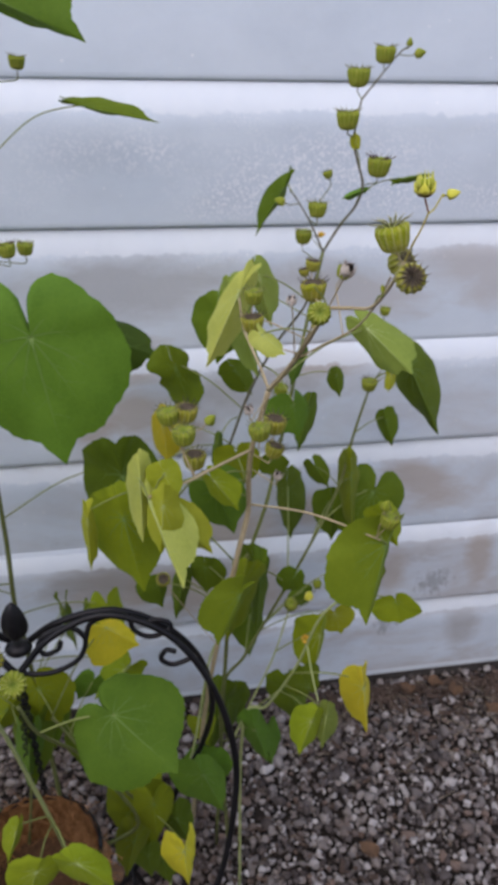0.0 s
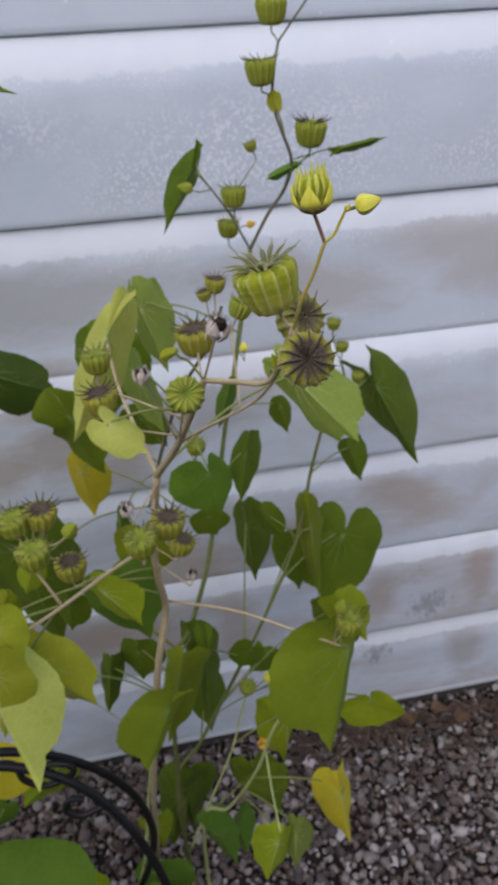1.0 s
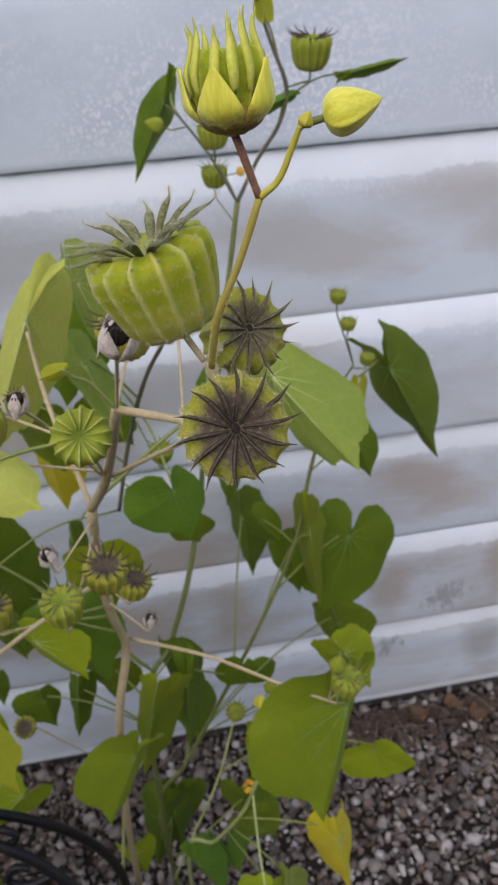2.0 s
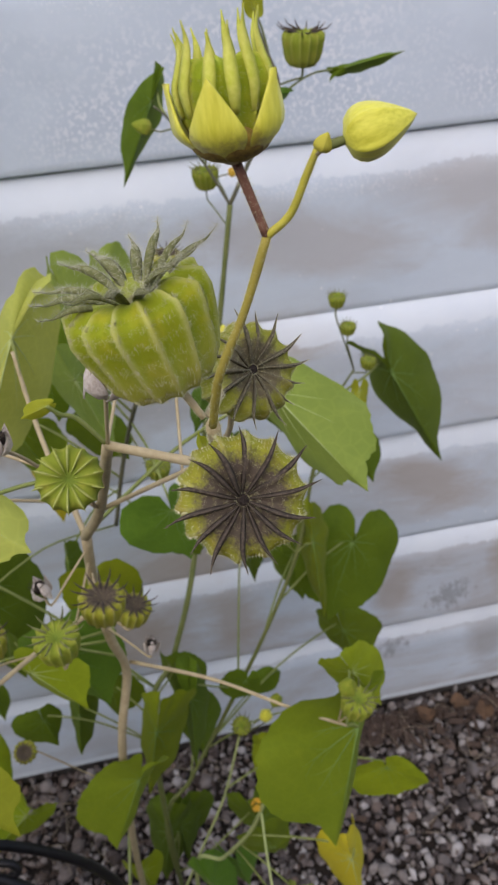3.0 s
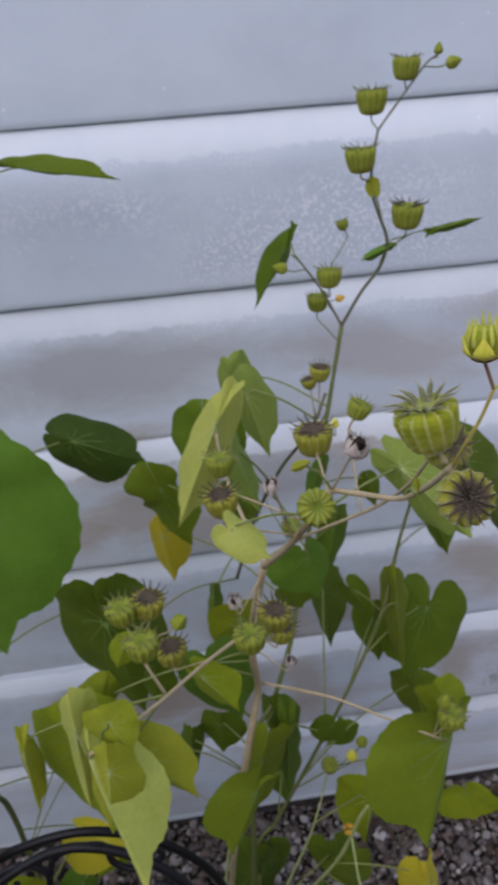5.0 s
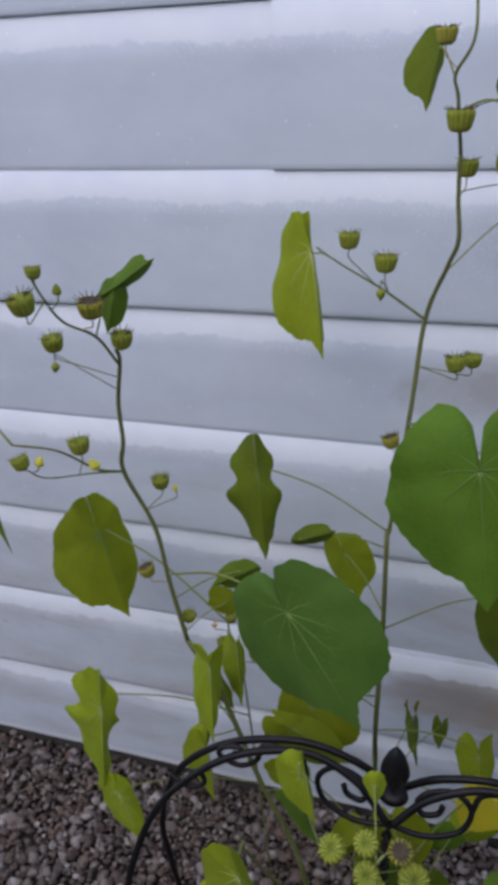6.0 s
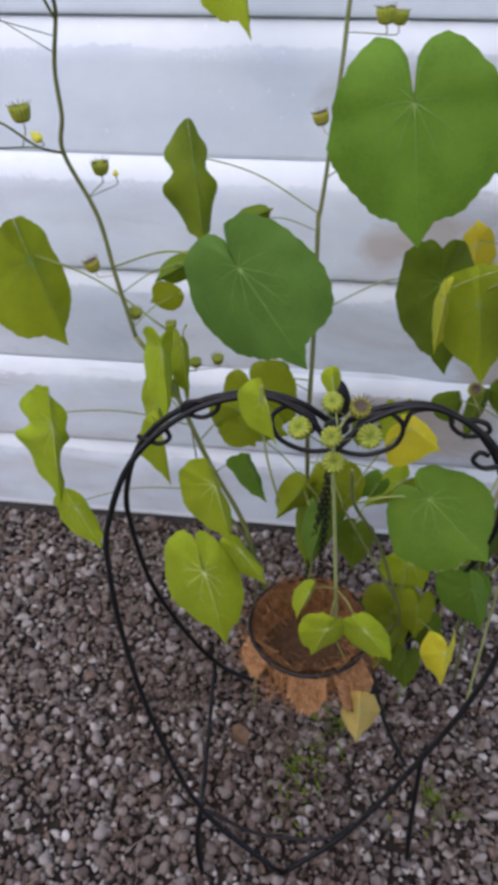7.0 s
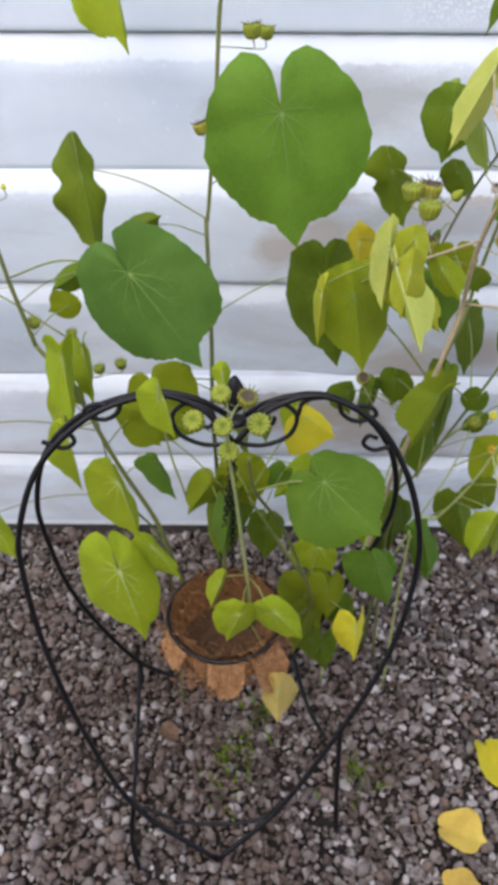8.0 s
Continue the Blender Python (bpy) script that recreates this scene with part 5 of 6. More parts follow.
leaf(plant_u, (-0.4836, -0.4700, 0.6338), (-0.4660, -0.4700, 0.6012), (-0.5171, -0.4700, 0.6197), (-0.4601, -0.4700, 0.6324), LEAF_OLIVE, 3)
leaf(plant_a, (-0.4738, -0.4600, 0.5540), (-0.4518, -0.4600, 0.4932), (-0.5004, -0.4600, 0.5428), (-0.4551, -0.4600, 0.5464), LEAF_GREEN, 3)
leaf(plant_a, (-0.6050, -0.4200, 0.5737), (-0.5980, -0.4200, 0.4746), (-0.6391, -0.4200, 0.5237), (-0.5999, -0.4200, 0.5556), LEAF_SPRING, 2)
leaf(plant_a, (-0.5998, -0.3600, 0.6256), (-0.5861, -0.3600, 0.5827), (-0.6202, -0.3600, 0.6104), (-0.5871, -0.3600, 0.6127), LEAF_OLIVE, 3)
leaf(plant_a, (-0.4850, -0.4690, 0.8508), (-0.4027, -0.5000, 0.7445), (-0.5208, -0.4814, 0.7749), (-0.3996, -0.4814, 0.8644), LEAF_BLUE)
leaf(plant_a, (-0.5949, -0.3300, 0.7386), (-0.6275, -0.3300, 0.7258), (-0.6171, -0.3300, 0.7566), (-0.5979, -0.3300, 0.7137), LEAF_OLIVE, 3)
leaf(plant_b, (-0.5668, -0.2854, 0.9019), (-0.5545, -0.3000, 0.7877), (-0.6009, -0.2880, 0.8817), (-0.5362, -0.2880, 0.8821), LEAF_DEEP, 4)
leaf(plant_b, (-0.5269, -0.1650, 1.1450), (-0.5033, -0.2000, 1.0215), (-0.5805, -0.1790, 1.0850), (-0.5053, -0.1790, 1.0931), LEAF_SPRING)
leaf(plant_b, (-0.3194, -0.3550, 1.3054), (-0.2414, -0.3720, 1.2720), (-0.2766, -0.3618, 1.3415), (-0.2899, -0.3618, 1.2848), LEAF_GREEN, 2)
leaf(plant_b, (-0.3885, -0.2500, 1.3556), (-0.3957, -0.2700, 1.2995), (-0.4207, -0.2580, 1.3415), (-0.3822, -0.2580, 1.3399), LEAF_DEEP, 2)
leaf(plant_b, (-0.2611, -0.1350, 1.1975), (-0.1644, -0.1350, 1.1782), (-0.2285, -0.1350, 1.2088), (-0.2296, -0.1350, 1.1896), LEAF_DEEP, 2)
leaf(plant_h, (-0.8475, -0.2000, 0.7174), (-0.8097, -0.2050, 0.5686), (-0.9539, -0.2020, 0.6155), (-0.7904, -0.2020, 0.7123), LEAF_OLIVE, 3)
leaf(plant_h, (-0.8040, -0.3377, 0.5055), (-0.8155, -0.3450, 0.3416), (-0.8700, -0.3390, 0.4548), (-0.7797, -0.3390, 0.4636), LEAF_SPRING, 4)
leaf(plant_h, (-0.7882, -0.3504, 0.3415), (-0.7495, -0.3650, 0.2603), (-0.8188, -0.3530, 0.2952), (-0.7575, -0.3530, 0.3492), LEAF_SPRING, 3)
leaf(plant_a, (-0.5740, -0.3300, 0.7861), (-0.6183, -0.3300, 0.7577), (-0.6001, -0.3300, 0.7911), (-0.5793, -0.3300, 0.7588), LEAF_DARK, 3)
leaf(plant_b, (-0.4712, -0.2027, 0.7447), (-0.4465, -0.2100, 0.6785), (-0.4978, -0.2040, 0.7319), (-0.4389, -0.2040, 0.7646), LEAF_OLIVE, 3)
leaf(plant_a, (-0.6194, -0.3627, 0.5996), (-0.6297, -0.3700, 0.5019), (-0.6497, -0.3640, 0.5453), (-0.6018, -0.3640, 0.5737), LEAF_SPRING, 3)
leaf(plant_a, (-0.5853, -0.3427, 0.6738), (-0.5784, -0.3500, 0.5792), (-0.6029, -0.3440, 0.6387), (-0.5697, -0.3440, 0.6321), LEAF_SPRING, 2)
leaf(plant_a, (-0.5029, -0.3800, 0.5921), (-0.4287, -0.3800, 0.5524), (-0.5183, -0.3800, 0.5427), (-0.4526, -0.3800, 0.6060), LEAF_OLIVE)
leaf(plant_f, (0.0292, -0.2700, 0.5018), (-0.0008, -0.2700, 0.4780), (0.0135, -0.2700, 0.5090), (0.0299, -0.2700, 0.4674), LEAF_DARK, 3)
leaf(plant_f, (-0.1003, -0.3300, 0.3319), (-0.0992, -0.3300, 0.2444), (-0.1273, -0.3300, 0.3097), (-0.0762, -0.3300, 0.3148), LEAF_DARK, 3)
leaf(plant_d, (-0.1342, -0.3300, 0.6170), (-0.1328, -0.3300, 0.5698), (-0.1545, -0.3300, 0.6093), (-0.1023, -0.3300, 0.6010), LEAF_DARK, 3)
leaf(plant_d, (-0.1915, -0.3600, 0.7344), (-0.1949, -0.3600, 0.6971), (-0.2061, -0.3600, 0.7272), (-0.1694, -0.3600, 0.7200), LEAF_DARK, 3)
leaf(plant_d, (-0.2092, -0.4000, 0.8219), (-0.2205, -0.4000, 0.7923), (-0.2274, -0.4000, 0.8145), (-0.1988, -0.4000, 0.8081), LEAF_SPRING, 3)
leaf(plant_b, (-0.3165, -0.4370, 1.0160), (-0.2952, -0.4470, 0.8729), (-0.3935, -0.4410, 0.9714), (-0.2265, -0.4410, 0.9968), LEAF_GREEN)
leaf(plant_u, (-0.1582, -0.5000, 0.3971), (-0.1282, -0.5000, 0.3083), (-0.1989, -0.5000, 0.3749), (-0.1145, -0.5000, 0.3634), LEAF_GREEN, 3)
leaf(plant_u, (-0.2381, -0.4500, 0.3862), (-0.2150, -0.4500, 0.3291), (-0.2836, -0.4500, 0.3633), (-0.1977, -0.4500, 0.3580), LEAF_SPRING, 3)
leaf(plant_d, (-0.0939, -0.4000, 0.6357), (-0.1136, -0.4000, 0.5400), (-0.1192, -0.4000, 0.6229), (-0.0671, -0.4000, 0.6225), LEAF_OLIVE, 3)
leaf(plant_d, (-0.1136, -0.3400, 0.3440), (-0.1322, -0.3400, 0.2293), (-0.1527, -0.3400, 0.3269), (-0.0826, -0.3400, 0.2957), LEAF_DARK, 3)
leaf(plant_f, (0.1321, -0.2300, 0.5072), (0.1556, -0.2300, 0.4223), (0.1044, -0.2300, 0.4925), (0.1898, -0.2300, 0.4793), LEAF_DEEP, 3)
leaf(plant_d, (-0.2012, -0.3400, 0.6025), (-0.1963, -0.3400, 0.5597), (-0.2322, -0.3400, 0.6007), (-0.1865, -0.3400, 0.5899), LEAF_DARK, 3)
leaf(plant_d, (-0.1687, -0.3400, 0.5994), (-0.1790, -0.3400, 0.5335), (-0.1865, -0.3400, 0.5899), (-0.1545, -0.3400, 0.5793), LEAF_DARK, 3)
leaf(plant_d, (-0.0676, -0.3400, 0.6306), (-0.0608, -0.3400, 0.5643), (-0.0873, -0.3400, 0.6190), (-0.0379, -0.3400, 0.6061), LEAF_DARK, 3)
leaf(plant_d, (-0.0360, -0.3000, 0.7709), (-0.0288, -0.3000, 0.7439), (-0.0607, -0.3000, 0.7737), (-0.0106, -0.3000, 0.7639), LEAF_DARK, 3)
leaf(plant_f, (0.0781, -0.3000, 0.7338), (0.0885, -0.3000, 0.6235), (0.0576, -0.3000, 0.7139), (0.1020, -0.3000, 0.6702), LEAF_OLIVE, 3)
leaf(plant_c, (-0.0381, -0.6600, 1.1242), (-0.0395, -0.6600, 1.1326), (-0.0404, -0.6600, 1.1280), (-0.0371, -0.6600, 1.1285), LEAF_LIME, 2)
leaf(plant_u, (-0.2583, -0.5000, 0.2731), (-0.2752, -0.5000, 0.1851), (-0.2917, -0.5000, 0.2534), (-0.2411, -0.5000, 0.2407), LEAF_OLIVE, 3)
leaf(plant_u, (-0.2414, -0.4700, 0.1843), (-0.2392, -0.4700, 0.1238), (-0.2679, -0.4700, 0.1701), (-0.2143, -0.4700, 0.1562), LEAF_DEEP, 3)
leaf(plant_u, (-0.3567, -0.4200, 0.4582), (-0.3602, -0.4200, 0.3852), (-0.3920, -0.4200, 0.4414), (-0.3308, -0.4200, 0.4304), LEAF_DARK, 3)
leaf(plant_d, (0.0743, -0.2450, 1.1149), (0.0482, -0.2450, 1.1051), (0.0666, -0.2450, 1.1187), (0.0724, -0.2450, 1.1074), LEAF_GREEN)
leaf(plant_d, (0.0570, -0.2550, 1.1687), (0.0551, -0.2550, 1.1827), (0.0637, -0.2550, 1.1717), (0.0493, -0.2550, 1.1714), LEAF_LIME)
leaf(plant_f, (0.0316, -0.2800, 0.7406), (0.0530, -0.2800, 0.7049), (0.0224, -0.2800, 0.7255), (0.0489, -0.2800, 0.7428), LEAF_DARK)
leaf(plant_f, (0.1266, -0.2800, 0.8813), (0.1216, -0.2900, 0.8588), (0.1173, -0.2820, 0.8792), (0.1349, -0.2820, 0.8753), LEAF_LIME)
leaf(plant_f, (0.0683, -0.3200, 0.4936), (0.0817, -0.3200, 0.4510), (0.0428, -0.3200, 0.4780), (0.0989, -0.3200, 0.4938), LEAF_LIME)
leaf(plant_f, (-0.0408, -0.3600, 0.2790), (-0.0284, -0.3600, 0.2040), (-0.0620, -0.3600, 0.2619), (-0.0143, -0.3600, 0.2684), LEAF_GREEN)
leaf(plant_d, (-0.0843, -0.4200, 1.0639), (-0.0695, -0.4200, 1.0093), (-0.0926, -0.4200, 1.0380), (-0.0614, -0.4200, 1.0522), LEAF_PALE)
leaf(plant_c, (-0.1337, -0.4600, 0.8315), (-0.1132, -0.4600, 0.7707), (-0.1594, -0.4600, 0.8093), (-0.1014, -0.4600, 0.8319), LEAF_GREEN)
leaf(plant_b, (-0.2327, -0.2500, 0.7476), (-0.2772, -0.2600, 0.6845), (-0.2906, -0.2570, 0.7339), (-0.2411, -0.2550, 0.6950), LEAF_DARK)
leaf(plant_c, (-0.2223, -0.5000, 0.8533), (-0.2500, -0.5150, 0.7902), (-0.2685, -0.5090, 0.8315), (-0.2207, -0.5080, 0.8133), LEAF_OLIVE)
leaf(plant_c, (-0.1469, -0.3800, 0.3520), (-0.1389, -0.3800, 0.3015), (-0.1682, -0.3800, 0.3389), (-0.1243, -0.3800, 0.3484), LEAF_SPRING)
leaf(plant_f, (-0.0893, -0.3100, 0.3235), (-0.0930, -0.3100, 0.2532), (-0.1201, -0.3100, 0.3192), (-0.0587, -0.3100, 0.3021), LEAF_DARK)
leaf(plant_u, (-0.3758, -0.5000, 0.5006), (-0.3867, -0.5000, 0.4174), (-0.3969, -0.5000, 0.4921), (-0.3592, -0.5000, 0.4827), LEAF_GREEN)
leaf(plant_u, (-0.2277, -0.5000, 0.3490), (-0.2261, -0.5100, 0.2854), (-0.2556, -0.5020, 0.3409), (-0.1996, -0.5020, 0.3358), LEAF_OLIVE)
leaf(plant_u, (-0.1959, -0.4600, 0.2479), (-0.1761, -0.4600, 0.1817), (-0.2173, -0.4600, 0.2203), (-0.1679, -0.4600, 0.2530), LEAF_DARK)
leaf(plant_u, (-0.4071, -0.4500, 0.5103), (-0.4394, -0.4500, 0.4544), (-0.4316, -0.4500, 0.5189), (-0.3944, -0.4500, 0.4822), LEAF_OLIVE)
leaf(plant_u, (-0.2519, -0.4500, 0.2740), (-0.2310, -0.4600, 0.1719), (-0.2948, -0.4520, 0.2391), (-0.2022, -0.4520, 0.2730), LEAF_OLIVE)
leaf(plant_u, (-0.3754, -0.4600, 0.4733), (-0.3908, -0.4700, 0.3663), (-0.4089, -0.4620, 0.4617), (-0.3466, -0.4620, 0.4478), LEAF_DEEP)
leaf(plant_u, (-0.3206, -0.4100, 0.3886), (-0.3213, -0.4200, 0.3256), (-0.3503, -0.4120, 0.3794), (-0.2910, -0.4120, 0.3765), LEAF_DARK)
leaf(plant_u, (-0.2227, -0.4500, 0.1456), (-0.2107, -0.4600, 0.0803), (-0.2505, -0.4520, 0.1254), (-0.1906, -0.4520, 0.1430), LEAF_DARK)
leaf(plant_e, (-0.3746, -0.6200, 0.8164), (-0.3732, -0.6200, 0.7925), (-0.3836, -0.6200, 0.8106), (-0.3645, -0.6200, 0.8133), LEAF_SPRING)
leaf(plant_u, (-0.2995, -0.4200, 0.5118), (-0.3216, -0.4200, 0.4810), (-0.3162, -0.4200, 0.5223), (-0.2902, -0.4200, 0.4890), LEAF_GREEN)
leaf(plant_a, (-0.9034, -0.3800, 1.0117), (-0.8523, -0.4000, 0.8149), (-0.9104, -0.3890, 0.9150), (-0.8712, -0.3910, 0.9066), LEAF_DEEP)
leaf(plant_a, (-0.6655, -0.4200, 1.1583), (-0.6170, -0.4200, 1.1902), (-0.6494, -0.4200, 1.1542), (-0.6629, -0.4200, 1.1733), LEAF_GREEN)
leaf(plant_a, (-0.6634, -0.4200, 1.1523), (-0.6734, -0.4200, 1.1143), (-0.6813, -0.4200, 1.1473), (-0.6491, -0.4200, 1.1442), LEAF_GREEN)
leaf(plant_b, (-0.5014, -0.3300, 0.8461), (-0.4603, -0.3300, 0.8645), (-0.4910, -0.3300, 0.8350), (-0.4957, -0.3300, 0.8646), LEAF_DARK)
leaf(plant_b, (-0.4554, -0.3000, 0.5911), (-0.4572, -0.3100, 0.5248), (-0.4801, -0.3020, 0.5756), (-0.4318, -0.3020, 0.5819), LEAF_DARK)
leaf(plant_b, (-0.3600, -0.1400, 0.3891), (-0.3495, -0.1400, 0.2941), (-0.3698, -0.1400, 0.3672), (-0.3457, -0.1400, 0.3767), LEAF_DEEP)
leaf(plant_b, (-0.3172, -0.1400, 0.3913), (-0.3185, -0.1400, 0.3439), (-0.3314, -0.1400, 0.3815), (-0.3037, -0.1400, 0.3839), LEAF_DEEP)
leaf(plant_f, (-0.0601, -0.3600, 0.6168), (-0.0659, -0.3700, 0.5152), (-0.0803, -0.3630, 0.5942), (-0.0448, -0.3640, 0.5751), LEAF_DARK)
leaf(plant_f, (-0.0025, -0.3300, 0.5866), (-0.0197, -0.3300, 0.5585), (-0.0198, -0.3300, 0.6024), (0.0099, -0.3300, 0.5599), LEAF_DARK)
leaf(plant_g, (-0.0041, -0.4500, 0.4855), (-0.0226, -0.4500, 0.5358), (0.0131, -0.4500, 0.5173), (-0.0285, -0.4500, 0.4682), LEAF_DEEP)
leaf(plant_c, (-0.1056, -0.4200, 0.8519), (-0.1025, -0.4200, 0.8046), (-0.1320, -0.4200, 0.8444), (-0.0772, -0.4200, 0.8432), LEAF_OLIVE)
leaf(plant_b, (-0.4844, -0.3600, 0.6154), (-0.4489, -0.3600, 0.5293), (-0.5262, -0.3600, 0.5544), (-0.4345, -0.3600, 0.6425), LEAF_OLIVE)
leaf(plant_b, (-0.2742, -0.3400, 0.5664), (-0.2653, -0.3500, 0.4933), (-0.2997, -0.3420, 0.5446), (-0.2492, -0.3420, 0.5628), LEAF_SPRING)
leaf(plant_a, (-0.5933, -0.4200, 0.7087), (-0.5897, -0.4300, 0.5930), (-0.6151, -0.4220, 0.6831), (-0.5733, -0.4220, 0.6974), LEAF_SPRING, 2)
leaf(plant_u, (-0.3663, -0.4400, 0.5317), (-0.3423, -0.4500, 0.4713), (-0.3963, -0.4420, 0.4885), (-0.3301, -0.4420, 0.5528), LEAF_OLIVE)
leaf(plant_g, (-0.0711, -0.4200, 0.3734), (-0.0494, -0.4200, 0.2948), (-0.0871, -0.4200, 0.3515), (-0.0477, -0.4200, 0.3694), LEAF_GREEN)
leaf(plant_b, (-0.2567, -0.3400, 0.4451), (-0.3073, -0.3400, 0.3871), (-0.2818, -0.3400, 0.4630), (-0.2488, -0.3400, 0.4060), LEAF_SPRING)
capsule(plant_c, (-0.0367, -0.7020, 1.1485), 0.0209, "dark", (-.05, -.85, .5), (-0.0393, -0.6940, 1.1565))
capsule(plant_c, (-0.0466, -0.6900, 1.1726), 0.0233, "big", (-.26, .06, .96), (-0.0403, -0.6920, 1.1575))
capsule(plant_c, (-0.0294, -0.6640, 1.1477), 0.0202, "ripe", (.30, -.76, .56), (-0.0393, -0.6900, 1.1566))
capsule(plant_c, (-0.0337, -0.7000, 1.2060), 0.0136, "young", (-.05, .12, 1), (-0.0304, -0.7030, 1.1906))
capsule(plant_c, (-0.0181, -0.7060, 1.2026), 0.0068, "bud", (.95, -.1, .25), (-0.0246, -0.7060, 1.2012))
capsule(plant_c, (-0.0744, -0.6220, 1.0970), 0.0194, "green", (0, -.8, .6), (-0.0761, -0.5606, 1.0329))
capsule(plant_c, (-0.0239, -0.7060, 1.2017), 0.0023, "stipule", (.4, -.1, .8), (-0.0246, -0.7060, 1.2012))
capsule(plant_c, (-0.0590, -0.5440, 1.0900), 0.0230, "dark", (-.1, -.06, 1), (-0.0640, -0.6050, 1.0940))
capsule(plant_c, (-0.0580, -0.6356, 1.1372), 0.0112, "dry", (.2, -.06, 1), (-0.0633, -0.6092, 1.0973))
capsule(plant_c, (-0.0318, -0.5400, 1.1038), 0.0143, "green", (.4, -.06, 1))
capsule(plant_c, (-0.1155, -0.5650, 1.0934), 0.0161, "green", (0, -.06, 1))
capsule(plant_c, (-0.1165, -0.5700, 1.0719), 0.0197, "dark", (-.1, -.06, 1))
capsule(plant_c, (-0.0934, -0.6100, 1.1060), 0.0081, "dry", (.1, -.06, 1), (-0.0761, -0.5606, 1.0329))
capsule(plant_c, (-0.1071, -0.5650, 0.9641), 0.0212, "green", (0, -.06, 1))
capsule(plant_c, (-0.0879, -0.5410, 0.9575), 0.0230, "dark", (.1, -.06, 1))
capsule(plant_c, (-0.0789, -0.5000, 0.9047), 0.0207, "dark", (.3, -.06, 1))
capsule(plant_c, (-0.1136, -0.5400, 0.9762), 0.0101, "dry", (-.2, -.06, 1))
capsule(plant_c, (-0.0726, -0.5000, 0.8750), 0.0093, "dry", (.2, -.06, 1))
capsule(plant_d, (-0.0289, -0.4200, 1.0753), 0.0157, "dark", (.1, -.06, 1), (-0.0300, -0.4200, 1.0450))
capsule(plant_d, (-0.0371, -0.4200, 1.0683), 0.0113, "dark", (-.3, -.06, 1), (-0.0330, -0.4200, 1.0380))
capsule(plant_c, (-0.1881, -0.5240, 0.9642), 0.0220, "green", (-.1, -.06, 1))
capsule(plant_c, (-0.1706, -0.5200, 0.9645), 0.0229, "dark", (.1, -.06, 1))
capsule(plant_c, (-0.1755, -0.5500, 0.9564), 0.0229, "green", (0, -.06, 1))
capsule(plant_c, (-0.1615, -0.5000, 0.8994), 0.0244, "dark", (0, -.06, 1))
capsule(plant_c, (-0.1506, -0.5450, 0.9687), 0.0109, "smallbud", (.5, -.3, .7))
capsule(plant_c, (0.0418, -0.5400, 0.8315), 0.0216, "green", (.2, -.06, 1), (0.0330, -0.5310, 0.8030))
capsule(plant_c, (0.0357, -0.5400, 0.8511), 0.0112, "smallbud", (.1, -.2, 1), (0.0330, -0.5310, 0.8030))
capsule(plant_d, (0.0891, -0.2350, 1.2623), 0.0241, "green", (.05, 0, 1))
capsule(plant_d, (0.1292, -0.2350, 1.2640), 0.0110, "smallbud", (.9, 0, .2))
capsule(plant_d, (0.1164, -0.2350, 1.2744), 0.0078, "smallbud", (.1, 0, 1))
capsule(plant_d, (0.0597, -0.2350, 1.2387), 0.0270, "green", (0, 0, 1))
capsule(plant_d, (0.0444, -0.2570, 1.1956), 0.0272, "green", (-.05, 0, 1))
capsule(plant_d, (0.0917, -0.2440, 1.1418), 0.0299, "darkg", (.05, -.05, 1))
capsule(plant_d, (0.0546, -0.1500, 1.1171), 0.0130, "green", (-.3, 0, .9))
capsule(plant_d, (0.0174, -0.2490, 1.0934), 0.0236, "green", (0, 0, 1))
capsule(plant_d, (0.0294, -0.1350, 1.0313), 0.0243, "green", (0, -.1, 1))
capsule(plant_d, (0.0530, -0.1400, 1.0352), 0.0084, "ochrebud", (.9, 0, .2))
capsule(plant_d, (-0.0215, -0.2150, 1.0967), 0.0119, "smallbud", (-.8, 0, .3))
capsule(plant_d, (-0.0522, -0.4000, 0.9254), 0.0171, "green", (.1, -.2, 1))
capsule(plant_d, (0.0145, -0.2800, 0.9560), 0.0085, "smallbud", (0, 0, 1))
capsule(plant_f, (0.0988, -0.2750, 0.8644), 0.0224, "darkg", (0, -.1, 1))
capsule(plant_f, (0.0999, -0.3000, 0.9784), 0.0137, "green", (0, -.1, 1))
capsule(plant_f, (0.1091, -0.3000, 0.9533), 0.0127, "green", (0, -.1, 1))
capsule(plant_f, (0.1367, -0.2700, 0.9011), 0.0138, "green", (.1, -.1, 1))
capsule(plant_g, (-0.0153, -0.3650, 0.5634), 0.0206, "green", (0, -.3, .9))
capsule(plant_g, (0.0092, -0.3700, 0.5815), 0.0136, "smallbud", (0, -.2, 1))
capsule(plant_g, (0.0204, -0.3700, 0.6023), 0.0135, "smallbud", (.2, -.2, 1))
capsule(plant_g, (-0.0177, -0.4600, 0.5911), 0.0110, "flower", (0, -.6, .8))
capsule(plant_a, (-0.7093, -0.5000, 1.1642), 0.0247, "darkg", (-.1, -.2, 1))
capsule(plant_a, (-0.7485, -0.4000, 1.0941), 0.0229, "green", (0, -.2, 1))
capsule(plant_a, (-0.6723, -0.4490, 1.1488), 0.0245, "dark", (.1, -.2, 1))
capsule(plant_a, (-0.6602, -0.4180, 1.1093), 0.0222, "darkg", (.1, -.1, 1))
capsule(plant_a, (-0.7130, -0.4700, 1.1848), 0.0144, "green", (0, 0, 1))
capsule(plant_a, (-0.7038, -0.4500, 1.1638), 0.0090, "smallbud", (0, 0, 1))
capsule(plant_a, (-0.7500, -0.4000, 1.0683), 0.0090, "smallbud", (-.2, 0, -1))
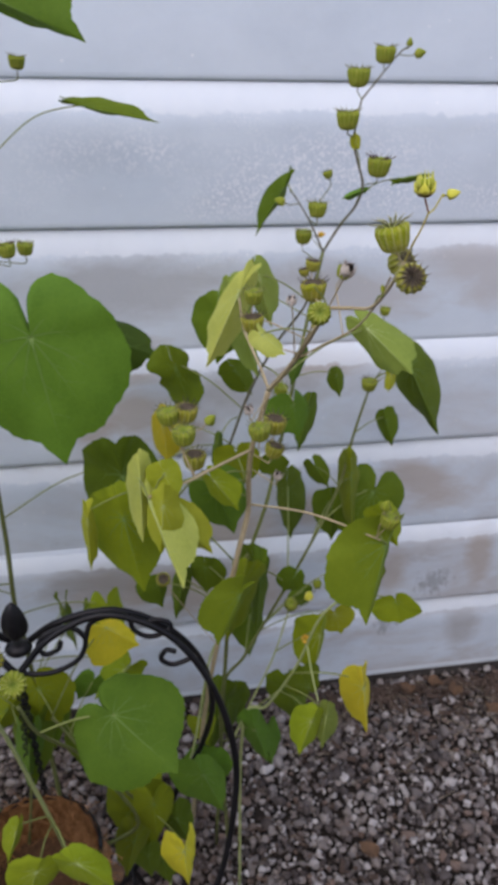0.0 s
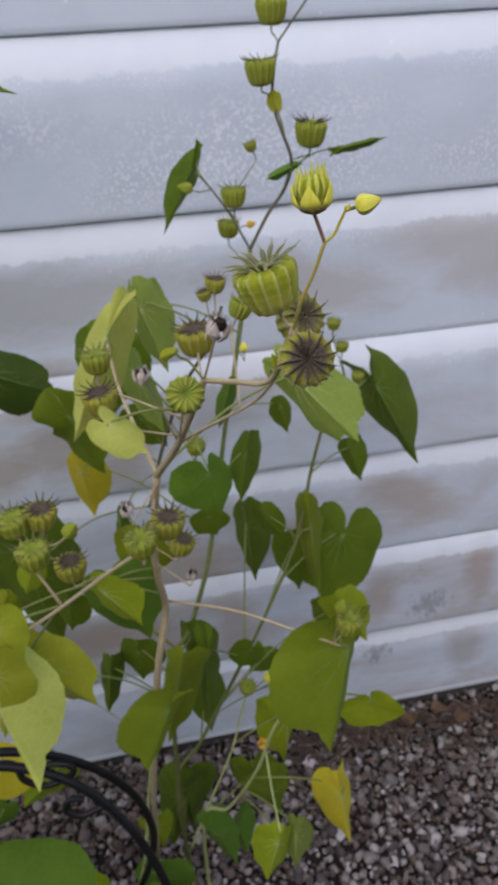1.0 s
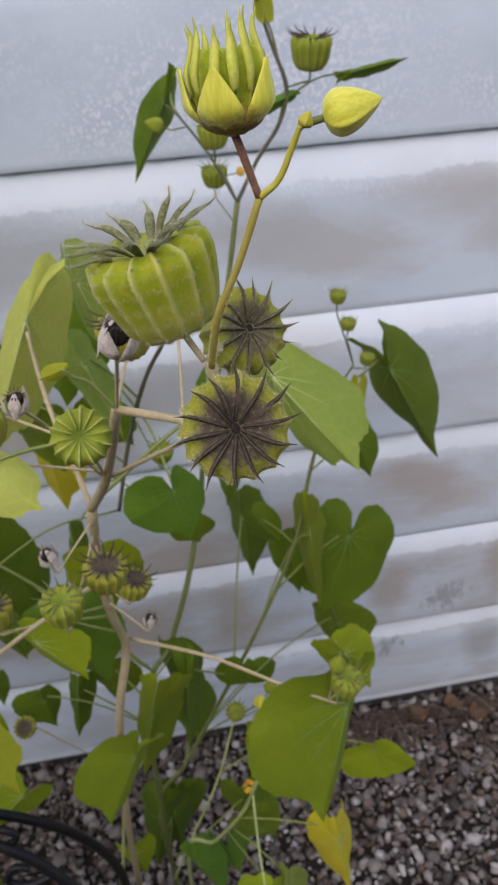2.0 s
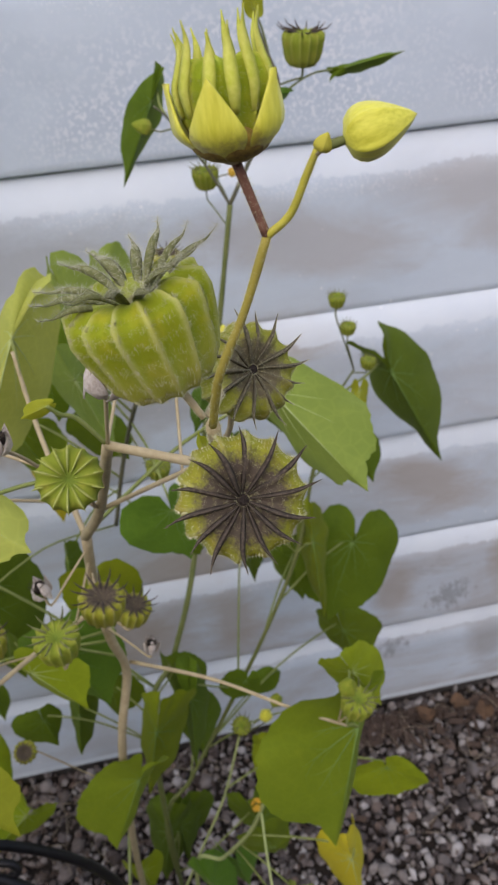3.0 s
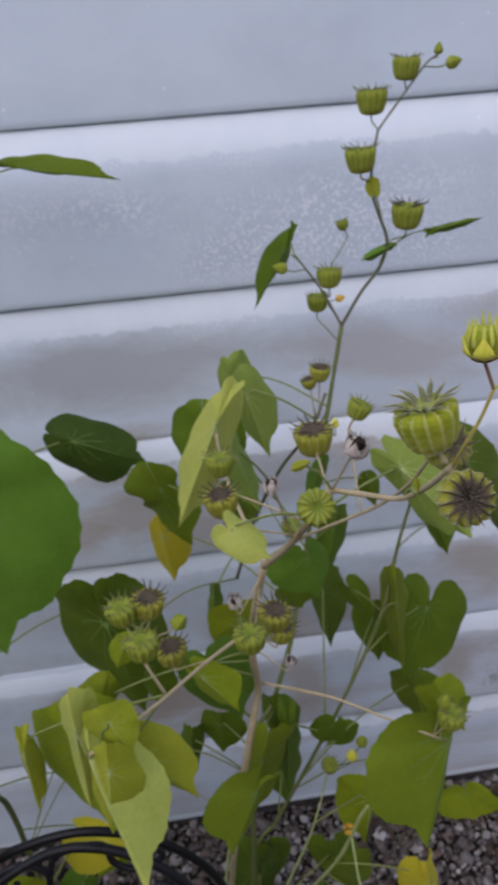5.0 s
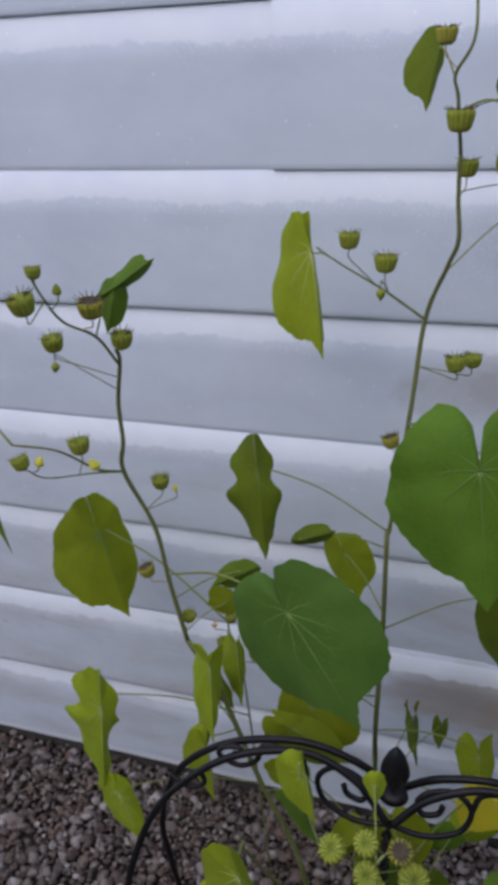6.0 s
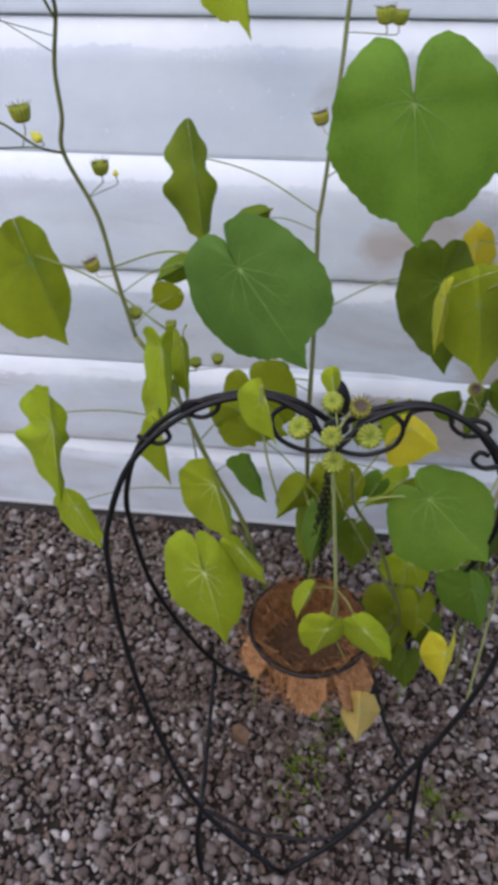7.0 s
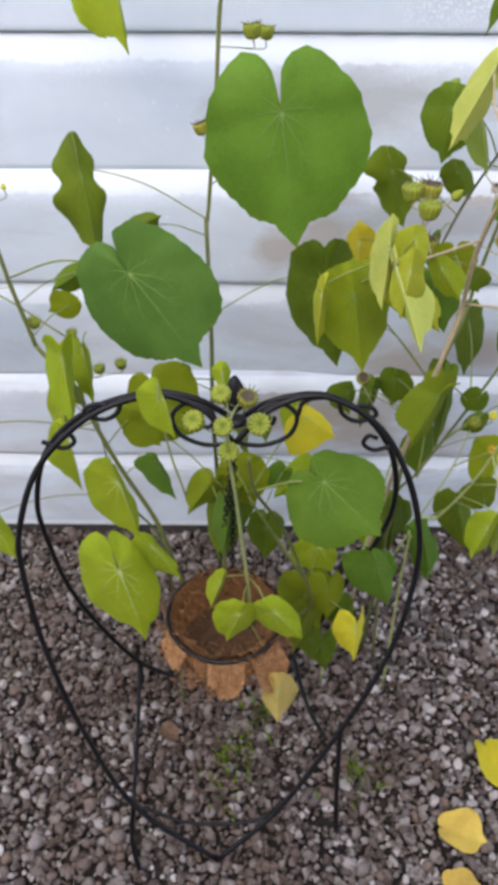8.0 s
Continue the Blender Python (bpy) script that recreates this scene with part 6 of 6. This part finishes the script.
capsule(plant_a, (-0.7171, -0.4300, 0.9935), 0.0229, "green", (-.1, 0, 1))
capsule(plant_a, (-0.7483, -0.4900, 1.0001), 0.0183, "green", (-.3, 0, .9))
capsule(plant_a, (-0.7338, -0.4800, 0.9976), 0.0098, "smallbud", (.3, 0, .9))
capsule(plant_a, (-0.7081, -0.4200, 0.9662), 0.0117, "smallbud", (-.5, 0, .5))
capsule(plant_a, (-0.6670, -0.3470, 0.9114), 0.0210, "darkg", (0, -.1, 1))
capsule(plant_a, (-0.6491, -0.3470, 0.9054), 0.0070, "smallbud", (0, -.1, 1))
capsule(plant_a, (-0.6892, -0.3630, 0.7923), 0.0210, "dark", (-.3, -.1, 1))
capsule(plant_a, (-0.6439, -0.3510, 0.7200), 0.0187, "green", (.2, -.1, 1))
capsule(plant_b, (-0.3626, -0.3070, 1.2938), 0.0253, "darkg", (0, 0, 1))
capsule(plant_b, (-0.3541, -0.2400, 1.2470), 0.0217, "green", (0, 0, 1))
capsule(plant_b, (-0.3197, -0.2400, 1.2494), 0.0179, "green", (.1, 0, 1))
capsule(plant_b, (-0.4644, -0.2700, 1.1803), 0.0222, "green", (0, 0, 1))
capsule(plant_b, (-0.4254, -0.2760, 1.1594), 0.0242, "green", (0, 0, 1))
capsule(plant_b, (-0.4300, -0.2700, 1.1261), 0.0099, "smallbud", (0, 0, -1))
capsule(plant_b, (-0.3468, -0.3100, 1.0687), 0.0212, "darkg", (-.1, 0, 1))
capsule(plant_b, (-0.3307, -0.2800, 1.0623), 0.0193, "green", (.1, 0, 1))
capsule(plant_b, (-0.3801, -0.3000, 1.3608), 0.0190, "dark", (0, 0, 1))
capsule(plant_b, (-0.3200, -0.2500, 1.3300), 0.0223, "green", (0, 0, 1))
capsule(plant_b, (-0.4109, -0.2620, 0.9514), 0.0205, "dark", (-.3, 0, 1))
capsule(plant_h, (-0.5871, -0.2540, 0.5829), 0.0192, "green", (0, -.2, 1))
capsule(plant_h, (-0.6192, -0.2620, 0.6516), 0.0167, "green", (0, -.2, 1))
capsule(plant_h, (-0.6328, -0.2620, 0.6037), 0.0191, "green", (0, -.2, 1))
capsule(plant_h, (-0.5504, -0.2600, 0.5961), 0.0189, "green", (0, -.2, 1))
capsule(plant_h, (-0.6455, -0.2600, 0.6337), 0.0085, "flower", (0, -.2, 1))
capsule(plant_e, (-0.4009, -0.6600, 0.7842), 0.0234, "green", (-.2, -.6, .7))
capsule(plant_e, (-0.3718, -0.6800, 0.7932), 0.0204, "green", (0, -.75, .6))
capsule(plant_e, (-0.3381, -0.6730, 0.7908), 0.0240, "green", (.2, -.75, .6))
capsule(plant_e, (-0.3680, -0.6600, 0.7458), 0.0229, "green", (.1, -.6, .6))
capsule(plant_e, (-0.3727, -0.6850, 0.8337), 0.0196, "green", (-.1, -.5, .8))
capsule(plant_e, (-0.3491, -0.6800, 0.8255), 0.0198, "dark", (.1, -.4, .9))
capsule(plant_u, (-0.1970, -0.4200, 0.6782), 0.0195, "dark", (0, -.6, .7))


# ---- the heart-shaped planter stand ----
stand = thing("planter_stand", (-0.38, -0.58, GROUND), "black wrought-iron heart-shaped planter stand with scrolls and chains", "planter stand")
FRONT_LEFT = [(-0.3675, 0.6604), (-0.4041, 0.6995), (-0.4611, 0.7167), (-0.5414, 0.6901), (-0.6110, 0.6239), (-0.6437, 0.5386), (-0.6463, 0.4793), (-0.6305, 0.3698), (-0.5905, 0.2297), (-0.5198, 0.0799), (-0.395, -0.030)]
FRONT_RIGHT = [(-0.3634, 0.6603), (-0.3258, 0.6981), (-0.2644, 0.7174), (-0.1960, 0.6856), (-0.1500, 0.6181), (-0.1265, 0.5298), (-0.1315, 0.4452), (-0.1542, 0.3527), (-0.2018, 0.2462), (-0.2985, 0.0778), (-0.395, -0.030)]
BACK_LEFT = [(-0.3660, 0.6617), (-0.4112, 0.6943), (-0.4705, 0.7054), (-0.5502, 0.6752), (-0.6140, 0.6076), (-0.6474, 0.5100), (-0.6508, 0.4221), (-0.6313, 0.2633), (-0.5552, 0.0717), (-0.470, 0.0), (-0.378, -0.035)]
BACK_RIGHT = [(-0.3620, 0.6616), (-0.3198, 0.6927), (-0.2586, 0.7037), (-0.2004, 0.6686), (-0.1577, 0.5993), (-0.1422, 0.5074), (-0.1565, 0.4181), (-0.1880, 0.3262), (-0.2364, 0.1658), (-0.3054, 0.0175), (-0.378, -0.035)]


def front_y(z):
    return -0.508 + (z - 0.75) * 0.292


def back_y(z):
    return -0.500 + (0.75 - z) * 0.10


def rod(points, r, name, label="", sides=8):
    bm = bmesh.new()
    tube(bm, spline(local(stand, points), 7), r, r, sides, 0.05)
    return part(name, shade(bm), IRON, stand, label)


for line, depth in ((FRONT_LEFT, front_y), (FRONT_RIGHT, front_y), (BACK_LEFT, back_y), (BACK_RIGHT, back_y)):
    rod([(x, depth(z), z) for x, z in line], 0.0041, "hoop")


def scroll(points, mirrored, axis):
    """A curl of thin rod beside the hoops, and its fellow on the other side of the axis."""
    rod([((2 * axis - x) if mirrored else x, front_y(z) + 0.004, z) for x, z in points], 0.0030, "scroll")


LARGE = [(-0.3725, 0.6605), (-0.3491, 0.6539), (-0.3247, 0.6544), (-0.2981, 0.6670), (-0.2900, 0.6903), (-0.3075, 0.7049), (-0.3309, 0.6992), (-0.3411, 0.6872), (-0.3350, 0.6759), (-0.3206, 0.6797), (-0.3166, 0.6888)]
MIDDLE = [(-0.2890, 0.6903), (-0.2829, 0.7065), (-0.2665, 0.7123), (-0.2424, 0.7108), (-0.2351, 0.6934), (-0.2171, 0.6841), (-0.1950, 0.6907), (-0.1983, 0.6999), (-0.2141, 0.7034), (-0.2182, 0.6984), (-0.2100, 0.6951)]
SMALL = [(-0.1670, 0.6560), (-0.1790, 0.6510), (-0.1950, 0.6480), (-0.2070, 0.6560), (-0.2010, 0.6660), (-0.1900, 0.6630)]
for mirrored in (False, True):
    for points, axis in ((LARGE, -0.3655), (MIDDLE, -0.3710), (SMALL, -0.3850)):
        scroll(points, mirrored, axis)
# bud-shaped finial where the hoops meet
bm = bmesh.new()
bmesh.ops.create_uvsphere(bm, u_segments=20, v_segments=14, radius=1.0)
for v in bm.verts:
    k = 0.5 + 0.5 * v.co.z
    fl = 1 + 0.14 * math.cos(4 * math.atan2(v.co.y, v.co.x)) * (1 - k * 0.4)
    v.co = Vector((v.co.x * 0.0145 * fl * (1.15 - 0.55 * k), v.co.y * 0.0145 * fl * (1.15 - 0.55 * k), v.co.z * 0.026))
bmesh.ops.translate(bm, verts=bm.verts, vec=local(stand, [(-0.3655, -0.508, 0.713)])[0])
part("finial", shade(bm), IRON, stand, "black bud-shaped finial")
bm = bmesh.new()
bmesh.ops.create_uvsphere(bm, u_segments=16, v_segments=8, radius=0.012, matrix=Matrix.Translation(local(stand, [(-0.3655, -0.508, 0.672)])[0]) @ Matrix.Diagonal((1.3, 1.1, 0.7, 1)))
part("collar", shade(bm), IRON, stand)
# bars and feet
rod([(-0.548, -0.432, 0.056), (-0.535, -0.560, 0.063), (-0.523, -0.697, 0.080)], 0.0036, "crossbar")
rod([(-0.271, -0.430, 0.097), (-0.251, -0.550, 0.121), (-0.232, -0.655, 0.191)], 0.0036, "crossbar")
rod([(-0.523, -0.697, 0.080), (-0.529, -0.722, 0.006), (-0.520, -0.745, -0.045)], 0.0042, "foot")
rod([(-0.211, -0.650, 0.226), (-0.207, -0.668, 0.072), (-0.201, -0.686, -0.045)], 0.0040, "foot")
rod([(-0.548, -0.432, 0.056), (-0.551, -0.420, 0.001), (-0.556, -0.405, -0.045)], 0.0042, "foot")
rod([(-0.271, -0.430, 0.097), (-0.255, -0.410, 0.006), (-0.255, -0.395, -0.045)], 0.0042, "foot")
rod([(-0.521, -0.700, 0.075), (-0.431, -0.712, 0.043), (-0.334, -0.705, 0.040), (-0.294, -0.694, 0.077)], 0.0030, "crossbar")
# ring that holds the basket, and its chains
RING = Vector((-0.381, -0.560, 0.363))
bm = bmesh.new()
circle = [RING + Vector((0.083 * math.cos(2 * math.pi * i / 40), 0.083 * math.sin(2 * math.pi * i / 40), 0.0)) - stand.location for i in range(41)]
tube(bm, circle, 0.0032, 0.0032, 8)
part("ring", shade(bm), IRON, stand, "thin black ring round the basket")


def chain(a, b):
    """Interlocked oval links from a to b."""
    a, b = Vector(a), Vector(b)
    d = b - a
    n = max(3, int(d.length / 0.0105))
    bm = bmesh.new()
    for i in range(n):
        mid = a + d * ((i + 0.5) / n)
        base = Matrix.Translation(mid - stand.location) @ frame_of(d) @ Matrix.Rotation(radians(90 * (i % 2) + 20), 4, "Z")
        loop = [base @ Vector((0.0042 * math.cos(2 * math.pi * k / 12), 0, 0.0078 * math.sin(2 * math.pi * k / 12))) for k in range(13)]
        tube(bm, loop, 0.0011, 0.0011, 5)
    part("chain", shade(bm), IRON, stand, "fine black chain")


for ang in (97, 84):
    chain((-0.367, -0.520, 0.647), RING + Vector((0.083 * math.cos(radians(ang)), 0.083 * math.sin(radians(ang)), 0)))

# ---- the coir basket ----
basket = thing("coir_basket", RING + Vector((0, 0, -0.12)), "frayed brown coir basket liner with torn hanging edge", "basket")


def liner():
    bm = bmesh.new()
    rows = []
    rng = random.Random(4)
    for i in range(15):
        s = i / 14
        ang_v = s * math.pi / 2
        row = []
        for k in range(56):
            a = 2 * math.pi * k / 56
            r = 0.080 * math.cos(ang_v) ** 0.55 if s < 1 else 0.002
            z = -0.105 * math.sin(ang_v) ** 1.2 + (0.006 if s == 0 else 0)
            w = 1 + 0.07 * noise.noise(Vector((math.cos(a) * 2.2, math.sin(a) * 2.2, s * 4))) + 0.02 * rng.uniform(-1, 1)
            row.append(bm.verts.new((r * w * math.cos(a), r * w * math.sin(a), 0.12 + z + 0.004 * rng.uniform(-1, 1))))
        rows.append(row)
    for a, b in zip(rows, rows[1:]):
        for k in range(56):
            bm.faces.new((a[k], b[k], b[(k + 1) % 56], a[(k + 1) % 56]))
    bmesh.ops.solidify(bm, geom=bm.faces[:], thickness=0.006)
    return shade(bm)


part("liner", liner(), COIR, basket)


def flap(first, last, length, splay, seed):
    """A torn tongue of coir that hangs ragged over the ring."""
    bm = bmesh.new()
    rng = random.Random(seed)
    rows = []
    count = 44
    for k in range(count + 1):
        u = k / count
        a = radians(first + (last - first) * u)
        drop = length * (0.55 + 0.45 * math.sin(math.pi * min(1, max(0, u))) ** 0.7) * (1 + 0.35 * noise.noise(Vector((u * 4, seed, 0)))) + rng.uniform(-0.007, 0.007)
        row = []
        for i in range(9):
            s = i / 8
            rr = 0.0805 + 0.003 * min(1, s * 4) + splay * s ** 1.3 + 0.004 * noise.noise(Vector((u * 9, s * 4, seed)))
            aa = a + (u - 0.5) * -0.10 * s + 0.02 * noise.noise(Vector((u * 7, s * 3, seed + 5)))
            row.append(bm.verts.new((rr * math.cos(aa), rr * math.sin(aa), 0.1155 - drop * s + 0.002 * rng.uniform(-1, 1))))
        rows.append(row)
    for p, q in zip(rows, rows[1:]):
        for i in range(8):
            bm.faces.new((p[i], q[i], q[i + 1], p[i + 1]))
    bmesh.ops.solidify(bm, geom=bm.faces[:], thickness=0.003)
    return shade(bm)


for first, last, length, splay in ((194, 232, 0.046, 0.012), (240, 256, 0.022, 0.006), (254, 290, 0.056, 0.016), (296, 332, 0.066, 0.024), (338, 372, 0.026, 0.010)):
    part("flap", flap(first, last, length, splay, first), COIR_PALE, basket, "torn hanging flap of orange-brown coir")


def fibres(count):
    rng = random.Random(21)
    V, F = [], []
    for i in range(count):
        a = rng.uniform(0, 2 * math.pi)
        s = rng.random()
        outside = math.sin(a) < 0 and rng.random() < 0.6
        r = (0.090 if outside else 0.074) * rng.uniform(0.9, 1.03)
        z = 0.126 - (0.06 * s if outside else 0.07 * s)
        q = Vector((r * math.cos(a), r * math.sin(a), z))
        line = [q]
        d = Vector((rng.gauss(0, 1), rng.gauss(0, 1), rng.gauss(-0.3, 0.8))).normalized() * 0.009
        for j in range(3):
            d = (d + Vector((rng.gauss(0, 0.004), rng.gauss(0, 0.004), rng.gauss(0, 0.004)))).normalized() * 0.009
            line.append(line[-1] + d)
        side = d.orthogonal().normalized() * 0.00032
        k = len(V)
        for p in line:
            V += [tuple(p - side), tuple(p + side)]
        F += [(k + 2 * j, k + 2 * j + 1, k + 2 * j + 3, k + 2 * j + 2) for j in range(3)]
    me = bpy.data.meshes.new("fringe")
    me.from_pydata(V, [], F)
    return me


part("fringe", fibres(1500), COIR, basket, "loose coir threads")
bm = bmesh.new()
bmesh.ops.create_circle(bm, cap_ends=True, segments=32, radius=0.066, matrix=Matrix.Translation((0, 0, 0.056)))
bmesh.ops.subdivide_edges(bm, edges=bm.edges[:], cuts=2, use_grid_fill=True)
part("soil", bm, PEAT, basket, "brown peat and coir in the basket")


# ---- what lies on the gravel ----
def fallen_leaf(at, tip, width, material, label, fold=12):
    """A shed leaf lying on the stones."""
    ob = thing("fallen_leaf", at, label, "leaf", "fallen leaves")
    a, b = Vector(at), Vector(tip)
    size, half = (b - a).length, width / 2 / (b - a).length
    ya = (b - a).normalized()
    xa = ya.cross(Vector((0, 0, 1))).normalized()
    n = xa.cross(ya)
    bm = bmesh.new()
    last, mid = None, bm.verts.new((0, 0, 0.004))
    for k in range(1, 6):
        ring = []
        for i in range(41):
            deg = -179 + 358 * i / 40
            rad = outline(deg, half) * k / 5
            rad *= 1 + 0.10 * math.sin(radians(deg) * 4 + at[0] * 90)
            x, y = rad * math.sin(radians(deg)), rad * math.cos(radians(deg))
            z = abs(x) * math.tan(radians(fold)) + (0.05 * math.sin(radians(deg) * 3 + at[0] * 40) + 0.10 * math.sin(radians(deg) * 2 + at[1] * 50)) * (k / 5) ** 2 + 0.08
            ring.append(bm.verts.new((xa * x + ya * y + n * z) * size))
        for i in range(40):
            if last is None:
                bm.faces.new((mid, ring[i + 1], ring[i]))
            else:
                bm.faces.new((last[i], last[i + 1], ring[i + 1], ring[i]))
        last = ring
    part("blade", shade(bm), material, ob)


fallen_leaf((-0.02, -0.690, -0.028), (0.048, -0.708, -0.030), 0.055, LEAF_OCHRE, "curled ochre-yellow fallen leaf on the gravel", 25)
fallen_leaf((0.080, -0.545, -0.030), (0.095, -0.620, -0.030), 0.05, LEAF_TURNING, "yellow-green fallen leaf on the gravel", 15)
fallen_leaf((-0.03, -0.775, -0.030), (0.02, -0.768, -0.030), 0.045, LEAF_OCHRE, "curled ochre-yellow fallen leaf on the gravel", 18)
fallen_leaf((-0.50, -0.515, -0.030), (-0.47, -0.535, -0.030), 0.03, DEAD_LEAF, "brown dead leaf on the gravel", 20)
for i, (x, y) in enumerate(((0.42, -0.03), (0.36, -0.045), (0.47, -0.05), (0.52, -0.12), (0.16, -0.40), (-0.30, -0.36), (0.55, -0.2))):
    fallen_leaf((x, y, -0.030), (x + 0.03 * math.cos(i * 2.1), y + 0.03 * math.sin(i * 2.1), -0.030), 0.028, DEAD_LEAF, "brown dead leaf on the gravel", 20)


def litter(count, seed):
    """Dry stalks and needles strewn over the stones."""
    rng = random.Random(seed)
    bm = bmesh.new()
    for i in range(count):
        if rng.random() < 0.45:
            x, y = rng.uniform(-1.2, 0.8), rng.uniform(-0.16, -0.02)
        else:
            x, y = rng.uniform(-1.2, 0.7), rng.uniform(-0.95, -0.05)
        ang, ln = rng.uniform(0, math.pi), rng.uniform(0.015, 0.075)
        d = Vector((math.cos(ang), math.sin(ang), rng.gauss(0, 0.12))) * ln
        q = Vector((x, y, ground_height(x, y) + rng.uniform(0.008, 0.016)))
        bow = Vector((rng.gauss(0, 0.1), rng.gauss(0, 0.1), rng.uniform(0, 0.12))) * ln
        r = rng.uniform(0.0003, 0.0008)
        tube(bm, [q - d / 2, q + bow, q + d / 2], r, r * 0.6, 4)
    return bm


tagged(part("litter", litter(620, 3), STRAW, None), "dry straw and stalks strewn over the gravel", "straw", kind="stuff")


def weeds(count):
    """Low tufts of grass and small green weeds."""
    rng = random.Random(17)
    bm = bmesh.new()
    for i in range(count):
        cx, cy = rng.choice(((-0.36, -0.54), (-0.36, -0.57), (-0.33, -0.47), (-0.40, -0.62), (-0.15, -0.60)))
        x, y = cx + rng.gauss(0, 0.022), cy + rng.gauss(0, 0.02)
        q = Vector((x, y, GROUND + 0.002))
        lean = Vector((rng.gauss(0, 0.5), rng.gauss(0, 0.5), 1)).normalized()
        ln = rng.uniform(0.015, 0.045)
        side = lean.orthogonal().normalized() * rng.uniform(0.001, 0.0028)
        p = [q, q + lean * ln * 0.5 + Vector((0, 0, 0.004)), q + lean * ln + Vector((rng.gauss(0, 0.008), rng.gauss(0, 0.008), -0.003))]
        v = [bm.verts.new(c) for c in (p[0] - side * 0.5, p[0] + side * 0.5, p[1] + side, p[1] - side, p[2])]
        bm.faces.new((v[0], v[1], v[2], v[3]))
        bm.faces.new((v[3], v[2], v[4]))
    return bm


def debris(count):
    """Brown crumbs of bark and dead leaf, thickest round the planter."""
    rng = random.Random(29)
    V, F = [], []
    for i in range(count):
        x, y = (rng.gauss(-0.42, 0.26), rng.gauss(-0.50, 0.20)) if i % 10 < 7 else (rng.uniform(0.12, 0.7), -0.02 - abs(rng.gauss(0, 0.03))) if i % 10 < 9 else (rng.uniform(-1.2, 0.7), rng.uniform(-0.25, -0.02))
        y = min(y, -0.02)
        q = Vector((x, y, ground_height(x, y) + rng.uniform(0.006, 0.012)))
        m = Euler((rng.gauss(0, 0.4), rng.gauss(0, 0.4), rng.uniform(0, 6.3))).to_matrix()
        grow = 1.8 if x > 0.1 else 1.0
        a, b, c = rng.uniform(0.002, 0.009) * grow, rng.uniform(0.0012, 0.004) * grow, rng.uniform(0.0006, 0.0016)
        k = len(V)
        for u, v, w in ((-1, -0.6, -1), (0.8, -1, -1), (1, 0.5, -1), (-0.7, 1, -1), (-0.9, -0.5, 1), (0.7, -0.8, 1), (0.9, 0.4, 1.4), (-0.6, 0.8, 1)):
            V.append(tuple(q + m @ Vector((u * a, v * b, w * c))))
        F += [(k + 4, k + 5, k + 6, k + 7), (k, k + 1, k + 5, k + 4), (k + 1, k + 2, k + 6, k + 5), (k + 2, k + 3, k + 7, k + 6), (k + 3, k, k + 4, k + 7)]
    me = bpy.data.meshes.new("debris")
    me.from_pydata(V, [], F)
    return me


tagged(part("debris", debris(2100), CRUMB, None), "brown crumbs of bark and dead leaves on the gravel", "leaf litter", kind="stuff")
tagged(part("weeds", weeds(170), LEAF_DEEP, None), "small green weeds between the stones", "weeds", kind="stuff")
